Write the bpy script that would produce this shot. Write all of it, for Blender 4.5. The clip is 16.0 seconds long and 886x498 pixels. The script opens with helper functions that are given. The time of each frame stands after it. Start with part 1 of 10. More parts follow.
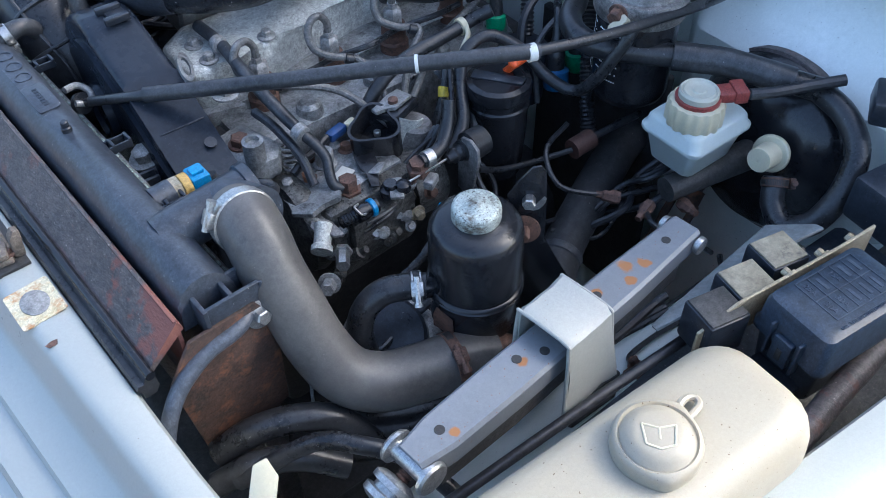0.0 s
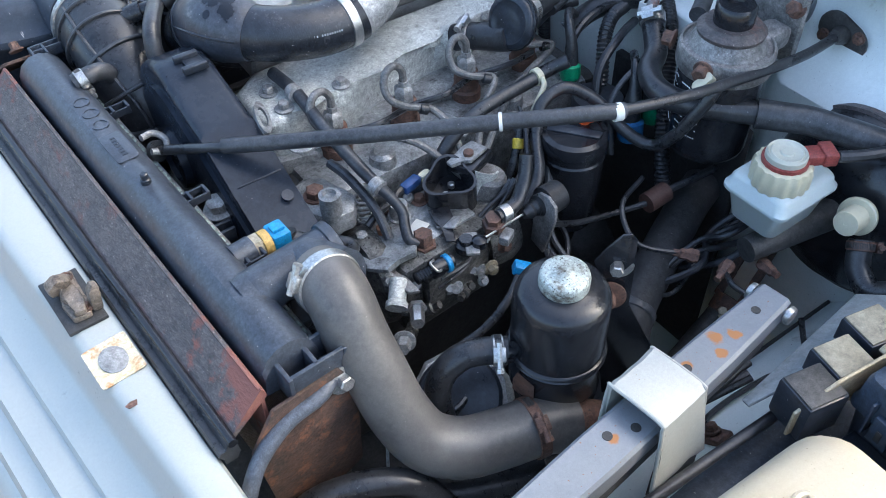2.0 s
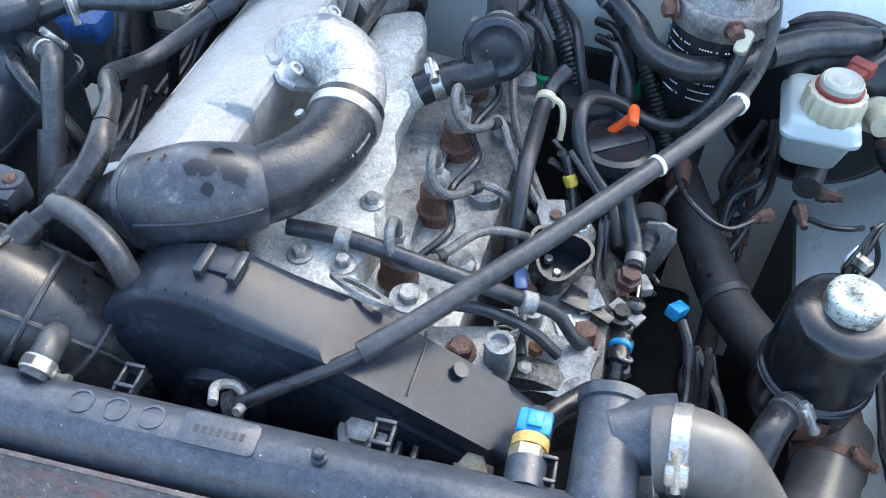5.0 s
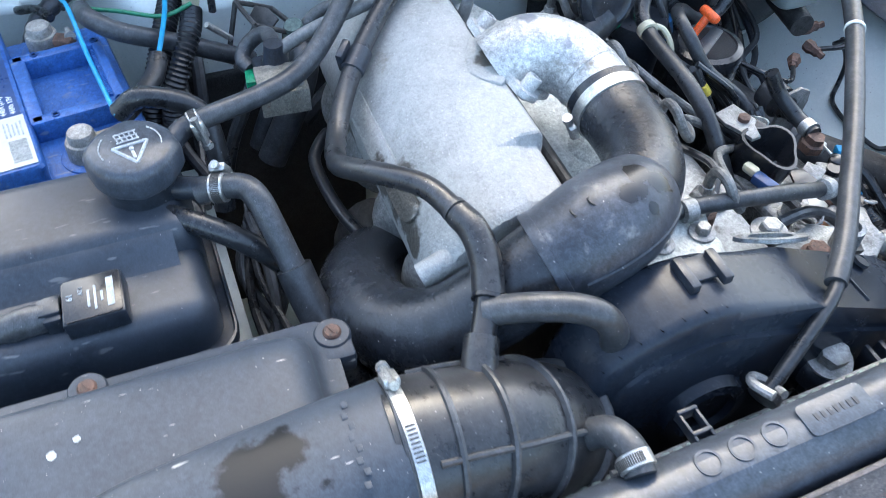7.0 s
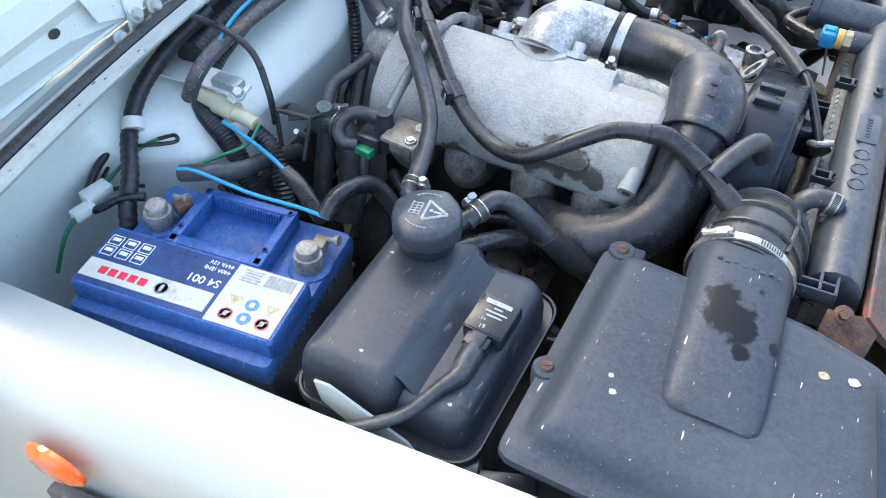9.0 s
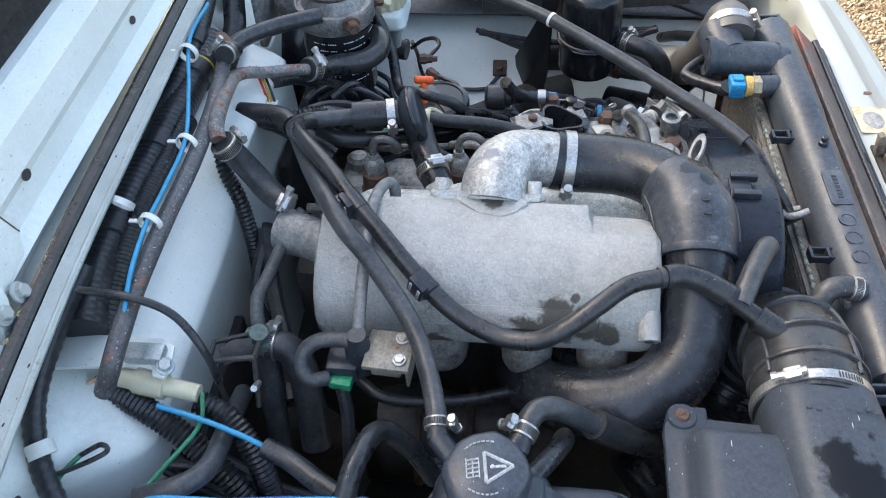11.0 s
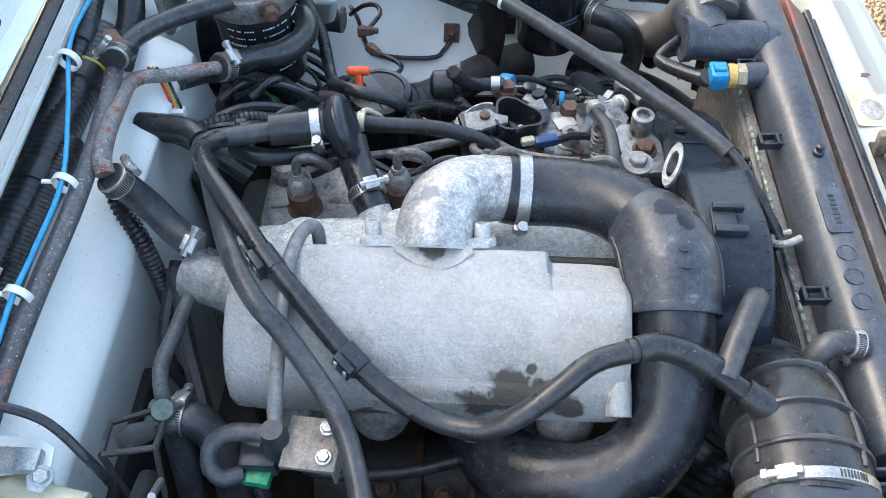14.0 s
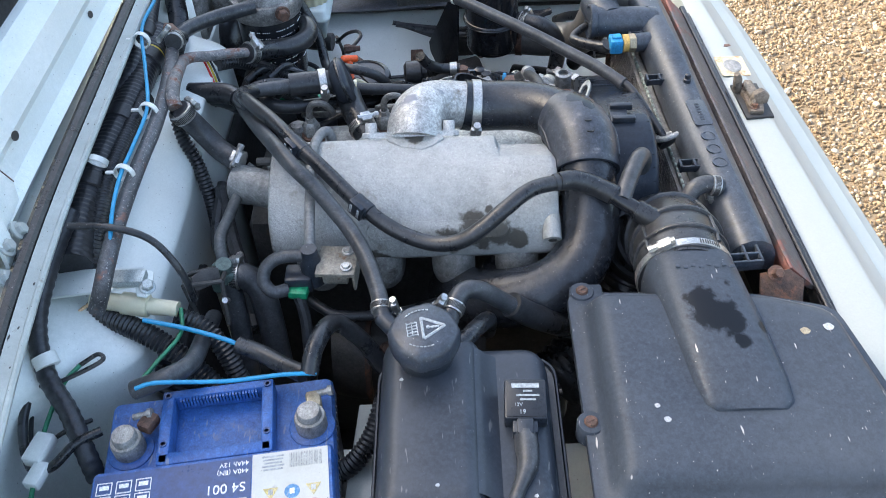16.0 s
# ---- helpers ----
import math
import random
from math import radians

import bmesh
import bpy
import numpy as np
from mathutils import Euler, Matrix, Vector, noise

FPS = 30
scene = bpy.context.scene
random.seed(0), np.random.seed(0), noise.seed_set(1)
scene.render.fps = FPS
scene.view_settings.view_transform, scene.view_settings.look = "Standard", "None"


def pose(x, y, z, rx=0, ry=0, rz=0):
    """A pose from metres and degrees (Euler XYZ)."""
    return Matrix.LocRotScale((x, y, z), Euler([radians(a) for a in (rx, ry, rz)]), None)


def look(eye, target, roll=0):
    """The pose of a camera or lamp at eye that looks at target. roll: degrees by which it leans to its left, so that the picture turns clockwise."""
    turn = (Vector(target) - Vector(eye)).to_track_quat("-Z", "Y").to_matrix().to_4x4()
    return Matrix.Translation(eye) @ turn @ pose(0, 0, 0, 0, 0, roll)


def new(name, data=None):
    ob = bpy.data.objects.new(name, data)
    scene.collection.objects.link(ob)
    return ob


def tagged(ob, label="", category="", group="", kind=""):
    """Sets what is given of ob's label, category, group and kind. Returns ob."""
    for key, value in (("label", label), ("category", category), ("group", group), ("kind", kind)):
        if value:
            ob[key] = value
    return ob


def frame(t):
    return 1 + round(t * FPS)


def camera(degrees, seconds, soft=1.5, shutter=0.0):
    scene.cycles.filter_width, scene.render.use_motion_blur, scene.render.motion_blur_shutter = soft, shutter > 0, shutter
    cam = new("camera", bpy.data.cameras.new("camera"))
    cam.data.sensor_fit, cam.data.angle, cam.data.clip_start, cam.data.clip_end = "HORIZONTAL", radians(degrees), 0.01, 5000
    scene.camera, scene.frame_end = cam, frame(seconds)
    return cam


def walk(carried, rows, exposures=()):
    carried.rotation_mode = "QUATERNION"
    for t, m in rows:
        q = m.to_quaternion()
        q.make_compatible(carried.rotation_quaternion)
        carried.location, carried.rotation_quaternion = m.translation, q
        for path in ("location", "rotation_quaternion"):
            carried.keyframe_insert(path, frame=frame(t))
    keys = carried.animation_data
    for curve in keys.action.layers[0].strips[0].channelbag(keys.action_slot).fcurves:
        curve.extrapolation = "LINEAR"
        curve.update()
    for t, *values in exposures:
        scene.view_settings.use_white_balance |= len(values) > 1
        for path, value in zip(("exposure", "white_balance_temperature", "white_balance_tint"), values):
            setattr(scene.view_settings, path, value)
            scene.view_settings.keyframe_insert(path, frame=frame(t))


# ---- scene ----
cam = camera(53.6, 16.0, 0.45, 0.15)
PATH = [
    (0, (0.444, 0.878, 1.479), (-0.387, -0.224, 0.031), -1.1),
    (0.5, (0.449, 0.864, 1.484), (-0.369, -0.254, 0.041), -1.1),
    (1, (0.453, 0.848, 1.488), (-0.354, -0.287, 0.052), -1.2),
    (1.5, (0.453, 0.827, 1.49), (-0.349, -0.315, 0.057), -1.1),
    (2, (0.46, 0.812, 1.5), (-0.341, -0.336, 0.071), -1.3),
    (2.5, (0.47, 0.796, 1.512), (-0.353, -0.338, 0.084), -1.5),
    (3, (0.477, 0.761, 1.515), (-0.401, -0.317, 0.078), -1.5),
    (3.2, (0.488, 0.73, 1.517), (-0.43, -0.304, 0.072), -1.1),
    (5.3, (0.57, 0.197, 1.438), (-0.77, -0.007, -0.033), 2.4),
    (5.5, (0.566, 0.137, 1.433), (-0.788, 0.012, -0.033), 2.1),
    (6, (0.621, -0.054, 1.42), (-0.736, 0.06, -0.044), 2.5),
    (6.5, (0.641, -0.176, 1.436), (-0.678, 0.139, -0.035), 2.2),
    (7, (0.506, -0.25, 1.423), (-0.724, 0.276, -0.063), 2.6),
    (7.5, (0.42, -0.339, 1.406), (-0.712, 0.409, -0.064), 3.2),
    (8, (0.394, -0.552, 1.439), (-0.603, 0.362, -0.035), 2.3),
    (8.2, (0.392, -0.612, 1.466), (-0.551, 0.35, -0.012), 1.4),
    (10.3, (0.027, -0.791, 1.584), (-0.163, 0.632, 0.192), -1.4),
    (10.5, (0.022, -0.738, 1.584), (-0.166, 0.671, 0.177), -1.9),
    (11, (0.029, -0.583, 1.578), (-0.158, 0.767, 0.114), -2.9),
    (11.5, (0.034, -0.46, 1.574), (-0.133, 0.817, 0.044), -2.8),
    (12, (0.027, -0.377, 1.553), (-0.121, 0.832, -0.033), -2.6),
    (12.5, (0.033, -0.331, 1.543), (-0.104, 0.826, -0.082), -2.5),
    (13, (0.038, -0.33, 1.537), (-0.092, 0.802, -0.107), -2.4),
    (13.5, (0.039, -0.356, 1.541), (-0.086, 0.788, -0.095), -2.5),
    (14, (0.045, -0.406, 1.56), (-0.074, 0.786, -0.042), -2.8),
    (14.5, (0.047, -0.471, 1.577), (-0.061, 0.783, 0.023), -3.2),
    (15, (0.042, -0.548, 1.592), (-0.047, 0.767, 0.088), -3.5),
    (15.5, (0.042, -0.648, 1.601), (-0.027, 0.727, 0.151), -3.6),
    (16, (0.048, -0.768, 1.607), (-0.002, 0.648, 0.195), -3.3),
]

EXPOSE = [(0, 1.86, 5600, 7), (1.5, 2.15, 5900, 6), (3.2, 2.46, 6050, 6), (5.5, 2.79, 6150, 4), (8, 2.77, 6300, 4), (10.5, 2.33, 6900, 6), (13, 2.58, 6700, 5), (14.5, 2.60, 6650, 5), (16, 2.36, 6600, 6)]
walk(cam, [(t, look(eye, target, roll)) for t, eye, target, roll in PATH], EXPOSE)

# ---------------------------------------------------------------- light
SUN_AZ, SUN_EL = radians(163), radians(37)      # azimuth from +x towards +y
world = bpy.data.worlds.new("sky")
scene.world = world
world.use_nodes = True
wn = world.node_tree.nodes
sky = wn.new("ShaderNodeTexSky")
sky.sky_type, sky.sun_disc = 'NISHITA', False
sky.sun_elevation = SUN_EL
sky.sun_rotation = radians(90) - SUN_AZ
sky.air_density, sky.dust_density = 1.0, 6.0
world.node_tree.links.new(sky.outputs[0], wn["Background"].inputs[0])
wn["Background"].inputs[1].default_value = 0.15
sun_data = bpy.data.lights.new("sun", 'SUN')
sun_data.energy, sun_data.angle, sun_data.color = 0.42, radians(0.8), (1.0, 0.93, 0.82)
sun = new("sun", sun_data)
s_dir = Vector((math.cos(SUN_EL) * math.cos(SUN_AZ), math.cos(SUN_EL) * math.sin(SUN_AZ), math.sin(SUN_EL)))
sun.matrix_world = look(s_dir * 5, (0, 0, 0))


# ---------------------------------------------------------------- materials
def mat(name, base, rough=0.5, metal=0.0, other=None, amount=0.45, big=14.0, fine=140.0, bump=0.15, spot=None, spot_at=0.62,
        spot_size=30.0, coat=0.0, speck=None, speck_at=0.74, trans=0.0, sss=0.0, stretch=None, marks=(), mark=(0.01, 0.01, 0.012), mark_rough=0.3, wave=None, scratch=None, scratch_at=0.70, grain=0.32, grime=None, spec=0.5):
    """A surface with two scales of colour change, fine relief, blotches (spot) and small flecks (speck)."""
    m = bpy.data.materials.new(name)
    m.use_nodes = True
    nt = m.node_tree
    n, l = nt.nodes, nt.links
    b = n["Principled BSDF"]
    tc = n.new("ShaderNodeTexCoord")
    src = tc.outputs["Object"]
    if stretch:
        mp = n.new("ShaderNodeMapping")
        mp.inputs["Scale"].default_value = stretch
        l.new(src, mp.inputs["Vector"])
        src = mp.outputs["Vector"]

    def tex(scale, detail=5.0, rg=0.6):
        t = n.new("ShaderNodeTexNoise")
        t.inputs["Scale"].default_value, t.inputs["Detail"].default_value, t.inputs["Roughness"].default_value = scale, detail, rg
        l.new(src, t.inputs["Vector"])
        return t.outputs["Fac"]

    def ramp(fac, a, c):
        r = n.new("ShaderNodeMapRange")
        r.inputs["From Min"].default_value, r.inputs["From Max"].default_value = a, c
        l.new(fac, r.inputs["Value"])
        return r.outputs["Result"]

    def mix(fac, a, c):
        x = n.new("ShaderNodeMix")
        x.data_type = 'RGBA'
        for sock, v in ((x.inputs[0], fac), (x.inputs[6], a), (x.inputs[7], c)):
            if isinstance(v, (tuple, float)):
                sock.default_value = (*v, 1.0) if isinstance(v, tuple) else v
            else:
                l.new(v, sock)
        return x.outputs[2]

    other = other or tuple(min(1.0, c * 1.35 + 0.012) for c in base)
    f_big, f_fine = tex(big), tex(fine)
    col = mix(ramp(f_big, 0.35, 0.7), base, tuple(a + (o - a) * amount * 1.6 for a, o in zip(base, other)))
    col = mix(ramp(f_fine, 0.4, 0.75), col, tuple(a + (o - a) * amount for a, o in zip(base, other)))
    gr_ = n.new("ShaderNodeMapRange")
    gr_.inputs["From Min"].default_value, gr_.inputs["From Max"].default_value = 0.3, 0.7
    gr_.inputs["To Min"].default_value, gr_.inputs["To Max"].default_value = 1 - grain, 1 + grain
    l.new(tex(1300.0, 2.0, 0.6), gr_.inputs["Value"])
    mo_ = n.new("ShaderNodeMapRange")
    mo_.inputs["From Min"].default_value, mo_.inputs["From Max"].default_value = 0.3, 0.7
    mo_.inputs["To Min"].default_value, mo_.inputs["To Max"].default_value = 1 - 0.9 * grain, 1 + 0.9 * grain
    l.new(tex(380.0, 4.0, 0.7), mo_.inputs["Value"])
    gx_ = n.new("ShaderNodeMath")
    gx_.operation = 'MULTIPLY'
    l.new(gr_.outputs["Result"], gx_.inputs[0])
    l.new(mo_.outputs["Result"], gx_.inputs[1])
    gm = n.new("ShaderNodeVectorMath")
    gm.operation = 'SCALE'
    l.new(col, gm.inputs[0])
    l.new(gx_.outputs[0], gm.inputs["Scale"])
    col = gm.outputs["Vector"]
    if grime is None:
        grime = 0.4 if max(base) < 0.06 else 0.3 if max(base) < 0.35 else 0.0
    if grime:
        gg = n.new("ShaderNodeMapRange")
        gg.inputs["From Min"].default_value, gg.inputs["From Max"].default_value = 0.36, 0.66
        gg.inputs["To Min"].default_value, gg.inputs["To Max"].default_value = 1 - 0.75 * grime, 1 + 1.1 * grime
        l.new(tex(120.0, 7.0, 0.78), gg.inputs["Value"])
        gs = n.new("ShaderNodeVectorMath")
        gs.operation = 'SCALE'
        l.new(col, gs.inputs[0])
        l.new(gg.outputs["Result"], gs.inputs["Scale"])
        col = gs.outputs["Vector"]
    rsum = n.new("ShaderNodeMapRange")
    rsum.inputs["To Min"].default_value, rsum.inputs["To Max"].default_value = max(0.05, rough - 0.1), min(1.0, rough + 0.13)
    rm_ = n.new("ShaderNodeMath")
    rm_.operation = 'MULTIPLY_ADD'
    k_ = 0.5 + 1.2 * min(1.0, grime)
    rm_.inputs[1].default_value = k_
    l.new(tex(70.0, 8.0, 0.75), rm_.inputs[0])
    ra_ = n.new("ShaderNodeMath")
    ra_.operation = 'MULTIPLY_ADD'
    ra_.inputs[1].default_value, ra_.inputs[2].default_value = 0.8, 0.1 - 0.5 * k_
    l.new(f_big, ra_.inputs[0])
    l.new(ra_.outputs[0], rm_.inputs[2])
    l.new(rm_.outputs[0], rsum.inputs["Value"])
    rgh = rsum.outputs["Result"]
    if spot:
        f = ramp(tex(spot_size, 8.0, 0.7), spot_at, spot_at + 0.12)
        col = mix(f, col, spot)
    if speck:
        f = ramp(tex(420.0, 2.0, 0.5), speck_at, speck_at + 0.03)
        col = mix(f, col, speck)
    if scratch:
        sm_ = n.new("ShaderNodeMapping")
        sm_.inputs["Scale"].default_value, sm_.inputs["Rotation"].default_value = (300, 55, 120), (0, 0, radians(30))
        l.new(tc.outputs["Object"], sm_.inputs["Vector"])
        st = n.new("ShaderNodeTexNoise")
        st.inputs["Scale"].default_value, st.inputs["Detail"].default_value = 1.0, 1.5
        l.new(sm_.outputs["Vector"], st.inputs["Vector"])
        col = mix(ramp(st.outputs["Fac"], scratch_at, scratch_at + 0.05), col, scratch)
    if marks:
        wt = n.new("ShaderNodeTexNoise")
        wt.inputs["Scale"].default_value, wt.inputs["Detail"].default_value, wt.inputs["Roughness"].default_value = 48.0, 8.0, 0.62
        l.new(tc.outputs["Object"], wt.inputs["Vector"])
        near = None
        for cx, cy, cz, cr in marks:
            d = n.new("ShaderNodeVectorMath")
            d.operation = 'DISTANCE'
            d.inputs[1].default_value = (cx, cy, cz)
            l.new(tc.outputs["Object"], d.inputs[0])
            q = n.new("ShaderNodeMath")
            q.operation = 'DIVIDE'
            q.inputs[1].default_value = cr
            l.new(d.outputs["Value"], q.inputs[0])
            if near is None:
                near = q.outputs[0]
            else:
                k = n.new("ShaderNodeMath")
                k.operation = 'MINIMUM'
                l.new(near, k.inputs[0])
                l.new(q.outputs[0], k.inputs[1])
                near = k.outputs[0]
        wa = n.new("ShaderNodeMath")
        wa.operation, wa.inputs[1].default_value, wa.inputs[2].default_value = 'MULTIPLY_ADD', 2.4, -1.2
        l.new(wt.outputs["Fac"], wa.inputs[0])
        sm2 = n.new("ShaderNodeMath")
        l.new(near, sm2.inputs[0])
        l.new(wa.outputs[0], sm2.inputs[1])
        f = ramp(sm2.outputs[0], 1.0, 0.72)
        col = mix(f, col, mark)
        mr = n.new("ShaderNodeMix")
        l.new(f, mr.inputs[0])
        l.new(rgh, mr.inputs[2])
        mr.inputs[3].default_value = mark_rough
        rgh = mr.outputs[0]
    l.new(col, b.inputs["Base Color"])
    l.new(rgh, b.inputs["Roughness"])
    b.inputs["Metallic"].default_value = metal
    b.inputs["Specular IOR Level"].default_value = spec
    b.inputs["Coat Weight"].default_value = coat
    b.inputs["Transmission Weight"].default_value = trans
    if sss:
        b.inputs["Subsurface Weight"].default_value = sss
        b.inputs["Subsurface Radius"].default_value = (0.02, 0.017, 0.012)
        b.inputs["Subsurface Scale"].default_value = 0.5
    if bump:
        bp = n.new("ShaderNodeBump")
        bp.inputs["Strength"].default_value, bp.inputs["Distance"].default_value = bump, 0.0015
        l.new(f_fine, bp.inputs["Height"])
        out = bp.outputs["Normal"]
        if wave:
            wv = n.new("ShaderNodeTexWave")
            wv.bands_direction = 'X'
            wv.inputs["Scale"].default_value, wv.inputs["Distortion"].default_value, wv.inputs["Detail"].default_value = wave, 6.0, 2.0
            l.new(src, wv.inputs["Vector"])
            b2 = n.new("ShaderNodeBump")
            b2.inputs["Strength"].default_value, b2.inputs["Distance"].default_value = 0.035, 0.001
            l.new(wv.outputs["Fac"], b2.inputs["Height"])
            l.new(out, b2.inputs["Normal"])
            out = b2.outputs["Normal"]
        l.new(out, b.inputs["Normal"])
    return m


RUST_END, RUST_MID = (0.338, 0.388, 0.925), (0.333, 0.325, 0.928)
flange_paint = mat("flange_paint", (0.50, 0.54, 0.515), 0.4, other=(0.38, 0.41, 0.385), amount=0.7, bump=0.1, big=20, spot=(0.22, 0.2, 0.16), spot_at=0.60, spot_size=30, grain=0.06, speck=(0.12, 0.1, 0.08), speck_at=0.71)
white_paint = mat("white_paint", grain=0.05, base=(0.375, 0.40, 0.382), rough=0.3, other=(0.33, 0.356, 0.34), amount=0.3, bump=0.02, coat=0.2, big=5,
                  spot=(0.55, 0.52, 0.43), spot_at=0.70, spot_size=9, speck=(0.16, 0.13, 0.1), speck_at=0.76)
bay_paint = mat("bay_paint", grain=0.05, base=(0.80, 0.83, 0.80), rough=0.33, other=(0.60, 0.65, 0.61), amount=0.5, bump=0.05, coat=0.15, big=7,
                spot=(0.34, 0.33, 0.27), spot_at=0.66, spot_size=11, speck=(0.1, 0.08, 0.06), speck_at=0.73)
rubber = mat("rubber", (0.0090, 0.0100, 0.0122), 0.28, other=(0.050, 0.051, 0.054), amount=0.5, bump=0.15, big=22, spot=(0.09, 0.088, 0.085), spot_at=0.68, speck=(0.22, 0.215, 0.21), speck_at=0.715)
woven_rubber = mat("woven_rubber", (0.0095, 0.0115, 0.0155), 0.23, grain=0.2, other=(0.036, 0.040, 0.048), amount=0.5, bump=0.25, big=20, fine=420, wave=150, spot=(0.10, 0.098, 0.094), spot_at=0.71, speck=(0.26, 0.255, 0.25), speck_at=0.72)
rubber_grey = mat("rubber_grey", (0.0175, 0.0195, 0.0235), 0.36, other=(0.075, 0.078, 0.083), amount=0.55, bump=0.2, big=25, spot=(0.15, 0.148, 0.142), spot_at=0.67, speck=(0.25, 0.24, 0.23), speck_at=0.73)
plastic = mat("plastic", (0.0105, 0.0135, 0.0195), 0.31, other=(0.036, 0.043, 0.055), amount=0.5, bump=0.06, big=8, fine=260, speck=(0.4, 0.39, 0.37), speck_at=0.74)
plastic_dusty = mat("plastic_dusty", (0.030, 0.037, 0.050), 0.33, other=(0.062, 0.072, 0.088), amount=0.5, bump=0.06, big=9, fine=220, speck=(0.5, 0.49, 0.46), speck_at=0.735)
lid_plastic = mat("lid_plastic", (0.037, 0.046, 0.061), 0.38, spec=0.20, grain=0.14, grime=0.14, other=(0.060, 0.072, 0.090), amount=0.5, bump=0.05, big=9, fine=240, speck=(0.5, 0.49, 0.46), speck_at=0.745, scratch=(0.42, 0.41, 0.39), scratch_at=0.735,
                  marks=((0.272, -0.252, 1.0, 0.024), (0.262, -0.236, 1.0, 0.018), (0.286, -0.262, 1.0, 0.014), (0.289, -0.217, 0.995, 0.006), (0.312, -0.265, 0.995, 0.008), (0.29, -0.283, 0.998, 0.009)), mark=(0.006, 0.0075, 0.0105), mark_rough=0.33)
tank_plastic = mat("tank_plastic", (0.0165, 0.0215, 0.030), 0.38, grain=0.14, grime=0.16, other=(0.042, 0.050, 0.064), amount=0.6, bump=0.06, big=12, fine=240, speck=(0.3, 0.29, 0.28), speck_at=0.755, scratch=(0.12, 0.125, 0.13), scratch_at=0.70)
duct_plastic = mat("duct_plastic", (0.020, 0.0245, 0.034), 0.36, other=(0.065, 0.072, 0.088), amount=0.6, bump=0.08, big=22, fine=220, speck=(0.4, 0.39, 0.37), speck_at=0.73, spot=(0.17, 0.17, 0.175), spot_at=0.575, spot_size=44,
                   marks=((0.180, 0.037, 1.037, 0.012), (0.186, 0.020, 1.039, 0.008), (0.198, 0.026, 1.036, 0.006), (0.188, 0.004, 1.036, 0.006), (0.172, 0.024, 1.044, 0.010), (0.186, 0.010, 1.042, 0.009)), mark=(0.006, 0.007, 0.010), mark_rough=0.25)
gloss_black = mat("gloss_black", (0.0072, 0.0082, 0.0108), 0.20, grime=0.10, grain=0.15, other=(0.035, 0.036, 0.04), amount=0.35, bump=0.03, big=10)
cast = mat("cast", (0.46, 0.455, 0.44), 0.55, metal=0.25, other=(0.62, 0.615, 0.60), amount=0.5, bump=0.5, big=16, fine=330, spot=(0.25, 0.235, 0.21), spot_at=0.64, spot_size=14)
plenum_cast = mat("plenum_cast", (0.300, 0.305, 0.292), 0.5, grain=0.13, metal=0.2, other=(0.43, 0.432, 0.418), amount=0.7, bump=1.0, grime=0.12, big=20, fine=300, spot=(0.25, 0.237, 0.205), spot_at=0.57, spot_size=26, wave=75,
                  speck=(0.60, 0.60, 0.58), speck_at=0.70, marks=((0.060, -0.098, 0.964, 0.024), (0.036, -0.102, 0.955, 0.018), (0.083, -0.097, 0.964, 0.019), (0.104, -0.101, 0.955, 0.013), (0.074, -0.086, 0.984, 0.006), (-0.004, 0.002, 1.014, 0.013), (-0.16, -0.09, 0.94, 0.02), (-0.05, -0.103, 0.93, 0.018)), mark=(0.085, 0.078, 0.066), mark_rough=0.6)
# The blue-grey marks paint the sky's reflection into the alloy's colour.
elbow_cast = mat("elbow_cast", (0.31, 0.308, 0.30), 0.45, metal=0.45, other=(0.52, 0.515, 0.50), amount=0.9, bump=0.6, big=36, fine=260, spot=(0.21, 0.185, 0.15), spot_at=0.57, spot_size=42, grime=0.35, speck=(0.25, 0.24, 0.23), speck_at=0.68,
                 marks=((-0.012, 0.026, 1.030, 0.012), (-0.004, 0.030, 1.040, 0.010), (-0.03, 0.03, 1.012, 0.010), (0.012, 0.030, 1.022, 0.006), (0.03, 0.05, 1.045, 0.007)), mark=(0.22, 0.23, 0.26), mark_rough=0.5)
cast_dirty = mat("cast_dirty", (0.125, 0.128, 0.128), 0.38, metal=0.4, other=(0.33, 0.335, 0.33), amount=0.9, bump=0.6, big=45, fine=200, spot=(0.055, 0.052, 0.05), spot_at=0.56, spot_size=60, speck=(0.035, 0.033, 0.03), speck_at=0.72)
filter_alloy = mat("filter_alloy", (0.10, 0.098, 0.095), 0.45, metal=0.35, other=(0.24, 0.23, 0.22), amount=1.0, bump=0.3, big=30, fine=220, spot=(0.09, 0.075, 0.065), spot_at=0.58, spot_size=50, speck=(0.4, 0.39, 0.37), speck_at=0.70)
head_alloy = mat("head_alloy", (0.40, 0.41, 0.38), 0.55, metal=0.2, other=(0.56, 0.57, 0.535), amount=0.8, grime=0.3, bump=0.7, big=30, fine=260, spot=(0.16, 0.15, 0.135), spot_at=0.59, spot_size=30, speck=(0.14, 0.13, 0.12), speck_at=0.70)
rust_dark = mat("rust_dark", (0.030, 0.022, 0.019), 0.65, other=(0.085, 0.048, 0.034), amount=0.8, bump=0.7, big=35, fine=300, spot=(0.20, 0.085, 0.042), spot_at=0.52, spot_size=40)
pipe_grey = mat("pipe_grey", (0.22, 0.22, 0.215), 0.5, metal=0.3, other=(0.34, 0.335, 0.32), amount=0.6, bump=0.3, big=60, spot=(0.1, 0.08, 0.06), spot_at=0.62, spot_size=90)
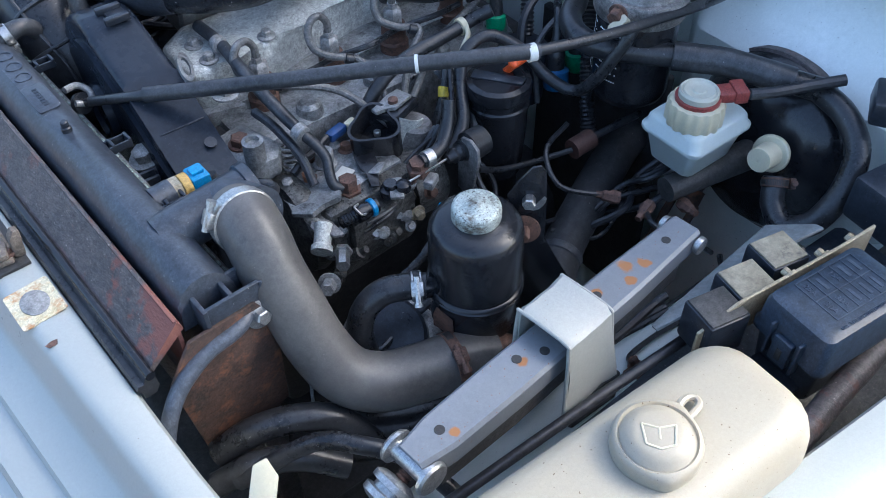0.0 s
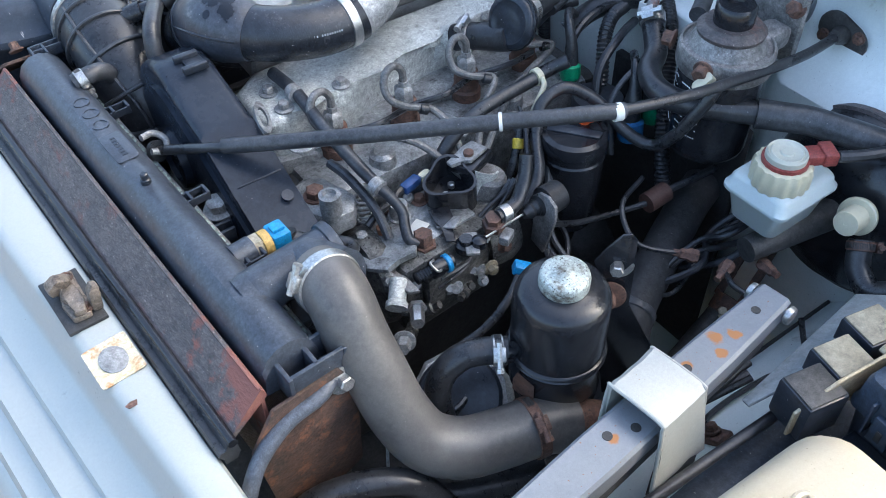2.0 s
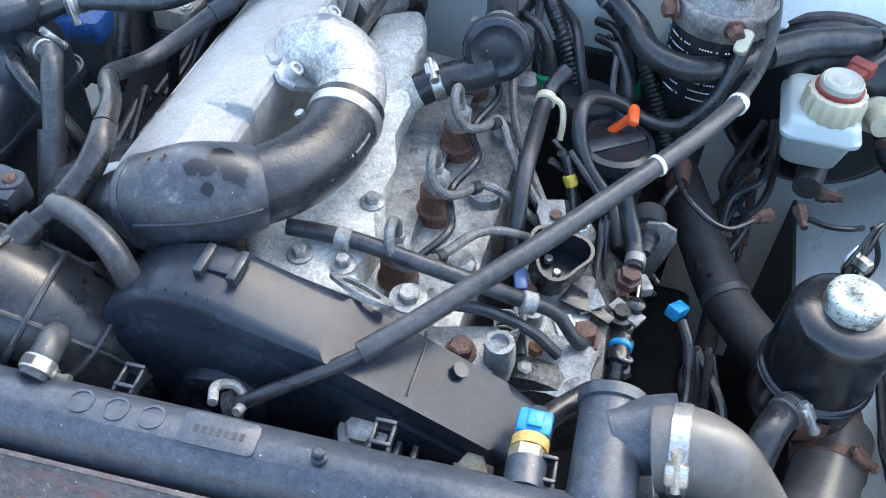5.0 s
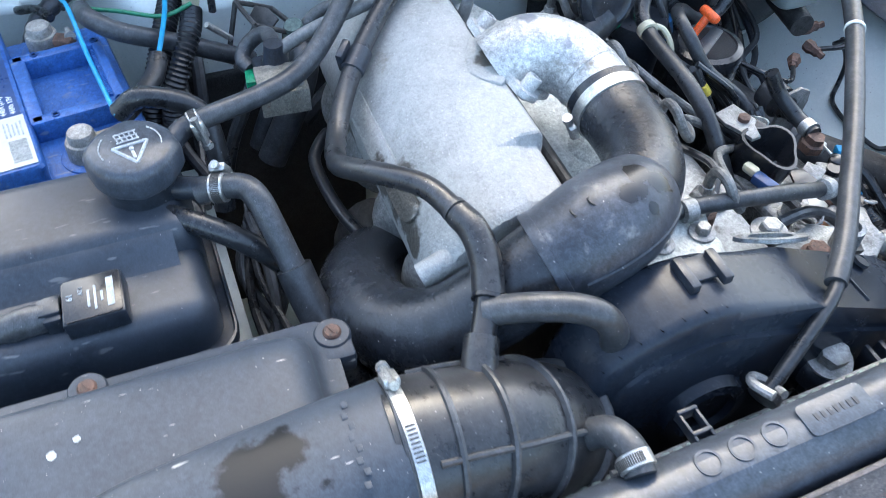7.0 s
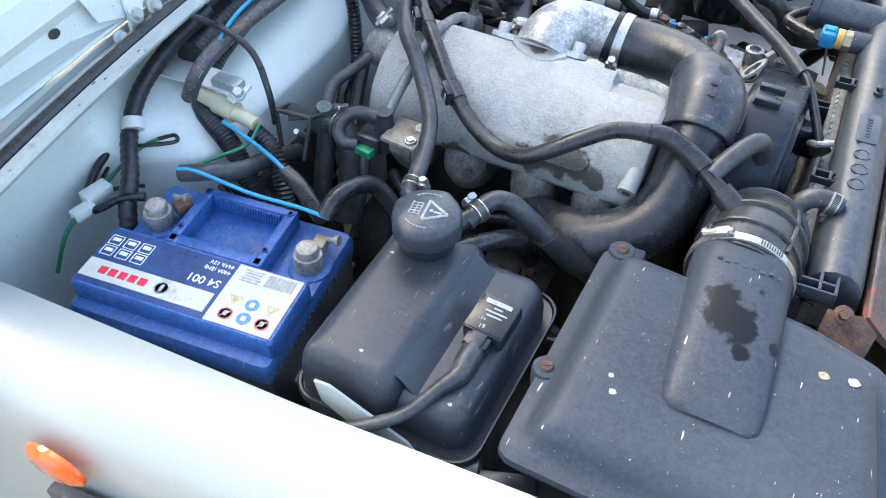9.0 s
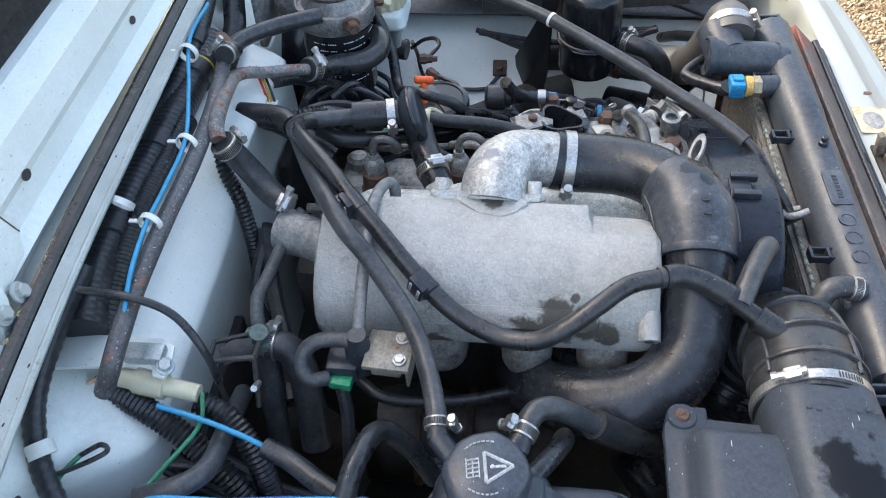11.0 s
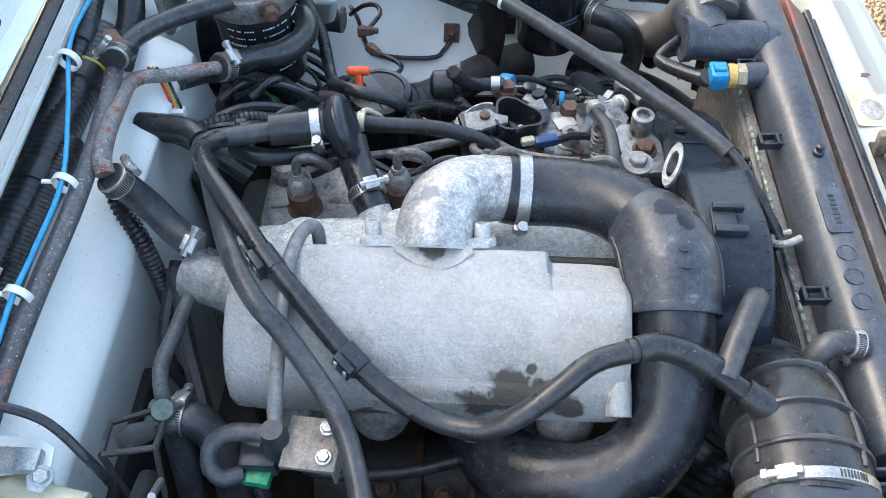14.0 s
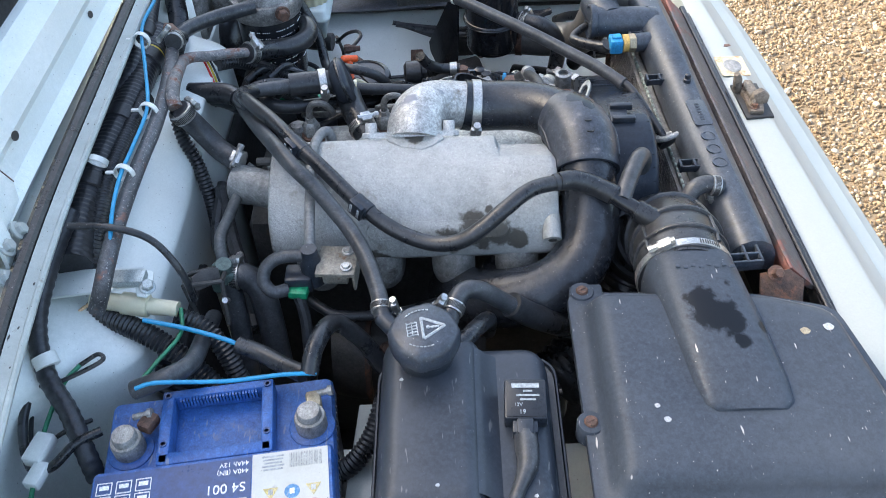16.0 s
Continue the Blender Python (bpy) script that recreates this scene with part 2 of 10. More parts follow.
# Oily dark casting; its pale spots are small highlights put into the colour.
oily_glint_cast = mat("oily_glint_cast", (0.030, 0.029, 0.027), 0.36, metal=0.3, other=(0.11, 0.108, 0.10), amount=0.9, bump=0.9, big=70, fine=240, spot=(0.26, 0.255, 0.24), spot_at=0.60, spot_size=90, speck=(0.012, 0.011, 0.01), speck_at=0.62, grime=0.6)
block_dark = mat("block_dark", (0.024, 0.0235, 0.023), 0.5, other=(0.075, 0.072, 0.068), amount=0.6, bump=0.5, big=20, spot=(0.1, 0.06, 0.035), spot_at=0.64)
zinc = mat("zinc", (0.42, 0.42, 0.41), 0.34, metal=0.85, other=(0.58, 0.57, 0.55), bump=0.1, big=60, spot=(0.23, 0.12, 0.06), spot_at=0.68, spot_size=90)
rusty = mat("rusty", (0.060, 0.036, 0.028), 0.6, other=(0.135, 0.072, 0.05), amount=0.9, bump=0.8, big=90, fine=320, spot=(0.20, 0.085, 0.045), spot_at=0.60, spot_size=110, speck=(0.03, 0.022, 0.018), speck_at=0.66)
rust_panel = mat("rust_panel", (0.050, 0.046, 0.047), 0.48, other=(0.095, 0.080, 0.076), amount=0.9, bump=0.7, big=30, fine=220, spot=(0.13, 0.062, 0.05), spot_at=0.57, spot_size=34, speck=(0.30, 0.26, 0.24), speck_at=0.69, stretch=(1.3, 0.7, 1.3),
                 marks=((*RUST_END, 0.05), (*RUST_MID, 0.03), (0.340, 0.26, 0.927, 0.016), (0.345, 0.19, 0.926, 0.008), (0.36, 0.33, 0.92, 0.02), (0.364, -0.14, 0.925, 0.040), (0.360, -0.075, 0.926, 0.018), (0.352, 0.03, 0.926, 0.007)), mark=(0.21, 0.085, 0.065), mark_rough=0.75)
pipe_steel = mat("pipe_steel", (0.06, 0.061, 0.066), 0.45, metal=0.2, other=(0.13, 0.13, 0.135), bump=0.5, big=30, spot=(0.24, 0.11, 0.075), spot_at=0.56, spot_size=48, speck=(0.45, 0.44, 0.42), speck_at=0.66)
gold_zinc = mat("gold_zinc", (0.36, 0.30, 0.20), 0.5, metal=0.5, other=(0.45, 0.40, 0.30), bump=0.1, big=40, spot=(0.25, 0.1, 0.05), spot_at=0.64)
cream = mat("cream", grain=0.05, grime=0.0, base=(0.31, 0.287, 0.232), rough=0.42, other=(0.37, 0.325, 0.235), amount=0.35, bump=0.05, big=7, spot=(0.50, 0.33, 0.17), spot_at=0.70, spot_size=9, speck=(0.13, 0.085, 0.05), speck_at=0.715, sss=0.25)
milky = mat("milky", grain=0.05, base=(0.52, 0.57, 0.555), rough=0.3, other=(0.50, 0.57, 0.56), amount=0.4, bump=0.03, big=12, sss=0.3, spot=(0.4, 0.37, 0.3), spot_at=0.75)
ivory = mat("ivory", grain=0.05, base=(0.60, 0.565, 0.42), rough=0.35, other=(0.52, 0.46, 0.31), bump=0.03, big=20, sss=0.2)
jack_paint = mat("jack_paint", (0.175, 0.190, 0.212), 0.34, grain=0.06, grime=0.04, metal=0.1, other=(0.26, 0.272, 0.285), amount=0.35, bump=0.05, big=12, spot=(0.26, 0.22, 0.17), spot_at=0.72, spot_size=26, speck=(0.22, 0.10, 0.05), speck_at=0.71,
                 marks=((0.012, 0.566, 0.92, 0.0085), (-0.004, 0.573, 0.92, 0.007), (0.02, 0.580, 0.92, 0.006), (0.052, 0.572, 0.92, 0.007), (0.15, 0.588, 0.92, 0.006), (0.23, 0.605, 0.92, 0.005)), mark=(0.36, 0.16, 0.06), mark_rough=0.7)
battery_blue = mat("battery_blue", (0.018, 0.085, 0.31), 0.4, other=(0.05, 0.13, 0.33), amount=0.6, bump=0.06, big=14, spot=(0.15, 0.17, 0.22), spot_at=0.60, spot_size=24, grime=0.3, speck=(0.3, 0.3, 0.3), speck_at=0.74, scratch=(0.16, 0.2, 0.3), scratch_at=0.68)
battery_grey = mat("battery_grey", (0.05, 0.055, 0.065), 0.5, other=(0.1, 0.1, 0.11), bump=0.05, big=14)
paper = mat("paper", grain=0.05, base=(0.62, 0.62, 0.58), rough=0.45, other=(0.50, 0.485, 0.42), amount=0.5, bump=0.02, big=25, spot=(0.33, 0.29, 0.22), spot_at=0.60, spot_size=28, speck=(0.16, 0.14, 0.12), speck_at=0.73)
label_navy = mat("label_navy", grain=0.05, base=(0.014, 0.042, 0.13), rough=0.3, other=(0.035, 0.09, 0.26), bump=0.01, big=20)
lead = mat("lead", (0.20, 0.185, 0.17), 0.55, metal=0.4, other=(0.36, 0.345, 0.32), amount=0.9, bump=0.3, big=50, spot=(0.16, 0.12, 0.09), spot_at=0.6)
copper = mat("copper", (0.4, 0.16, 0.08), 0.55, metal=0.5, other=(0.5, 0.3, 0.18), bump=0.3, big=60)
orange = mat("orange", (0.85, 0.12, 0.02), 0.35, other=(0.7, 0.09, 0.02), bump=0.02)
red_brown = mat("red_brown", (0.20, 0.035, 0.03), 0.4, other=(0.26, 0.06, 0.05), bump=0.03)
brown_plug = mat("brown_plug", (0.09, 0.045, 0.035), 0.5, other=(0.14, 0.08, 0.06), bump=0.05)
blue_plug = mat("blue_plug", (0.012, 0.22, 0.48), 0.38, other=(0.03, 0.25, 0.46), bump=0.05, big=60, grime=0.25)
blue_wire = mat("blue_wire", grain=0.05, grime=0.2, base=(0.018, 0.27, 0.48), rough=0.35, other=(0.03, 0.27, 0.50), bump=0.0)
green_plug = mat("green_plug", (0.01, 0.22, 0.10), 0.35, other=(0.02, 0.28, 0.13), bump=0.02)
green_wire = mat("green_wire", (0.02, 0.16, 0.08), 0.4, bump=0.0)
yellow = mat("yellow", (0.62, 0.47, 0.04), 0.45, bump=0.05, other=(0.4, 0.3, 0.05), big=60, spot=(0.14, 0.11, 0.06), spot_at=0.62, spot_size=60)
pipe_rust = mat("pipe_rust", (0.105, 0.105, 0.108), 0.5, metal=0.15, other=(0.23, 0.22, 0.215), amount=0.9, bump=1.0, big=60, spot=(0.17, 0.062, 0.034), spot_at=0.51, spot_size=60, speck=(0.42, 0.36, 0.33), speck_at=0.64)
tan_wire = mat("tan_wire", (0.6, 0.42, 0.25), 0.5, bump=0.0)
red_wire = mat("red_wire", (0.55, 0.03, 0.02), 0.4, bump=0.0)
white_plastic = mat("white_plastic", grain=0.06, base=(0.75, 0.76, 0.73), rough=0.35, other=(0.65, 0.65, 0.6), bump=0.02, big=30)
print_white = mat("print_white", (0.75, 0.76, 0.76), 0.5, bump=0.0)
print_black = mat("print_black", (0.02, 0.02, 0.02), 0.5, bump=0.0)
print_red = mat("print_red", (0.62, 0.02, 0.06), 0.45, bump=0.0)
print_yellow = mat("print_yellow", (0.55, 0.42, 0.10), 0.5, bump=0.0, other=(0.55, 0.5, 0.35), big=120, spot=(0.55, 0.53, 0.47), spot_at=0.55, spot_size=200)
print_blue = mat("print_blue", (0.05, 0.20, 0.42), 0.5, bump=0.0, other=(0.2, 0.34, 0.48), big=120, spot=(0.5, 0.52, 0.5), spot_at=0.58, spot_size=200)
faded_red = mat("faded_red", (0.50, 0.12, 0.12), 0.5, bump=0.0, other=(0.55, 0.3, 0.28), big=120, spot=(0.55, 0.5, 0.46), spot_at=0.55, spot_size=200)
faded_grey = mat("faded_grey", (0.33, 0.33, 0.31), 0.5, bump=0.0, spot=(0.5, 0.49, 0.45), spot_at=0.55, spot_size=160)
print_grey = mat("print_grey", (0.3, 0.32, 0.33), 0.5, bump=0.0)
oil_mark = mat("oil_mark", (0.008, 0.009, 0.012), 0.3, other=(0.02, 0.022, 0.028), bump=0.02)
fuse_lid = mat("fuse_lid", (0.022, 0.034, 0.054), 0.33, other=(0.04, 0.058, 0.085), amount=0.5, bump=0.04, big=14, spot=(0.2, 0.18, 0.14), spot_at=0.72)
amber = mat("amber", (0.85, 0.13, 0.015), 0.15, other=(0.7, 0.08, 0.01), bump=0.0, coat=0.6)
cladding = mat("cladding", (0.06, 0.065, 0.072), 0.6, other=(0.09, 0.095, 0.1), bump=0.2, big=10)
fabric = mat("fabric", (0.016, 0.016, 0.017), 0.95, other=(0.04, 0.04, 0.04), bump=0.8, big=40, fine=300)
fin_metal = mat("fin_metal", (0.15, 0.147, 0.142), 0.5, metal=0.3, other=(0.26, 0.25, 0.24), bump=0.2, big=30, spot=(0.10, 0.085, 0.07), spot_at=0.56, spot_size=30)
tape = mat("tape", (0.014, 0.0145, 0.018), 0.34, other=(0.05, 0.052, 0.058), bump=0.25, big=40)
glove_grey = mat("galvanised", (0.42, 0.46, 0.46), 0.4, metal=0.5, other=(0.52, 0.56, 0.55), bump=0.05, big=20, spot=(0.25, 0.2, 0.14), spot_at=0.68)
sand = mat("sand", (0.135, 0.098, 0.060), 0.9, other=(0.20, 0.155, 0.10), amount=0.8, bump=0.9, big=30, fine=110, spot=(0.34, 0.29, 0.22), spot_at=0.62, spot_size=60)


def stone_material():
    m = bpy.data.materials.new("pebble")
    m.use_nodes = True
    n, l = m.node_tree.nodes, m.node_tree.links
    b = n["Principled BSDF"]
    g = n.new("ShaderNodeNewGeometry")
    r = n.new("ShaderNodeValToRGB")
    r.color_ramp.elements[0].color, r.color_ramp.elements[1].color = (0.13, 0.087, 0.05, 1), (0.44, 0.38, 0.30, 1)
    for at, c in ((0.35, (0.22, 0.158, 0.092, 1)), (0.65, (0.285, 0.212, 0.13, 1)), (0.88, (0.345, 0.288, 0.212, 1))):
        r.color_ramp.elements.new(at).color = c
    l.new(g.outputs["Random Per Island"], r.inputs[0])
    l.new(r.outputs[0], b.inputs["Base Color"])
    b.inputs["Roughness"].default_value = 0.85
    return m


pebble = stone_material()


# ---------------------------------------------------------------- building helpers
def mesh_of(bm, material, sharp=35):
    me = bpy.data.meshes.new("m")
    bmesh.ops.recalc_face_normals(bm, faces=bm.faces)
    bm.to_mesh(me)
    bm.free()
    me.materials.append(material)
    for p in me.polygons:
        p.use_smooth = True
    me.set_sharp_from_angle(angle=radians(sharp))
    return me


def thing(name, at, label, category, group="", kind=""):
    """An empty at the base of a thing; its parts hang under it in world measures."""
    e = new(name)
    e.location = at
    e.empty_display_size = 0.01
    return tagged(e, label, category, group, kind)


def part(name, bm, material, parent, label="", sharp=35):
    ob = new(name, mesh_of(bm, material, sharp))
    ob.parent = parent
    if parent.type == 'EMPTY':
        ob.matrix_parent_inverse = Matrix.Translation(-Vector(parent.location))
    if label:
        ob["label"] = label
    return ob


def solid(name, bm, material, label, category, group="", kind="", sharp=35):
    """A thing of one mesh."""
    return tagged(new(name, mesh_of(bm, material, sharp)), label, category, group, kind)


def smooth_line(pts, res=8):
    """A Catmull-Rom line through the points."""
    p = [Vector(v) for v in pts]
    if len(p) == 2:
        return [p[0].lerp(p[1], k / res) for k in range(res + 1)]
    p = [p[0] * 2 - p[1]] + p + [p[-1] * 2 - p[-2]]
    out = []
    for a, b, c, d in zip(p, p[1:], p[2:], p[3:]):
        for k in range(res):
            t = k / res
            out.append(0.5 * (2 * b + (c - a) * t + (2 * a - 5 * b + 4 * c - d) * t * t + (3 * b - a - 3 * c + d) * t ** 3))
    return out + [p[-2]]


def even(line, step):
    """The line again in even steps."""
    out, left = [line[0]], step
    for a, b in zip(line, line[1:]):
        d, gone = (b - a).length, 0.0
        while d - gone >= left and d > 0:
            gone += left
            out.append(a.lerp(b, gone / d))
            left = step
        left -= d - gone
    if (out[-1] - line[-1]).length > step * 0.3:
        out.append(line[-1])
    return out


def tube(bm, pts, r, seg=14, res=8, ribs=None, squash=None, hollow=False, raw=False):
    """A round hose along pts. r: a radius, or one for each of pts. ribs: (pitch, depth) for a corrugated one."""
    line = [Vector(p) for p in pts] if raw else smooth_line(pts, res)
    radii = None
    if isinstance(r, (list, tuple)):
        n = len(r) - 1
        total = len(line) - 1
        radii = [r[min(n, int(k / total * n))] + (r[min(n, int(k / total * n) + 1)] - r[min(n, int(k / total * n))]) * (k / total * n - int(k / total * n)) for k in range(total + 1)]
    if ribs:
        line = even(line, ribs[0] / 4)
        radii = [r - ribs[1] * (0, 0.5, 1, 0.5)[k % 4] for k in range(len(line))]
    radii = radii or [r] * len(line)
    rings, up = [], None
    for k, p in enumerate(line):
        d = (line[min(k + 1, len(line) - 1)] - line[max(k - 1, 0)])
        if d.length < 1e-9:
            d = Vector((0, 0, 1))
        d.normalize()
        if up is None:
            up = d.orthogonal().normalized()
        up = (up - d * up.dot(d))
        up = up.normalized() if up.length > 1e-6 else d.orthogonal().normalized()
        side = d.cross(up)
        rings.append([bm.verts.new(p + radii[k] * (math.cos(a) * up + math.sin(a) * side)) for a in (2 * math.pi * j / seg for j in range(seg))])
    for a, b in zip(rings, rings[1:]):
        for j in range(seg):
            bm.faces.new((a[j], a[(j + 1) % seg], b[(j + 1) % seg], b[j]))
    bm.faces.new(rings[0][::-1])
    bm.faces.new(rings[-1])
    return bm


def axis_matrix(at, direction, spin=0.0):
    """A pose whose z lies along direction."""
    q = Vector(direction).normalized().to_track_quat('Z', 'Y')
    return Matrix.Translation(at) @ q.to_matrix().to_4x4() @ Matrix.Rotation(radians(spin), 4, 'Z')


def lathe(bm, profile, m=None, seg=32, wave=None):
    """A turned form: profile of (radius, height). wave(angle, radius, height) may change the radius."""
    m = m or Matrix.Identity(4)
    rings = []
    for r, h in profile:
        if r < 1e-6:
            rings.append([bm.verts.new(m @ Vector((0, 0, h)))])
        else:
            rings.append([bm.verts.new(m @ Vector(((wave(a, r, h) if wave else r) * math.cos(a), (wave(a, r, h) if wave else r) * math.sin(a), h)))
                          for a in (2 * math.pi * j / seg for j in range(seg))])
    for a, b in zip(rings, rings[1:]):
        for j in range(seg):
            if len(a) == 1 and len(b) > 1:
                bm.faces.new((a[0], b[(j + 1) % seg], b[j]))
            elif len(b) == 1 and len(a) > 1:
                bm.faces.new((a[j], a[(j + 1) % seg], b[0]))
            elif len(a) > 1:
                bm.faces.new((a[j], a[(j + 1) % seg], b[(j + 1) % seg], b[j]))
    for end in (rings[0], rings[-1]) if profile[0] != profile[-1] else ():
        if len(end) > 1:
            bm.faces.new(end)
    return bm


def box(bm, size, m=None, bevel=0.003, seg=2):
    """A box of that size round the pose m, its edges rounded."""
    g = bmesh.ops.create_cube(bm, size=1.0)
    vs = g["verts"]
    for v in vs:
        v.co = Vector((v.co.x * size[0], v.co.y * size[1], v.co.z * size[2]))
    if bevel:
        es = list({e for v in vs for e in v.link_edges})
        made = bmesh.ops.bevel(bm, geom=es, offset=min(bevel, min(size) * 0.45), segments=seg, affect='EDGES', profile=0.5)
        vs = list({v for f in made["faces"] for v in f.verts} | {v for v in vs if v.is_valid})
    m = m or Matrix.Identity(4)
    for v in vs:
        v.co = m @ v.co
    return bm


def prism(bm, outline, depth, m=None, bevel=0.0, seg=2):
    """An outline in x and y, raised by depth along z, in the pose m."""
    low = [bm.verts.new((x, y, 0)) for x, y in outline]
    high = [bm.verts.new((x, y, depth)) for x, y in outline]
    bm.faces.new(low[::-1])
    bm.faces.new(high)
    n = len(outline)
    for k in range(n):
        bm.faces.new((low[k], low[(k + 1) % n], high[(k + 1) % n], high[k]))
    vs = low + high
    if bevel:
        es = list({e for v in vs for e in v.link_edges})
        made = bmesh.ops.bevel(bm, geom=es, offset=bevel, segments=seg, affect='EDGES', profile=0.5)
        vs = list({v for f in made["faces"] for v in f.verts} | {v for v in vs if v.is_valid})
    m = m or Matrix.Identity(4)
    for v in vs:
        v.co = m @ v.co
    return bm


def rounded(w, h, r, n=5, cx=0.0, cy=0.0):
    """A rounded oblong outline."""
    out = []
    for sx, sy, a0 in ((1, 1, 0), (-1, 1, 90), (-1, -1, 180), (1, -1, 270)):
        for k in range(n + 1):
            a = radians(a0 + 90 * k / n)
            out.append((cx + sx * (w / 2 - r) + r * math.cos(a), cy + sy * (h / 2 - r) + r * math.sin(a)))
    return out


def loft(bm, rings, close=True, caps=True):
    """A skin over rings of equal count."""
    vs = [[bm.verts.new(p) for p in ring] for ring in rings]
    n = len(vs[0])
    for a, b in zip(vs, vs[1:]):
        for j in range(n if close else n - 1):
            bm.faces.new((a[j], a[(j + 1) % n], b[(j + 1) % n], b[j]))
    if caps and close:
        bm.faces.new(vs[0][::-1])
        bm.faces.new(vs[-1])
    return bm


def extrude_section(bm, section, a, b, place):
    """A closed section of (u, w), run from a to b along v; place(u, v, w) gives the point."""
    return loft(bm, [[place(u, a, w) for u, w in section], [place(u, b, w) for u, w in section]])


def bolt(bm, at, direction=(0, 0, 1), r=0.006, h=0.006, washer=1.5, spin=0.0):
    m = axis_matrix(at, direction, spin)
    if washer:
        lathe(bm, [(r * washer, -0.001), (r * washer, 0.001), (r * washer * 0.9, 0.0015)], m, 20)
    lathe(bm, [(r, 0.001), (r, h), (r * 0.82, h + 0.0012), (0, h + 0.0012)], m, 6)
    return bm


def clamp(parent, at, direction, r, w=0.009, spin=0.0, material=None, label="shiny steel worm-drive hose clamp", name="hose_clamp"):
    """A worm-drive hose clamp with its slotted band and screw housing."""
    m = axis_matrix(at, direction, spin)
    bm = bmesh.new()
    lathe(bm, [(r, -w / 2), (r + 0.0012, -w / 2 + 0.0006), (r + 0.0012, w / 2 - 0.0006), (r, w / 2)], m, 32)
    band = part(name, bm, material or zinc, parent, label)
    bm = bmesh.new()
    for k in range(22 if r < 0.026 else 9):
        a = radians(40 + k * (7 if r < 0.026 else 3))
        box(bm, (0.0009, 0.0010, w * 0.60), m @ Matrix.Rotation(a, 4, 'Z') @ Matrix.Translation((r + 0.0012, 0, 0)), 0)
    part("band_slots", bm, block_dark, band, "dark slots in the band")["kind"] = "stuff"
    bm = bmesh.new()
    box(bm, (0.006, 0.014, w * 1.15), m @ Matrix.Translation((r + 0.004, 0, 0)), 0.0015)
    part("screw_housing", bm, material or zinc, band)
    bm = bmesh.new()
    lathe(bm, [(0.0032, -0.011), (0.0032, 0.012), (0.0042, 0.012), (0.0042, 0.016), (0, 0.016)], m @ Matrix.Translation((r + 0.0045, 0, 0)) @ Matrix.Rotation(radians(90), 4, 'X'), 8)
    part("screw", bm, material or zinc, band)
    return band


def hose(name, pts, r, material, label, category="hose", res=8, seg=14, ribs=None, clamps=(), kind=""):
    """A hose: one body, and clamps at (place, direction) under it."""
    e = thing(name, pts[0], label, category, kind=kind)
    bm = tube(bmesh.new(), pts, r, seg, res, ribs)
    part("hose_body" if "hose" in category else "body", bm, material, e, sharp=50)
    for at, d, cr in clamps:
        clamp(e, at, d, cr, spin=random.uniform(0, 360))
    return e


def wire(name, pts, r, material, label, category="wire", ribs=None, seg=8):
    if name == "wiring_loom":
        e = thing(name, pts[0], label, category)
        part("taped_sleeve", tube(bmesh.new(), pts, r, seg, 8, ribs), material, e, sharp=60)
        for a, c in zip(pts[1:-1:2], pts[2::2]):
            bm = bmesh.new()
            a, c = Vector(a), Vector(c)
            lathe(bm, [(r, -0.011), (r + 0.0016, -0.010), (r + 0.0016, 0.010), (r, 0.011)], axis_matrix(a, c - a), 24)
            part("tape_wrap", bm, material, e, "extra wrap of black tape")
        return e
    return solid(name, tube(bmesh.new(), pts, r, seg, 8, ribs), material, label, category, sharp=60)


def words(text, size, m, material, parent, name="lettering", thick=0.0003):
    """Flat lettering in the pose m, its left foot at the origin."""
    cu = bpy.data.curves.new("t", 'FONT')
    cu.body, cu.size, cu.extrude = text, size, thick
    tmp = bpy.data.objects.new("t", cu)
    scene.collection.objects.link(tmp)
    dg = bpy.context.evaluated_depsgraph_get()
    me = bpy.data.meshes.new_from_object(tmp.evaluated_get(dg))
    bpy.data.objects.remove(tmp)
    me.transform(m)
    me.materials.clear()
    me.materials.append(material)
    ob = new(name, me)
    ob.parent = parent
    if parent.type == 'EMPTY':
        ob.matrix_parent_inverse = Matrix.Translation(-Vector(parent.location))
    return ob


def RL(x, y, z):
    """Along the radiator: x ahead of its rear face, y to the car's left, z up."""
    a = radians(2.9)
    return Vector((0.3185 + x * math.cos(a) - y * math.sin(a), 0.06 + x * math.sin(a) + y * math.cos(a), z))


RM = Matrix.Translation((0.3185, 0.06, 0)) @ Matrix.Rotation(radians(2.9), 4, 'Z')


# ---------------------------------------------------------------- ground
bm = bmesh.new()
bmesh.ops.create_grid(bm, x_segments=2, y_segments=2, size=60)
ground = solid("ground", bm, sand, "sandy ground under loose gravel", "ground", kind="structure")


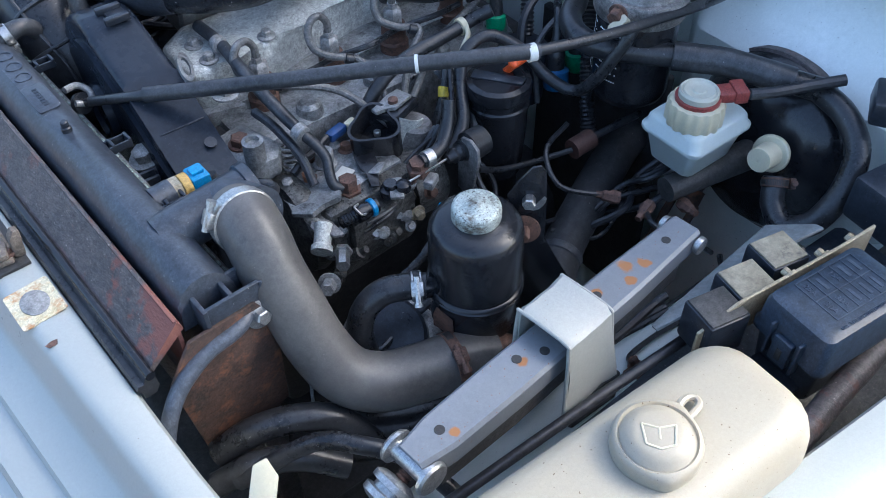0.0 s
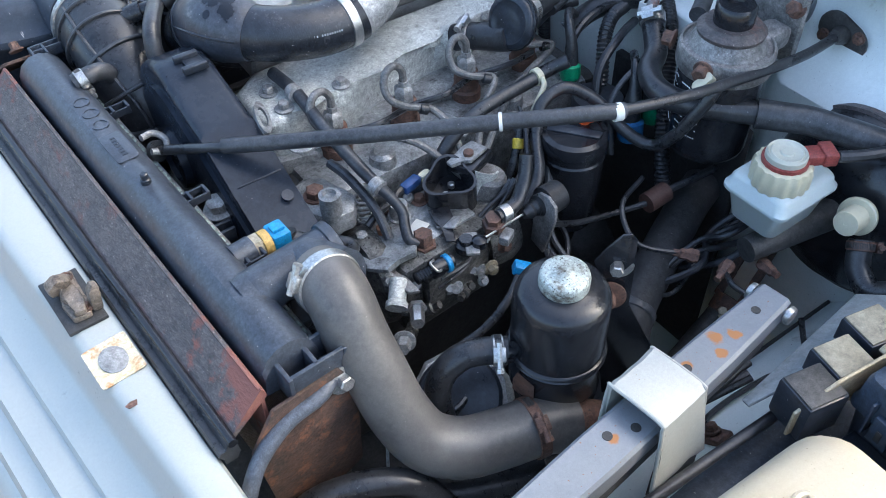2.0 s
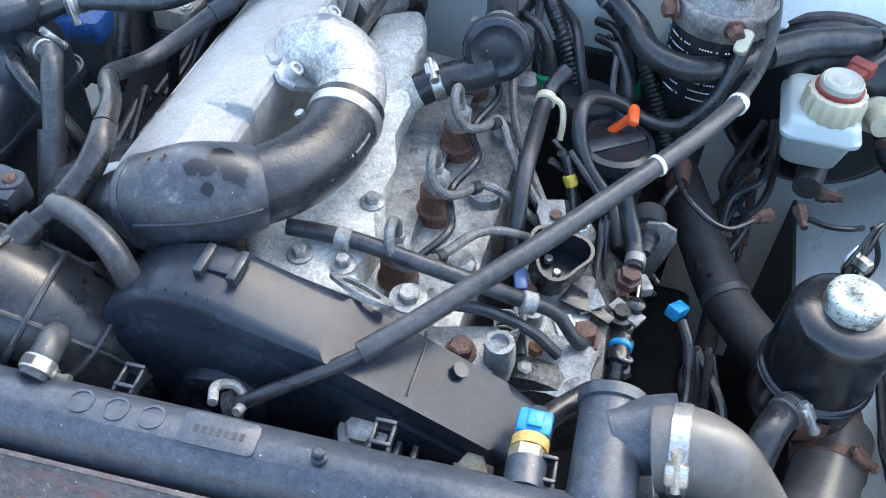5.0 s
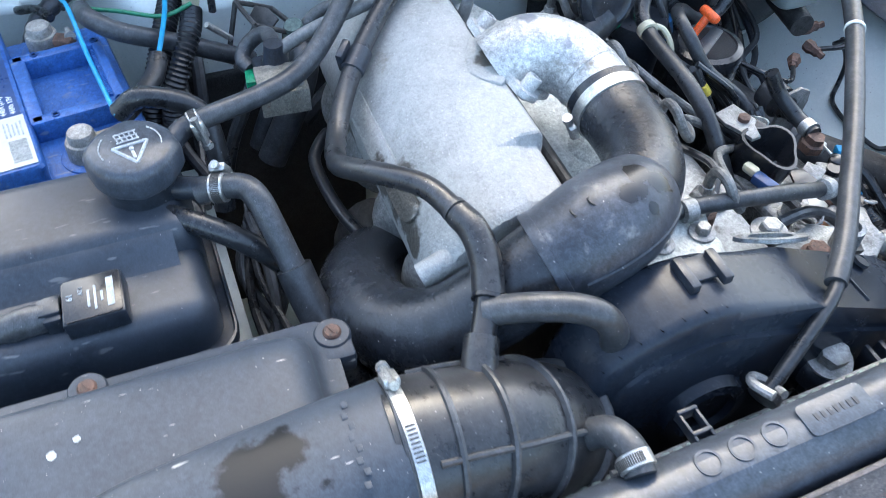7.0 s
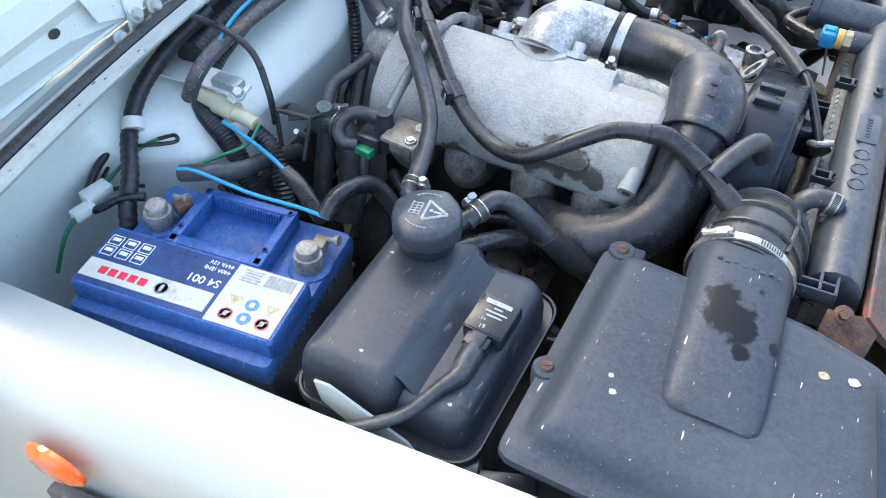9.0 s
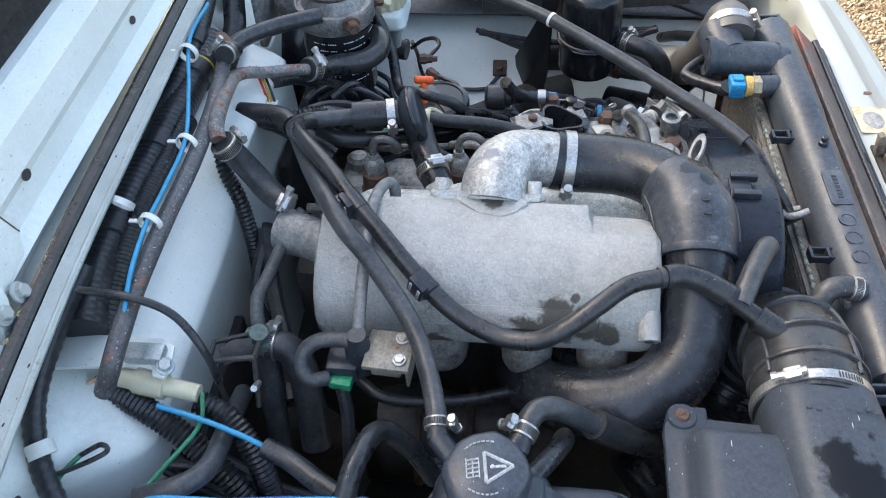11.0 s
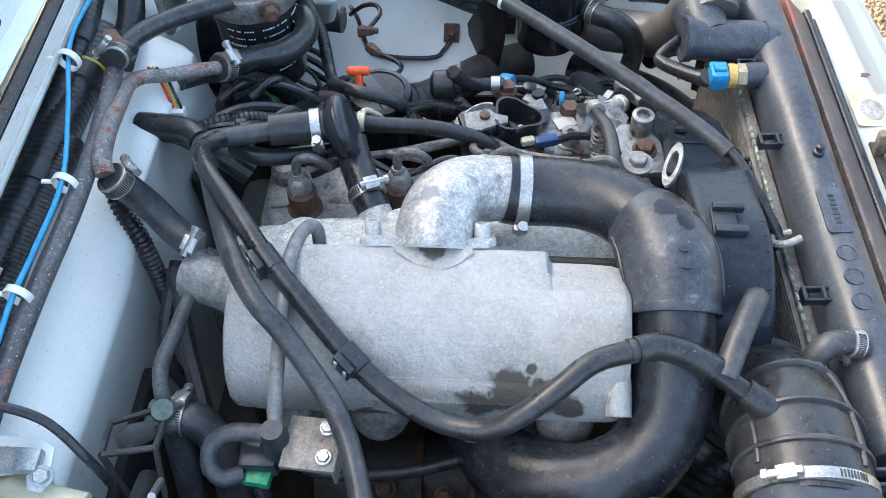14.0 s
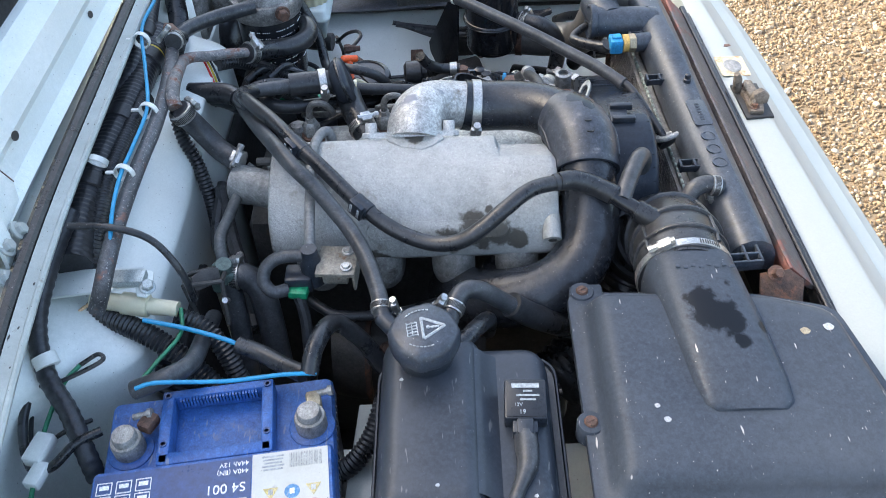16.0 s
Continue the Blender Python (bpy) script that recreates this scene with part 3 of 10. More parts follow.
def gravel():
    rng = random.Random(5)
    base = bmesh.new()
    bmesh.ops.create_icosphere(base, subdivisions=1, radius=1.0)
    bv = np.array([v.co[:] for v in base.verts])
    bf = np.array([[v.index for v in f.verts] for f in base.faces])
    base.free()
    vs, fs, k = [], [], 0
    spots = [(0.45, 1.95, -0.4, 2.4, 46000), (-0.5, 0.45, 0.3, 0.8, 500), (-1.2, 0.6, -1.6, -0.75, 2000)]
    for x0, x1, y0, y1, count in spots:
        for _ in range(count):
            s = rng.uniform(0.0032, 0.0075) * (1.9 if rng.random() < 0.03 else 1.0)
            q = Euler((rng.uniform(0, 6), rng.uniform(0, 6), rng.uniform(0, 6))).to_matrix()
            sc = np.array([s * rng.uniform(0.7, 1.3), s * rng.uniform(0.7, 1.2), s * rng.uniform(0.5, 0.9)])
            jit = 1 + 0.2 * (np.array([rng.random() for _ in range(len(bv))])[:, None] - 0.5)
            v = (bv * jit * sc) @ np.array(q).T + np.array([rng.uniform(x0, x1), rng.uniform(y0, y1), s * 0.35])
            vs.append(v)
            fs.append(bf + k)
            k += len(bv)
    me = bpy.data.meshes.new("gravel")
    me.from_pydata(np.concatenate(vs).tolist(), [], np.concatenate(fs).tolist())
    me.materials.append(pebble)
    tagged(new("gravel", me), "loose sandy-brown gravel spread round the car", "gravel", kind="stuff")


gravel()

# ---------------------------------------------------------------- body of the car
def sheet(name, place, us, ws, thick, material, label, category="body panel"):
    """A pressed sheet: place(u, w) gives the point and its outward normal."""
    bm = bmesh.new()
    front = [[bm.verts.new(place(u, w)[0]) for w in ws] for u in us]
    back = [[bm.verts.new(place(u, w)[0] - thick * place(u, w)[1]) for w in ws] for u in us]
    nu, nw = len(us), len(ws)
    for g in (front, back):
        for i in range(nu - 1):
            for j in range(nw - 1):
                bm.faces.new((g[i][j], g[i + 1][j], g[i + 1][j + 1], g[i][j + 1]))
    rim = [(i, 0) for i in range(nu)] + [(nu - 1, j) for j in range(1, nw)] + [(i, nw - 1) for i in range(nu - 2, -1, -1)] + [(0, j) for j in range(nw - 2, 0, -1)]
    for (a, b), (c, d) in zip(rim, rim[1:] + rim[:1]):
        bm.faces.new((front[a][b], front[c][d], back[c][d], back[a][b]))
    return solid(name, bm, material, label, category, kind="structure", sharp=40)


def span(a, b, n):
    return [a + (b - a) * k / (n - 1) for k in range(n)]


def bell(x, c, w):
    return math.exp(-((x - c) / w) ** 2)


# firewall with the soft bulge over the gearbox
def ease(t):
    t = min(1.0, max(0.0, t))
    return t * t * (3 - 2 * t)


def firewall_at(y, z):
    side = ease((y + 0.32) / 0.10) * ease((0.335 - y) / 0.07)
    p = ease((1.005 - z) / (0.075 - 0.04 * ease(y / 0.08)))
    x = -0.375 + side * (0.102 * p - 0.03 * (1 - p)) + 0.012 * bell(y, 0.28, 0.05) * bell(z, 0.9, 0.1)
    slope = -0.366 - min(0.06, max(-0.05, z - 0.975))
    x += (slope - x) * ease((y - 0.315) / 0.05)
    return Vector((x, y, z)), Vector((1, 0, 0))


sheet("firewall", firewall_at, span(-0.72, 0.85, 150), span(0.35, 0.90, 24) + span(0.905, 1.035, 80), 0.004, bay_paint, "pale green-white painted firewall with a soft bulge")


def left_wing_at(x, z):
    y = 0.575 + 1.2 * (z - 0.74) - 0.004 * bell(z, 0.702, 0.006)
    return Vector((x, y, z)), Vector((0, -1, 0))


sheet("inner_wing_left", left_wing_at, span(-0.375, 0.42, 70), span(0.69, 0.80, 26), 0.004, bay_paint, "pale painted inner wing with drip stains")
sheet("chassis_side", lambda x, z: (Vector((x, 0.511, z)), Vector((0, -1, 0))), span(-0.375, 0.56, 20), span(0.35, 0.692, 12), 0.004, block_dark, "oily black chassis side below the inner wing")
bm = bmesh.new()
loft(bm, [[Vector((x, y + 0.006 * math.sin(9 * x), z)) for y, z in ((0.616, 0.826), (0.624, 0.832), (0.65, 0.834), (0.70, 0.826), (0.70, 0.822), (0.65, 0.830), (0.625, 0.828), (0.619, 0.822))] for x in span(-0.27, 0.33, 24)])
solid("splash_guard", bm, plastic_dusty, "dusty black plastic guard along the inner wing", "guard", kind="structure")
bm = bmesh.new()
box(bm, (0.80, 0.170, 0.004), Matrix.Translation((0.02, 0.7350, 0.80)), 0.001)
solid("wing_shelf", bm, mat("shelf_paint", (0.055, 0.052, 0.048), 0.6, other=(0.12, 0.11, 0.095), amount=0.9, bump=0.6, big=14, spot=(0.32, 0.33, 0.31), spot_at=0.60, spot_size=12, speck=(0.30, 0.24, 0.17), speck_at=0.68), "dirt-caked dark ledge along the inner wing", "body panel", kind="structure")


def right_wing_at(x, z):
    y = -0.47 + 0.02 * bell(x, -0.2, 0.1)
    return Vector((x, y, z)), Vector((0, 1, 0))


sheet("inner_wing_right", right_wing_at, span(-0.375, 0.42, 40), span(0.35, 0.915, 16), 0.004, bay_paint, "pale painted inner wing beside the battery")
bm = bmesh.new()
box(bm, (0.75, 0.26, 0.006), Matrix.Translation((0.02, -0.35, 0.74)), 0.001)
solid("battery_shelf", bm, bay_paint, "painted tray that carries battery and tank", "body panel", kind="structure")


def outer_wing(name, sign, inner, label):
    """An outer wing: flange, rounded top and side; inner(x) gives the y of its inner edge."""
    bm = bmesh.new()
    xs = span(-0.62, 0.50, 40)
    sec = [(0.0, -0.035), (0.0, -0.006), (0.003, 0.0), (0.03, 0.006), (0.06, 0.004), (0.082, -0.006), (0.098, -0.028), (0.104, -0.06), (0.108, -0.16), (0.112, -0.40),
           (0.106, -0.40), (0.100, -0.16), (0.095, -0.06), (0.08, -0.02), (0.05, -0.012), (0.02, -0.012), (0.006, -0.035)]
    rings = []
    for x in xs:
        z0 = 0.955 + 0.05 * max(0.0, -x) - 0.03 * max(0.0, x - 0.2) / 0.3
        rings.append([Vector((x, inner(x) + sign * u, z0 + w)) for u, w in sec])
    loft(bm, rings)
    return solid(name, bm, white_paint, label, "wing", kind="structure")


outer_wing("wing_right", -1, lambda x: -0.456 + 0.075 * (x - 0.0), "glossy white front wing with a rounded edge")
outer_wing("wing_left", 1, lambda x: 0.785 - 0.075 * (x - 0.0), "glossy white front wing with a rounded edge")

# plastic side cladding and the side lamp on the wing
bm = bmesh.new()
prism(bm, [(-0.18, -0.30), (-0.18, -0.02), (-0.1, -0.012), (0.06, -0.03), (0.25, -0.05), (0.42, -0.07), (0.42, -0.30)], 0.012,
      Matrix.Translation((0, -0.566, 0.905)) @ Matrix.Rotation(radians(4.3), 4, 'Z') @ Matrix.Rotation(radians(90), 4, 'X'), 0.003)
solid("wheel_arch_cladding", bm, cladding, "matt grey plastic wheel arch cladding with chipped edge", "cladding")
bm = bmesh.new()
lathe(bm, [(0.022, 0.0), (0.022, 0.004), (0.016, 0.009), (0, 0.010)], Matrix.Translation((-0.16, -0.578, 0.925)) @ Matrix.Rotation(radians(90), 4, 'X') @ Matrix.Diagonal((1.4, 0.9, 1, 1)), 28)
solid("side_lamp", bm, amber, "orange side lamp lens on the white wing", "lamp")

# front cross panel
bm = bmesh.new()
sec = [(0.096, 0.70), (0.096, 0.898), (0.099, 0.904), (0.104, 0.906), (0.136, 0.9075), (0.143, 0.905), (0.148, 0.899), (0.156, 0.880), (0.162, 0.872), (0.184, 0.862), (0.190, 0.858), (0.193, 0.850), (0.206, 0.846), (0.218, 0.842), (0.222, 0.832),
       (0.229, 0.828), (0.240, 0.823), (0.244, 0.813), (0.252, 0.808), (0.27, 0.78), (0.275, 0.6), (0.268, 0.6), (0.26, 0.77), (0.235, 0.815), (0.19, 0.848), (0.15, 0.872), (0.14, 0.897), (0.103, 0.897), (0.1, 0.70)]
n = 30
loft(bm, [[RL(u - (0.038 * v if u > 0.12 else 0.0) - 0.03 * (max(0, v - 0.4) / 0.3) ** 2, v, w) for u, w in sec] for v in span(-0.62, 0.72, n)])
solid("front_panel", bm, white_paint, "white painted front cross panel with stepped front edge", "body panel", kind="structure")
bm = bmesh.new()
prism(bm, rounded(0.040, 0.048, 0.003), 0.0008, RM @ Matrix.Translation((0.121, 0.210, 0.9072)) @ Matrix.Rotation(radians(3), 4, 'Y'))
pad_e = thing("bonnet_rest_pad", RL(0.121, 0.21, 0.907), "rust-stained square patch with a grey round pad", "pad")
part("patch", bm, mat("patch", (0.52, 0.45, 0.27), 0.55, other=(0.62, 0.58, 0.42), amount=0.8, bump=0.2, big=70, spot=(0.42, 0.20, 0.07), spot_at=0.50, spot_size=55), pad_e, "rust-stained cream patch")
bm = bmesh.new()
lathe(bm, [(0.0135, 0.0), (0.0135, 0.0008), (0.012, 0.0013), (0, 0.0013)], RM @ Matrix.Translation((0.121, 0.210, 0.9078)) @ Matrix.Diagonal((0.9, 1.15, 1, 1)), 28)
part("pad", bm, pipe_grey, pad_e, "grey oval pad")
bm = bmesh.new()
prism(bm, [(-0.005, -0.002), (0.0, -0.003), (0.006, -0.001), (0.004, 0.003), (-0.003, 0.003)], 0.0005, RM @ Matrix.Translation((0.128, 0.262, 0.9076)))
solid("rust_chip", bm, rusty, "orange rust chip on the white panel", "rust spot")

# bonnet latch in its opening
latch = thing("bonnet_latch", RL(0.125, 0.12, 0.905), "rusty greasy bonnet latch in the front panel", "latch")
bm = bmesh.new()
box(bm, (0.036, 0.075, 0.004), RM @ Matrix.Translation((0.122, 0.125, 0.9085)), 0.001)
part("opening", bm, print_black, latch, "dark opening")
grease = mat("grease", (0.10, 0.08, 0.06), 0.6, other=(0.2, 0.165, 0.13), amount=0.8, bump=0.8, big=70, fine=300, spot=(0.04, 0.03, 0.025), spot_at=0.55, spot_size=90)
bm = bmesh.new()
prism(bm, [(-0.012, -0.03), (0.006, -0.032), (0.010, -0.018), (0.007, -0.004), (0.012, 0.008), (0.010, 0.03), (-0.006, 0.032), (-0.011, 0.012), (-0.008, 0.0)], 0.007, RM @ Matrix.Translation((0.121, 0.124, 0.9095)), 0.002)
part("plate", bm, grease, latch, "greasy plate")
bm = bmesh.new()
prism(bm, [(-0.008, -0.018), (0.004, -0.016), (0.008, -0.004), (0.003, 0.006), (0.006, 0.018), (-0.004, 0.02), (-0.009, 0.004)], 0.006, RM @ Matrix.Translation((0.122, 0.136, 0.9165)) @ Matrix.Rotation(radians(6), 4, 'Y'), 0.002)
part("catch", bm, grease, latch)
bm = bmesh.new()
prism(bm, [(-0.005, 0.0), (0.005, 0.0), (0.006, 0.022), (0.002, 0.030), (-0.004, 0.028)], 0.010, RM @ Matrix.Translation((0.108, 0.152, 0.910)) @ Matrix.Rotation(radians(90), 4, 'X') @ Matrix.Rotation(radians(8), 4, 'Z'), 0.002)
part("release_lever", bm, grease, latch)
bm = bmesh.new()
prism(bm, [(-0.010, 0.0), (0.012, 0.0), (0.014, 0.012), (0.004, 0.020), (-0.008, 0.014)], 0.012, RM @ Matrix.Translation((0.124, 0.118, 0.914)) @ Matrix.Rotation(radians(80), 4, 'X'), 0.003)
part("jaw", bm, grease, latch)
bm = bmesh.new()
tube(bm, [RL(0.115, 0.098, 0.914), RL(0.117, 0.108, 0.921), RL(0.124, 0.116, 0.921), RL(0.128, 0.126, 0.915)], 0.003, 8)
part("hook", bm, grease, latch)
for v in (0.102, 0.147):
    bm = bmesh.new()
    bolt(bm, RL(0.117, v, 0.916), (0, 0, 1), 0.0045, 0.004)
    part("pivot", bm, rust_dark, latch)

# cowl with its seal, and the raised bonnet
def cowl_place(u, v, w):
    return Vector((-0.343 - 0.03 * v + 0.18 * min(0.0, v + 0.05) ** 2 + u, v, 1.047 + w))


def cowl_strip(name, section, material, label, category, a=-0.50, b=0.76, kind="structure"):
    bm = bmesh.new()
    loft(bm, [[cowl_place(u, v, w) for u, w in section] for v in span(a, b, 26)])
    return solid(name, bm, material, label, category, kind=kind)


cowl_strip("cowl_flange", [(0.0, -0.004), (0.001, 0.0), (-0.0005, 0.0025), (-0.003, 0.0025), (-0.005, 0.0005), (-0.018, 0.0), (-0.019, -0.007), (-0.045, -0.008), (-0.060, -0.010), (-0.060, -0.013), (-0.018, -0.012), (-0.002, -0.006)], flange_paint,
           "pale painted flange along the top of the firewall", "body panel")
cowl_strip("cowl_seal", [(-0.0195, -0.006), (-0.0195, 0.0005), (-0.022, 0.004), (-0.028, 0.005), (-0.033, 0.002), (-0.035, -0.004)], rubber, "black rubber seal in the cowl channel", "seal", -0.46, 0.74, "")
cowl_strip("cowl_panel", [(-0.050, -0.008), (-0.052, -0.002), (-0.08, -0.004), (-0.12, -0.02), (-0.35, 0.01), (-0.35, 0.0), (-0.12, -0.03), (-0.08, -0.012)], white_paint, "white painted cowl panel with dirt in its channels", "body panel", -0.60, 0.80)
bm = bmesh.new()
rng = random.Random(21)
for k in range(16):
    v = rng.uniform(-0.45, 0.55)
    r = rng.uniform(0.0006, 0.0016)
    lathe(bm, [(r, 0), (r * 0.7, 0.0004), (0, 0.0004)], Matrix.Translation(cowl_place(rng.uniform(-0.017, -0.005), v, 0.0004)) @ Matrix.Diagonal((0.7, rng.uniform(0.8, 2.4), 1, 1)), 7)
tagged(new("dirt_speck", mesh_of(bm, block_dark)), "dark dirt specks along the painted flange", "dirt", kind="stuff")

# raised bonnet: x up the panel from its hinge edge, y to the car's right, z out of its inner side
TILT = radians(70)
bc_, bs_ = math.cos(TILT), math.sin(TILT)
BONNET = Matrix(((-bc_, 0, bs_, -0.384), (0, -1, 0, 0.10), (bs_, 0, bc_, 1.053), (0, 0, 0, 1)))
bonnet = thing("bonnet", (-0.384, 0.10, 1.053), "raised white bonnet with dark sound mat beneath", "bonnet")
bm = bmesh.new()
loft(bm, [[BONNET @ Vector((d, v, z + 0.012 * ((v - 0.0) / 0.6) ** 2)) for d, z in ((0.0, -0.002), (-0.003, -0.012), (0.01, -0.026), (0.3, -0.05), (0.98, -0.05), (1.0, -0.03), (0.99, -0.022), (0.3, -0.04), (0.02, -0.016))] for v in span(-0.80, 0.55, 14)])
part("bonnet_skin", bm, white_paint, bonnet)
bm = bmesh.new()
loft(bm, [[BONNET @ Vector((d - 0.10 * min(0.0, 0.15 - v) ** 2, v, z)) for d, z in ((0.0, -0.003), (-0.0015, 0.0), (0.0, 0.002), (0.003, 0.001), (0.014, -0.004), (0.034, -0.003), (0.040, 0.002), (0.044, 0.006), (0.072, 0.007), (0.078, 0.003), (0.095, -0.004), (0.100, -0.012), (0.100, -0.018), (0.02, -0.014))] for v in span(-0.78, 0.53, 32)])
frame_ob = part("inner_frame", bm, bay_paint, bonnet, "white pressed inner frame", sharp=25)
bm = bmesh.new()
loft(bm, [[BONNET @ Vector((d, v, z)) for d, z in ((0.098, -0.012), (0.12, -0.010), (0.125, 0.002), (0.14, 0.008), (0.19, 0.010 + 0.006 * math.sin(v * 40)), (0.28, 0.012), (0.85, 0.006), (0.85, -0.02), (0.10, -0.02))] for v in span(-0.60, 0.46, 40)])
part("dark_sheet", bm, fabric, bonnet, "dark fibrous sound mat")
for d, v, r in ((0.026, -0.085, 0.005), (0.040, 0.175, 0.0055), (0.024, 0.378, 0.006)):
    bm = bmesh.new()
    lathe(bm, [(r, 0.0), (r, 0.0004), (0, 0.0004)], BONNET @ Matrix.Translation((d, v, 0.0066 if d > 0.03 else -0.0025)) @ Matrix.Diagonal((0.8, 1.2, 1, 1)), 18)
    part("drain_hole", bm, print_black, frame_ob, "dark hole")
bm = bmesh.new()
prism(bm, [(0.006, -0.05), (0.02, -0.062), (0.062, -0.055), (0.068, -0.03), (0.066, 0.035), (0.05, 0.058), (0.012, 0.05), (0.002, 0.02)], 0.0025, BONNET @ Matrix.Translation((0.0, 0.285, 0.0055)), 0.0008)
leaf = part("hinge_leaf", bm, bay_paint, bonnet, "white hinge plate with rusty seams")
bm = bmesh.new()
for a, b in (((0.02, -0.062), (0.062, -0.055)), ((0.068, -0.03), (0.066, 0.035)), ((0.066, 0.035), (0.05, 0.058))):
    tube(bm, [BONNET @ Vector((a[0], 0.285 + a[1], 0.0078)), BONNET @ Vector((b[0], 0.285 + b[1], 0.0078))], 0.0009, 5, 1)
part("rust_seam", bm, rusty, leaf, "thin rusty seam")
bm = bmesh.new()
loft(bm, [[BONNET @ Vector((d, 0.285 + v, z)) for v, z in ((o - w, q), (o - w, q + 0.005), (o + w, q + 0.005), (o + w, q))] for d, o, w, q in ((0.048, -0.012, 0.010, 0.006), (0.035, -0.004, 0.014, 0.008), (0.018, 0.004, 0.012, 0.010), (0.004, 0.008, 0.010, 0.010), (-0.010, 0.012, 0.009, 0.006), (-0.02, 0.012, 0.009, 0.001))])
part("hinge_arm", bm, bay_paint, bonnet, "white folded hinge arm", sharp=40)
for d, v in ((-0.004, 0.27), (0.0, 0.296), (-0.012, 0.325)):
    bm = bmesh.new()
    bolt(bm, BONNET @ Vector((d, v, 0.013)), (0.9, 0.2, 0.5), 0.0065, 0.006, 1.5)
    part("hinge_bolt", bm, white_paint, bonnet)
# the bonnet's folded rear corner, close over the wing
bm = bmesh.new()
loft(bm, [[(-0.28, -0.456, 1.087), (-0.281, -0.458, 1.085), (-0.283, -0.460, 1.087)], [(-0.33, -0.442, 1.108), (-0.334, -0.468, 1.074), (-0.345, -0.475, 1.09)], [(-0.39, -0.43, 1.125), (-0.392, -0.50, 1.06), (-0.41, -0.51, 1.08)]])
part("folded_corner", bm, white_paint, bonnet, "white folded corner", sharp=20)

# ---------------------------------------------------------------- radiator
radiator = thing("radiator", RL(0.01, 0.08, 0.5), "dusty black radiator with plastic top tank and fin core", "radiator")
bm = bmesh.new()
tank_sec = [(-0.006, 0.925), (-0.008, 0.945), (-0.004, 0.957), (0.004, 0.966), (0.014, 0.970), (0.026, 0.969), (0.036, 0.962), (0.042, 0.950), (0.044, 0.925)]
rings = []
for v, s in ((-0.192, 0.80), (-0.19, 0.93), (-0.175, 1.0), (0.0, 1.0), (0.15, 1.0), (0.154, 1.04), (0.26, 1.04), (0.30, 1.0), (0.335, 0.97), (0.338, 0.8)):
    rings.append([RL(0.018 + (u - 0.018) * (0.9 + 0.1 * s), v, 0.925 + (w - 0.925) * s) for u, w in tank_sec])
loft(bm, rings)
tank = part("top_tank", bm, plastic_dusty, radiator, "dusty black plastic tank", sharp=30)
bm = bmesh.new()
prism(bm, rounded(0.022, 0.050, 0.004), 0.0014, RM @ Matrix.Translation((0.016, 0.027, 0.9695)), 0.0005)
part("embossed_plate", bm, plastic_dusty, tank)
for k in range(3):
    bm = bmesh.new()
    lathe(bm, [(0.0085, 0), (0.0085, 0.0016), (0.0068, 0.0016), (0.0068, 0.0006), (0, 0.0006)], RM @ Matrix.Translation((0.015, -0.018 - 0.024 * k, 0.9688)), 24)
    part("embossed_ring", bm, plastic_dusty, tank)
bm = bmesh.new()
for k in range(7):
    box(bm, (0.0050, 0.0026, 0.0005), RM @ Matrix.Translation((0.016, 0.012 + 0.0050 * k, 0.9711)), 0)
part("lettering", bm, plastic, tank)
for v in (-0.051, 0.122, 0.226):
    bm = bmesh.new()
    for o in (-0.006, 0.006):
        box(bm, (0.022, 0.0022, 0.008), RM @ Matrix.Translation((-0.014, v + o, 0.955)), 0.0006)
    box(bm, (0.003, 0.014, 0.010), RM @ Matrix.Translation((-0.008, v, 0.955)), 0.0006)
    box(bm, (0.003, 0.014, 0.010), RM @ Matrix.Translation((-0.024, v, 0.955)), 0.0006)
    part("bracket_lug", bm, plastic, tank)
bm = bmesh.new()
lathe(bm, [(0.005, 0), (0.005, 0.005), (0.0038, 0.006), (0.0038, 0.011), (0.0025, 0.012), (0, 0.012)], RM @ Matrix.Translation((0.018, 0.092, 0.969)), 16)
part("bleed_stud", bm, plastic, tank)
# end bracket with ribbed pocket at the car's left end
bm = bmesh.new()
for u, v, w, h in ((0.004, 0.357, 0.052, 0.004), (-0.02, 0.345, 0.004, 0.03), (0.03, 0.345, 0.004, 0.03), (0.005, 0.345, 0.004, 0.026), (0.005, 0.333, 0.05, 0.004)):
    bm = bmesh.new()
    box(bm, (w if w > 0.01 else 0.004, 0.004 if w > 0.01 else h, 0.03), RM @ Matrix.Translation((u, v, 0.942)), 0.001)
    part("pocket_wall", bm, plastic_dusty, tank)
bm = bmesh.new()
box(bm, (0.054, 0.03, 0.003), RM @ Matrix.Translation((0.005, 0.345, 0.929)), 0.001)
part("end_bracket", bm, plastic_dusty, tank)
bm = bmesh.new()
for u, v, w, h in ((0.0, -0.214, 0.038, 0.003), (0.0, -0.203, 0.038, 0.003), (-0.018, -0.203, 0.003, 0.024), (0.018, -0.203, 0.003, 0.024), (0.004, -0.203, 0.003, 0.024)):
    bm = bmesh.new()
    box(bm, (w if w > 0.01 else 0.0028, 0.0028 if w > 0.01 else h, 0.013), RM @ Matrix.Translation((u, v, 0.957)), 0.0008)
    part("pocket_wall", bm, plastic_dusty, tank)
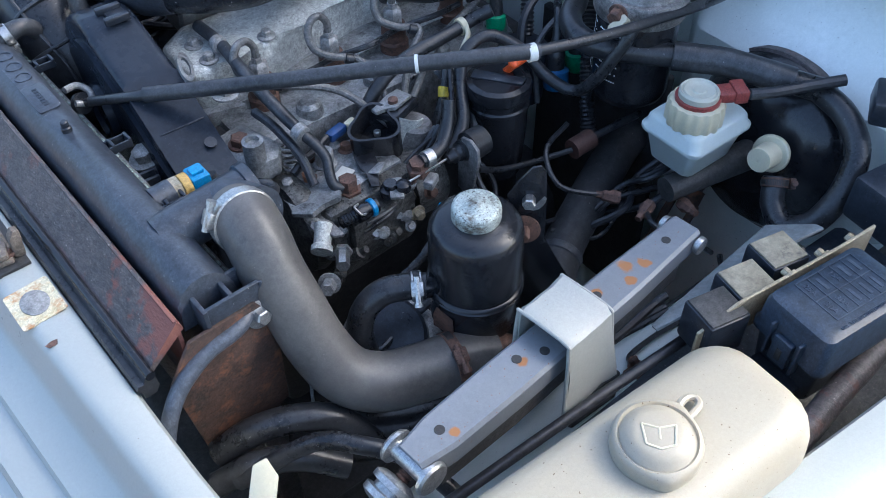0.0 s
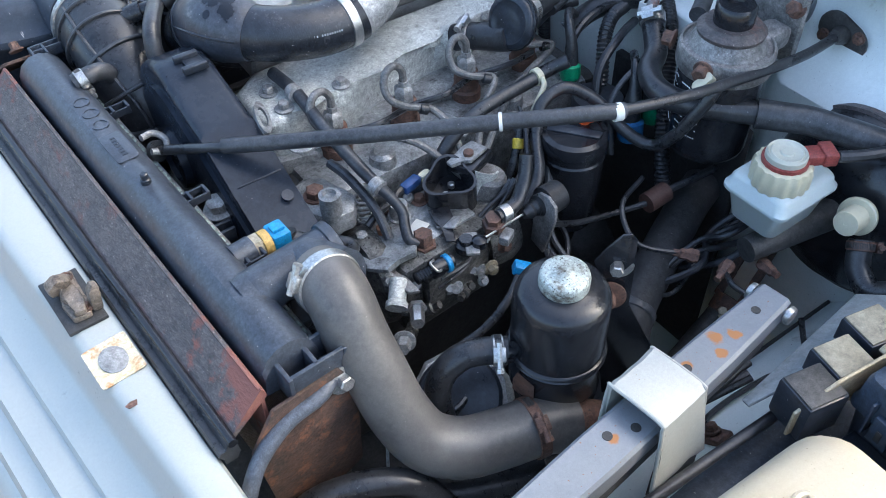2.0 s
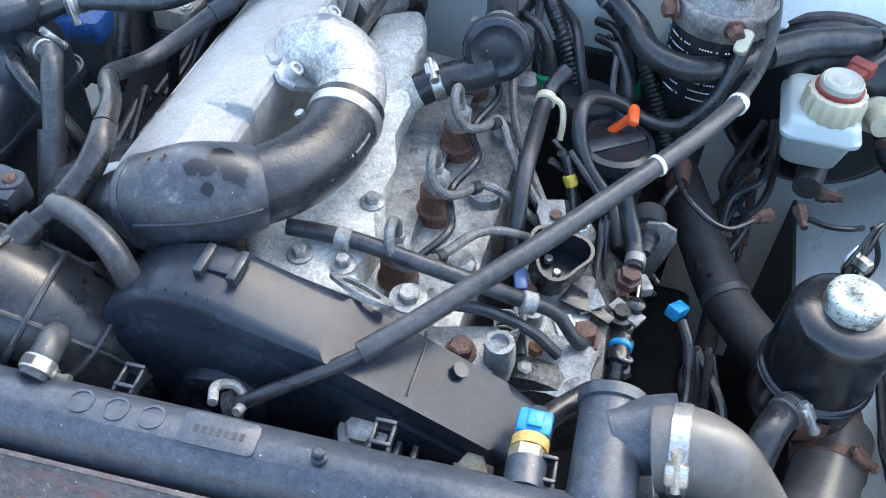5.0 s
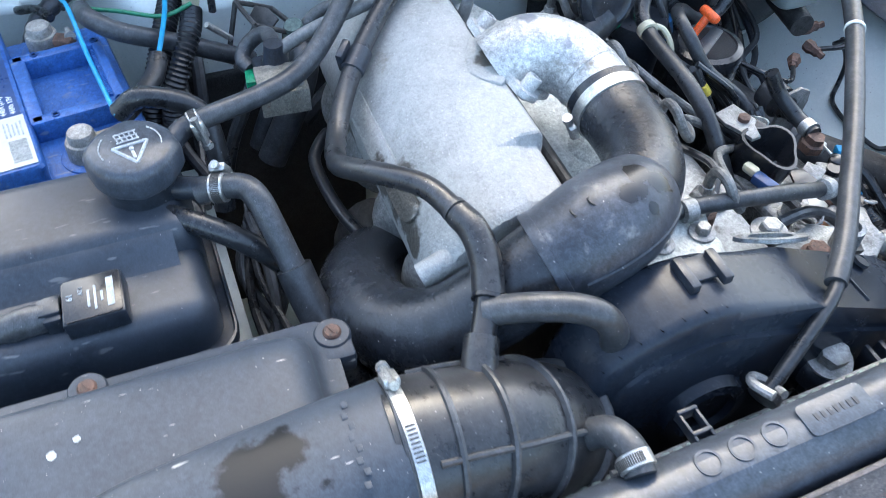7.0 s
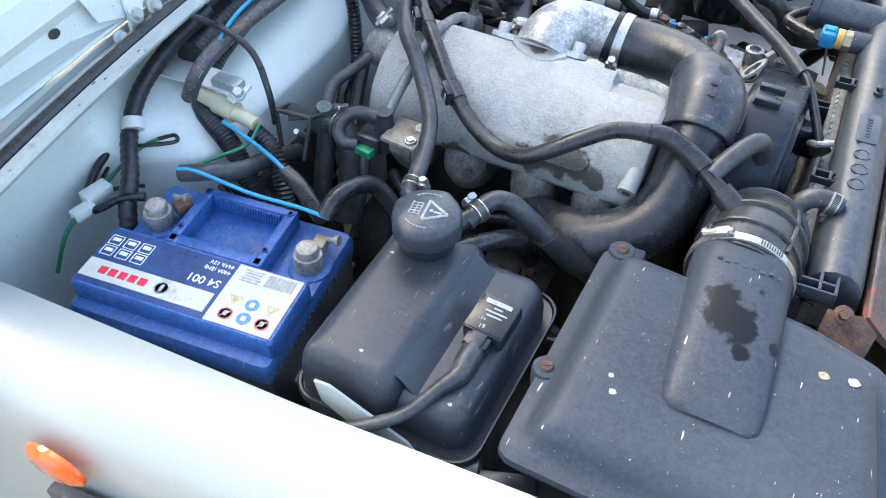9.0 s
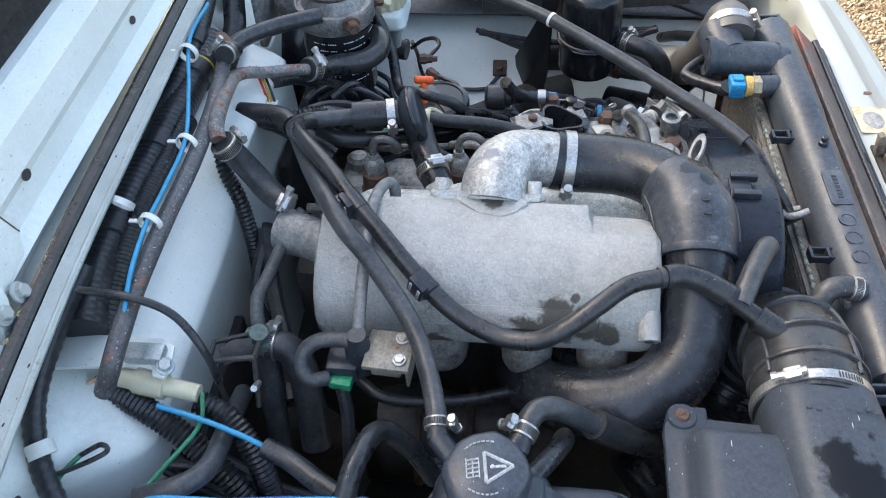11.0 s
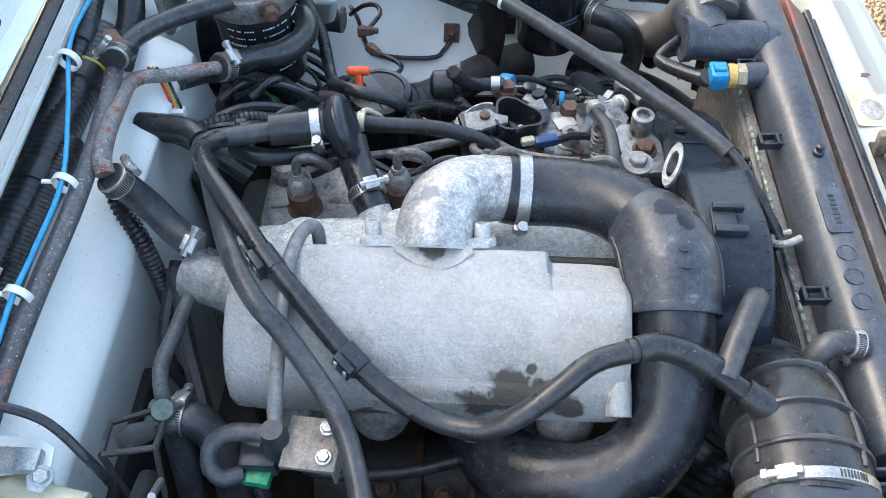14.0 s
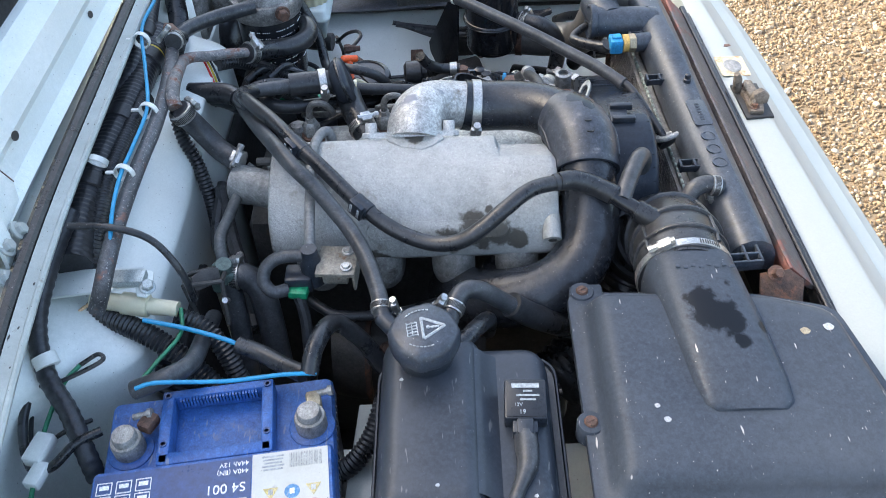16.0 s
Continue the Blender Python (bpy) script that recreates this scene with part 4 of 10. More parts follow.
# crimped header, tube by tube core
bm = bmesh.new()
box(bm, (0.010, 0.53, 0.006), RM @ Matrix.Translation((-0.012, 0.073, 0.922)), 0.001)
header = part("header", bm, fin_metal, radiator, "crimped metal header")
bm = bmesh.new()
for k in range(52):
    box(bm, (0.0035, 0.0072, 0.006), RM @ Matrix.Translation((-0.0155, -0.185 + 0.0101 * k, 0.9235)), 0.001, 1)
part("crimping", bm, mat("crimp_green", (0.20, 0.25, 0.225), 0.5, metal=0.3, other=(0.32, 0.38, 0.34), amount=0.8, bump=0.2, big=30, spot=(0.08, 0.08, 0.07), spot_at=0.52, spot_size=40), header, "pale crimp tabs")["kind"] = "stuff"
bm = bmesh.new()
for k in range(62):
    box(bm, (0.030, 0.52, 0.0016), RM @ Matrix.Translation((-0.006, 0.073, 0.918 - 0.0062 * k)), 0)
box(bm, (0.006, 0.53, 0.40), RM @ Matrix.Translation((0.002, 0.073, 0.72)), 0)
for k in range(110):
    box(bm, (0.026, 0.0007, 0.39), RM @ Matrix.Translation((-0.006, -0.187 + 0.0048 * k, 0.72)), 0)
part("core", bm, fin_metal, radiator, "grey fins and tubes")["kind"] = "stuff"
# hose neck at the left end: stub, elbow and sensor boss
bm = bmesh.new()
tube(bm, [RL(0.014, 0.262, 0.950), RL(0.002, 0.262, 0.953), RL(-0.010, 0.262, 0.956), RL(-0.072, 0.262, 0.961)], [0.0245, 0.0235, 0.0215, 0.0208], 28)
part("hose_neck", bm, plastic_dusty, tank)
bm = bmesh.new()
lathe(bm, [(0.0205, -0.006), (0.0232, -0.005), (0.0236, 0.003), (0.0215, 0.004), (0.0195, 0.001), (0.018, -0.0035), (0.008, -0.005), (0, -0.005)], axis_matrix(RL(-0.072, 0.262, 0.961), RL(-1, 0, 0.07) - RL(0, 0, 0)), 32)
part("end_cap", bm, plastic_dusty, tank, "dusty dished end cap")
bm = bmesh.new()
tube(bm, [RL(-0.046, 0.262, 0.958), RL(-0.050, 0.275, 0.960), RL(-0.053, 0.288, 0.963), RL(-0.056, 0.305, 0.967)], [0.0238, 0.0242, 0.0250, 0.0256], 28)
part("hose_branch", bm, plastic_dusty, tank)
bm = bmesh.new()
tube(bm, [RL(0.0, 0.215, 0.953), RL(-0.02, 0.214, 0.953)], 0.013, 20)
part("sensor_boss", bm, plastic_dusty, tank)

sensor = thing("temperature_sensor", RL(-0.02, 0.214, 0.953), "brass temperature sensor with bright blue plug", "sensor")
sm = axis_matrix(RL(-0.018, 0.214, 0.953), RL(-1, 0.02, 0.0) - RL(0, 0, 0))
bm = bmesh.new()
lathe(bm, [(0.0125, 0.0), (0.0125, 0.010), (0.010, 0.012)], sm, 6)
part("hex_body", bm, gold_zinc, sensor)
bm = bmesh.new()
lathe(bm, [(0.0118, 0.011), (0.0122, 0.013), (0.0122, 0.018), (0.0115, 0.019)], sm, 28)
part("seal_ring", bm, mat("seal_tan", (0.55, 0.36, 0.10), 0.5, other=(0.42, 0.27, 0.09), bump=0.05, big=60, spot=(0.3, 0.2, 0.1), spot_at=0.6), sensor, "tan-orange collar")
bm = bmesh.new()
box(bm, (0.023, 0.020, 0.018), sm @ Matrix.Translation((0, 0, 0.028)), 0.003)
box(bm, (0.010, 0.004, 0.012), sm @ Matrix.Translation((0, 0.011, 0.028)), 0.001)
part("plug", bm, blue_plug, sensor, "bright blue plug")
bm = bmesh.new()
tube(bm, [sm @ Vector((0, 0, 0.036)), (0.252, 0.275, 0.946), (0.230, 0.290, 0.942), (0.212, 0.305, 0.94), (0.210, 0.314, 0.941), (0.220, 0.324, 0.945), (0.238, 0.342, 0.945), (0.25, 0.36, 0.93), (0.25, 0.375, 0.89)], [0.0095, 0.0085, 0.0075, 0.007, 0.0055, 0.0055, 0.0055, 0.0055, 0.0055], 14)
part("boot", bm, rubber, sensor)

# rusty support strip and rubber rail ahead of the radiator
bm = bmesh.new()
extrude_section(bm, [(0.047, 0.946), (0.050, 0.950), (0.086, 0.914), (0.084, 0.910), (0.046, 0.940)], -0.215, 0.347, RL)
box(bm, (0.004, 0.56, 0.10), RM @ Matrix.Translation((0.05, 0.065, 0.90)), 0.001)
solid("radiator_support", bm, rust_panel, "grimy rust-flecked metal strip along the radiator", "panel", kind="structure")
bm = bmesh.new()
extrude_section(bm, [(0.080, 0.902), (0.081, 0.915), (0.085, 0.919), (0.089, 0.917), (0.091, 0.911), (0.096, 0.9115), (0.098, 0.908), (0.094, 0.902), (0.094, 0.895), (0.084, 0.895)], -0.25, 0.352, RL)
rail = thing("radiator_rail", RL(0.09, 0.05, 0.895), "black rubber-edged rail along the front panel", "rail")
part("rail_body", bm, rubber, rail)
bm = bmesh.new()
tube(bm, [RL(0.0845, -0.252, 0.9185), RL(0.0845, 0.05, 0.9185), RL(0.0845, 0.354, 0.9185)], 0.0042, 14)
part("seal_bead", bm, gloss_black, rail, "rolled rubber bead")
rb = thing("radiator_mount", RL(0.015, 0.36, 0.92), "rusty radiator mounting bracket with bolt", "bracket")
bm = bmesh.new()
prism(bm, [(-0.03, -0.12), (0.05, -0.16), (0.065, -0.02), (0.04, 0.018), (-0.02, 0.02), (-0.035, 0.0)], 0.004, RM @ Matrix.Translation((0.01, 0.362, 0.92)) @ Matrix.Rotation(radians(90), 4, 'X'), 0.001)
part("plate", bm, rust_dark, rb, "flaking dark rusty plate")
bm = bmesh.new()
bolt(bm, RL(-0.012, 0.362, 0.925), RL(0, 1, 0.2) - RL(0, 0, 0), 0.007, 0.008, 1.9)
part("bolt", bm, zinc, rb)
rb = thing("radiator_mount", RL(0.025, -0.205, 0.95), "rusty radiator mounting bracket with bolt", "bracket")
bm = bmesh.new()
prism(bm, [(-0.012, -0.020), (0.030, -0.030), (0.036, 0.0), (0.022, 0.012), (-0.008, 0.010)], 0.004, RM @ Matrix.Translation((0.024, -0.226, 0.942)) @ Matrix.Rotation(radians(40), 4, 'X'), 0.001)
part("plate", bm, rust_dark, rb)
bm = bmesh.new()
bolt(bm, RL(0.028, -0.228, 0.957), RL(0, -0.6, 0.7) - RL(0, 0, 0), 0.0052, 0.009, 1.6)
part("bolt", bm, rusty, rb)

# ---------------------------------------------------------------- engine
engine = thing("engine", (0.0, 0.1, 0.5), "greasy diesel engine block with mottled alloy head cover", "engine")
bm = bmesh.new()
box(bm, (0.42, 0.18, 0.46), Matrix.Translation((-0.01, 0.10, 0.655)), 0.02)
part("block", bm, block_dark, engine, "oily dark block")
bm = bmesh.new()
prism(bm, [(-0.185, -0.02), (-0.17, -0.045), (0.16, -0.045), (0.195, -0.02), (0.195, 0.045), (0.175, 0.056), (0.14, 0.047), (0.10, 0.052), (0.05, 0.034), (0.01, 0.03), (-0.035, 0.020), (-0.075, 0.022), (-0.12, 0.012), (-0.165, 0.008), (-0.19, -0.004)], 0.055, Matrix.Translation((0.0, 0.065, 0.895)), 0.010, 3)
head_cover = part("head_cover", bm, head_alloy, engine, "mottled alloy cover")
bm = bmesh.new()
prism(bm, [(-0.19, 0.05), (0.19, 0.05), (0.19, 0.125), (0.15, 0.135), (0.10, 0.128), (0.05, 0.136), (0.0, 0.128), (-0.06, 0.137), (-0.12, 0.128), (-0.18, 0.132)], 0.03, Matrix.Translation((0.0, 0.0, 0.873)), 0.006, 2)
part("head_ledge", bm, cast_dirty, engine)
for k in range(4):
    bm = bmesh.new()
    lathe(bm, [(0.025, 0.0), (0.023, 0.010), (0.016, 0.013), (0, 0.013)], Matrix.Translation((-0.125 + 0.088 * k, 0.056 + 0.010 * k, 0.94)), 28)
    part("cast_boss", bm, head_alloy, head_cover)
for x, y in ((0.165, 0.07), (0.165, 0.105), (0.095, 0.104)):
    bm = bmesh.new()
    bolt(bm, (x, y, 0.951), (0, 0, 1), 0.006, 0.007, 1.7)
    part("cover_bolt", bm, pipe_grey, engine)
bm = bmesh.new()
box(bm, (0.37, 0.085, 0.10), Matrix.Translation((-0.005, 0.155, 0.844)), 0.012)
for k in range(5):
    lathe(bm, [(0.016, 0), (0.014, 0.014), (0.009, 0.018), (0, 0.018)], Matrix.Translation((-0.17 + 0.088 * k, 0.178, 0.889)), 16)
part("cylinder_head", bm, cast_dirty, engine, "grimy alloy head")


line_grey = mat("line_grey", (0.095, 0.094, 0.092), 0.5, metal=0.2, other=(0.19, 0.185, 0.175), amount=0.8, bump=0.3, big=60, spot=(0.05, 0.045, 0.04), spot_at=0.58, spot_size=70)


def injector(x, y, loop):
    e = thing("injector", (x, y, 0.90), "rust-brown injector with grey bent fuel pipe", "injector", group="injectors")
    bm = bmesh.new()
    lathe(bm, [(0.0165, 0.880), (0.017, 0.890), (0.017, 0.905), (0.0145, 0.908), (0.014, 0.928), (0.011, 0.930)], Matrix.Translation((x, y, 0)), 24)
    part("injector_body", bm, rusty, e)
    bm = bmesh.new()
    lathe(bm, [(0.0105, 0.929), (0.0115, 0.930), (0.0115, 0.943), (0.0095, 0.946), (0.0065, 0.948), (0.006, 0.954), (0, 0.954)], Matrix.Translation((x, y, 0)), 6)
    part("union_nut", bm, pipe_grey, e)
    bm = bmesh.new()
    tube(bm, [(x, y, 0.952), (x + 0.001, y, 0.966), (x + 0.008, y - 0.001, 0.975), (x + 0.019, y, 0.974), (x + 0.027, y + 0.004, 0.962), (x + 0.026, y + 0.014, 0.948), (x + 0.012, y + 0.026, 0.940), (x - 0.012, y + 0.036, 0.932), (x * 0.5 + 0.0, y + 0.062, 0.915), (0.03, 0.255, 0.88)], 0.0042, 10)
    part("fuel_pipe", bm, line_grey, e, "dusty grey fuel pipe")
    bm = bmesh.new()
    lathe(bm, [(0.0048, -0.005), (0.006, -0.004), (0.006, 0.004), (0.0048, 0.005)], axis_matrix((x - 0.004, y + 0.033, 0.934), (-0.8, 0.4, -0.3)), 12)
    part("pipe_sleeve", bm, rubber, e)


for x, y, lp in ((-0.141, 0.128, True), (-0.048, 0.138, True), (0.04, 0.142, True), (0.125, 0.135, True)):
    injector(x, y, lp)
bm = bmesh.new()
tube(bm, [(-0.135, 0.15, 0.925), (-0.09, 0.165, 0.935), (-0.045, 0.152, 0.928), (0.0, 0.168, 0.935), (0.04, 0.155, 0.928), (0.09, 0.168, 0.935), (0.12, 0.152, 0.928)], 0.0035, 8)
solid("leak_off_pipe", bm, rubber, "thin black leak-off hose between the injectors", "hose")

# timing cover


cover_black = mat("cover_black", (0.0105, 0.0145, 0.0225), 0.24, grime=0.12, grain=0.15, spec=0.22, other=(0.030, 0.038, 0.052), amount=0.6, bump=0.05, big=14, fine=200, speck=(0.3, 0.29, 0.27), speck_at=0.76)
timing = thing("timing_cover", (0.24, 0.1, 0.7), "satin black timing belt cover with dusty sloped top", "cover")
outline = []
for k in range(13):
    a = radians(200 - 125 * k / 12)
    outline.append((0.035 + 0.085 * math.cos(a), 0.918 + 0.083 * math.sin(a)))
outline += [(0.13, 0.972), (0.245, 0.918), (0.285, 0.895), (0.285, 0.84), (0.20, 0.70), (-0.03, 0.70)]
TCM = Matrix(((0, 0, 1, 0.209), (1, 0, 0, 0), (0, 1, 0, 0), (0, 0, 0, 1)))
bm = bmesh.new()
prism(bm, outline, 0.057, TCM, 0.009, 4)
part("cover_shell", bm, cover_black, timing)
bm = bmesh.new()
prism(bm, [(0.05 + (y - 0.05) * 0.86, 0.88 + (z - 0.88) * 0.80) for y, z in outline], 0.008, TCM @ Matrix.Translation((0, 0, 0.053)), 0.004, 2)
lathe(bm, [(0.034, 0.0), (0.032, 0.008), (0.024, 0.009), (0.022, 0.004), (0, 0.004)], axis_matrix((0.270, 0.05, 0.90), (1, 0, 0)), 28)
part("front_face", bm, cover_black, timing)
bm = bmesh.new()
for o in (-0.012, 0.012):
    box(bm, (0.026, 0.007, 0.008), Matrix.Translation((0.232, 0.047 + o, 1.004)), 0.0015)
box(bm, (0.02, 0.03, 0.003), Matrix.Translation((0.228, 0.047, 1.0015)), 0.001)
part("cable_clip", bm, plastic, timing)
bm = bmesh.new()
box(bm, (0.046, 0.0014, 0.0016), Matrix.Translation((0.236, 0.185, 0.9470)) @ Matrix.Rotation(radians(-25), 4, 'X'), 0.0004)
lathe(bm, [(0.006, 0), (0.006, 0.003), (0, 0.003)], Matrix.Translation((0.222, 0.212, 0.936)) @ Matrix.Rotation(radians(-25), 4, 'X'), 16)
part("joint", bm, plastic, timing)
bm = bmesh.new()
lathe(bm, [(0.021, -0.006), (0.021, 0.006), (0.019, 0.010), (0.014, 0.014), (0, 0.014)], axis_matrix((0.27, 0.157, 0.895), (0.2, 0, 1)), 28)
part("bolt_seat", bm, plastic, timing)
bm = bmesh.new()
bolt(bm, (0.272, 0.157, 0.908), (0.2, 0, 1), 0.0115, 0.011, 1.55)
part("bolt", bm, pipe_grey, timing, "large grey hex bolt")
bm = bmesh.new()
bolt(bm, (0.27, 0.237, 0.895), (0.5, 0, 1), 0.011, 0.010, 1.3)
part("bolt", bm, gold_zinc, timing, "brown rusted bolt")
bm = bmesh.new()
box(bm, (0.03, 0.028, 0.035), Matrix.Translation((0.278, 0.158, 0.885)), 0.004)
for o in (0.0, 0.012):
    box(bm, (0.022, 0.004, 0.03), Matrix.Translation((0.286, 0.185 + o, 0.90)), 0.001)
part("mount_block", bm, plastic, timing)
# lifting eye
bm = bmesh.new()
e_long = Vector((0.30, 0.95, 0.0)).normalized()
e_short = (Vector((0.85, -0.27, 0.45)) - e_long * Vector((0.85, -0.27, 0.45)).dot(e_long)).normalized()
e_norm = e_short.cross(e_long)
em = Matrix.Translation((0.201, 0.133, 0.972)) @ Matrix((e_short, e_long, e_norm)).transposed().to_4x4()
lathe(bm, [(0.0075, -0.0016), (0.0125, -0.0016), (0.0125, 0.0016), (0.0075, 0.0016), (0.0075, -0.0016)], em @ Matrix.Diagonal((0.62, 2.2, 1, 1)), 36)
solid("lifting_eye", bm, cast_dirty, "grey steel lifting eye on the engine", "bracket")

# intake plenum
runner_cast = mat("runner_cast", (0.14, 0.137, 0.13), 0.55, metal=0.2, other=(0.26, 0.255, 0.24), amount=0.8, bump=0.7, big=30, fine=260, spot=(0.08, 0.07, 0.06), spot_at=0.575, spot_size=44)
plenum = thing("intake_plenum", (-0.01, -0.05, 0.90), "grey sand-cast alloy intake plenum with oily stain", "intake manifold")
bm = bmesh.new()
pl_sec = [(0.004, 0.962), (0.0055, 1.002), (0.0045, 1.0095), (0.001, 1.0135), (-0.006, 1.0150), (-0.018, 1.0148), (-0.034, 1.0125), (-0.054, 1.006), (-0.074, 0.9945), (-0.090, 0.979), (-0.0995, 0.963), (-0.1035, 0.947), (-0.1025, 0.934), (-0.096, 0.925), (-0.06, 0.917), (-0.005, 0.925)]
rings = []
for x, k, drop in ((-0.161, 0.82, 0.0), (-0.1585, 0.93, 0.0), (-0.154, 0.975, 0.0), (-0.146, 0.990, 0.0), (-0.1385, 0.993, 0.0), (-0.1375, 1.0, 0.0), (-0.08, 1.0, 0.0), (0.0, 1.0, 0.0), (0.0835, 1.0, 0.0), (0.0850, 1.0, 0.0012), (0.0885, 1.0, 0.0090), (0.0900, 1.0, 0.0100), (0.120, 1.0, 0.0105), (0.136, 0.992, 0.0110), (0.1435, 0.965, 0.0120), (0.148, 0.90, 0.0130), (0.149, 0.80, 0.0130)):
    ring = []
    for y, z in pl_sec:
        z -= drop * ease((y + 0.036) / 0.03)
        y -= 0.35 * drop * ease((y + 0.022) / 0.02)
        ring.append(Vector((x, -0.047 + (y + 0.047) * k, 0.96 + (z - 0.96) * k)))
    rings.append(ring)
loft(bm, rings)
body = part("plenum_body", bm, plenum_cast, plenum, "grey cast alloy", sharp=24)
bm = bmesh.new()
prism(bm, rounded(0.150, 0.019, 0.008), 0.005, Matrix.Translation((0.020, -0.0955, 0.9660)) @ Matrix.Rotation(radians(52), 4, 'X'), 0.002)
part("cast_pad", bm, plenum_cast, body)
bm = bmesh.new()
tube(bm, [(0.1405, -0.070, 0.974), (0.1405, -0.088, 0.968), (0.1405, -0.109, 0.958)], [0.008, 0.0095, 0.0098], 18)
part("end_boss", bm, plenum_cast, body)
bm = bmesh.new()
lathe(bm, [(0.0045, 0.0), (0.0045, 0.0004), (0, 0.0004)], axis_matrix((0.1405, -0.1092, 0.958), (0, -0.9, -0.43)), 16)
part("boss_hole", bm, block_dark, body)
bm = bmesh.new()
prism(bm, [(-0.030, 0.0), (-0.012, -0.012), (0.010, -0.017), (0.022, -0.010), (0.034, 0.0), (0.030, 0.006), (-0.028, 0.006)], 0.0055, Matrix.Translation((-0.004, -0.004, 1.0125)) @ Matrix.Rotation(radians(9), 4, 'X'), 0.0022)
part("gusset", bm, plenum_cast, body)
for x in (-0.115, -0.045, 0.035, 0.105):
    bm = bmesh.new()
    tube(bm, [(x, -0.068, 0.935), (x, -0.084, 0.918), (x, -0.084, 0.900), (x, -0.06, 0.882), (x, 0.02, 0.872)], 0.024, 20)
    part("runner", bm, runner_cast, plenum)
FLM = Matrix.Translation((-0.006, 0.0105, 1.0075)) @ Matrix.Rotation(radians(-38), 4, 'X')
bm = bmesh.new()
prism(bm, [(-0.056, -0.008), (-0.048, -0.013), (-0.030, -0.010), (-0.018, -0.017), (0.022, -0.017), (0.032, -0.010), (0.046, -0.012), (0.052, -0.004), (0.050, 0.008), (0.036, 0.018), (0.030, 0.036), (-0.030, 0.036), (-0.038, 0.018), (-0.054, 0.008)], 0.0065, FLM, 0.0018)
part("outlet_flange", bm, cast, plenum)
for x in (-0.046, 0.0405):
    bm = bmesh.new()
    lathe(bm, [(0.0066, 0.0), (0.0066, 0.010), (0.0058, 0.0115), (0.0036, 0.0115), (0.0034, 0.0085), (0, 0.0085)], FLM @ Matrix.Translation((x, 0.0, 0.006)), 20)
    part("bolt", bm, cast, plenum, "pale socket-head bolt")
bm = bmesh.new()
tube(bm, [(-0.19, 0.026, 0.968), (0.16, 0.024, 0.968)], 0.005, 10, 2)
part("rear_pipe", bm, block_dark, plenum, "dark pipe along the back edge")
bm = bmesh.new()
tube(bm, [(-0.160, -0.005, 0.945), (-0.185, 0.006, 0.945), (-0.216, 0.018, 0.943)], [0.022, 0.0215, 0.0235], 20)
part("thermostat_housing", bm, pipe_grey, plenum, "dull alloy housing")

# alloy elbow, hose, black duct and lower hose
elbow = thing("alloy_elbow", (-0.005, 0.013, 1.008), "bright worn alloy intake elbow", "pipe")
bm = bmesh.new()
tube(bm, [(-0.004, 0.011, 1.004), (-0.003, 0.021, 1.0115), (0.0, 0.034, 1.0165), (0.007, 0.048, 1.0170), (0.018, 0.0595, 1.0140), (0.033, 0.067, 1.0095), (0.048, 0.0705, 1.0060), (0.066, 0.0715, 1.003)], [0.0315, 0.0312, 0.0305, 0.0295, 0.0285, 0.0278, 0.0273, 0.0270], 36)
part("pipe", bm, elbow_cast, elbow, "silvery alloy with painted blue-grey sky reflections", sharp=60)
bm = bmesh.new()
lathe(bm, [(0.0272, -0.0022), (0.0283, -0.0012), (0.0283, 0.0012), (0.0272, 0.0022)], axis_matrix((0.034, 0.0673, 1.0092), (1, 0.28, -0.24)), 40)
part("cast_ridge", bm, elbow_cast, elbow)

ihose = thing("intake_hose", (0.06, 0.062, 1.012), "shiny black rubber intake hose with steel clamp", "hose")
bm = bmesh.new()
tube(bm, [(0.051, 0.0710, 1.0058), (0.066, 0.0715, 1.003), (0.090, 0.0715, 1.0025), (0.116, 0.067, 1.0045), (0.140, 0.0565, 1.0065), (0.158, 0.041, 1.0075), (0.169, 0.026, 1.0075)], [0.0292, 0.0292, 0.0288, 0.0285, 0.0288, 0.0292, 0.0295], 32)
part("hose_body", bm, woven_rubber, ihose, sharp=60)
bm = bmesh.new()
for k in range(20):
    if k in (9, 12):
        continue
    f = k / 19
    x = 0.084 + 0.052 * f
    y = 0.0995 - 0.0125 * f * f
    box(bm, (0.0013, 0.0004, 0.0022), Matrix.Translation((x, y, 1.0112 + 0.0015 * f)) @ Matrix.Rotation(radians(-14 * f), 4, 'Z') @ Matrix.Rotation(radians(17), 4, 'X'), 0)
part("printing", bm, print_grey, ihose, "pale printed marking")["kind"] = "stuff"
clamp(ihose, (0.0655, 0.0715, 1.0032), (1, 0.03, -0.1), 0.0294, 0.011, 205)
duct = thing("intake_duct", (0.185, 0.0, 0.97), "scuffed black plastic intake duct with worn top", "duct")
duct_line = [(0.158, 0.042, 1.007), (0.166, 0.031, 1.008), (0.174, 0.016, 1.0075), (0.179, -0.001, 1.005), (0.1815, -0.018, 0.999), (0.182, -0.036, 0.9905)]
bm = bmesh.new()
tube(bm, duct_line, [0.0300, 0.0345, 0.0375, 0.0382, 0.0370, 0.0352], 36)
duct_body = part("duct_body", bm, duct_plastic, duct, sharp=60)
bm = bmesh.new()
lathe(bm, [(0.0335, -0.005), (0.0362, -0.0045), (0.0366, 0.001), (0.0358, 0.0028), (0.0325, 0.003), (0.0318, -0.001)], axis_matrix((0.182, -0.036, 0.9905), (0.0, -0.9, -0.42)), 40)
part("end_lip", bm, duct_plastic, duct)
dl = smooth_line(duct_line, 8)
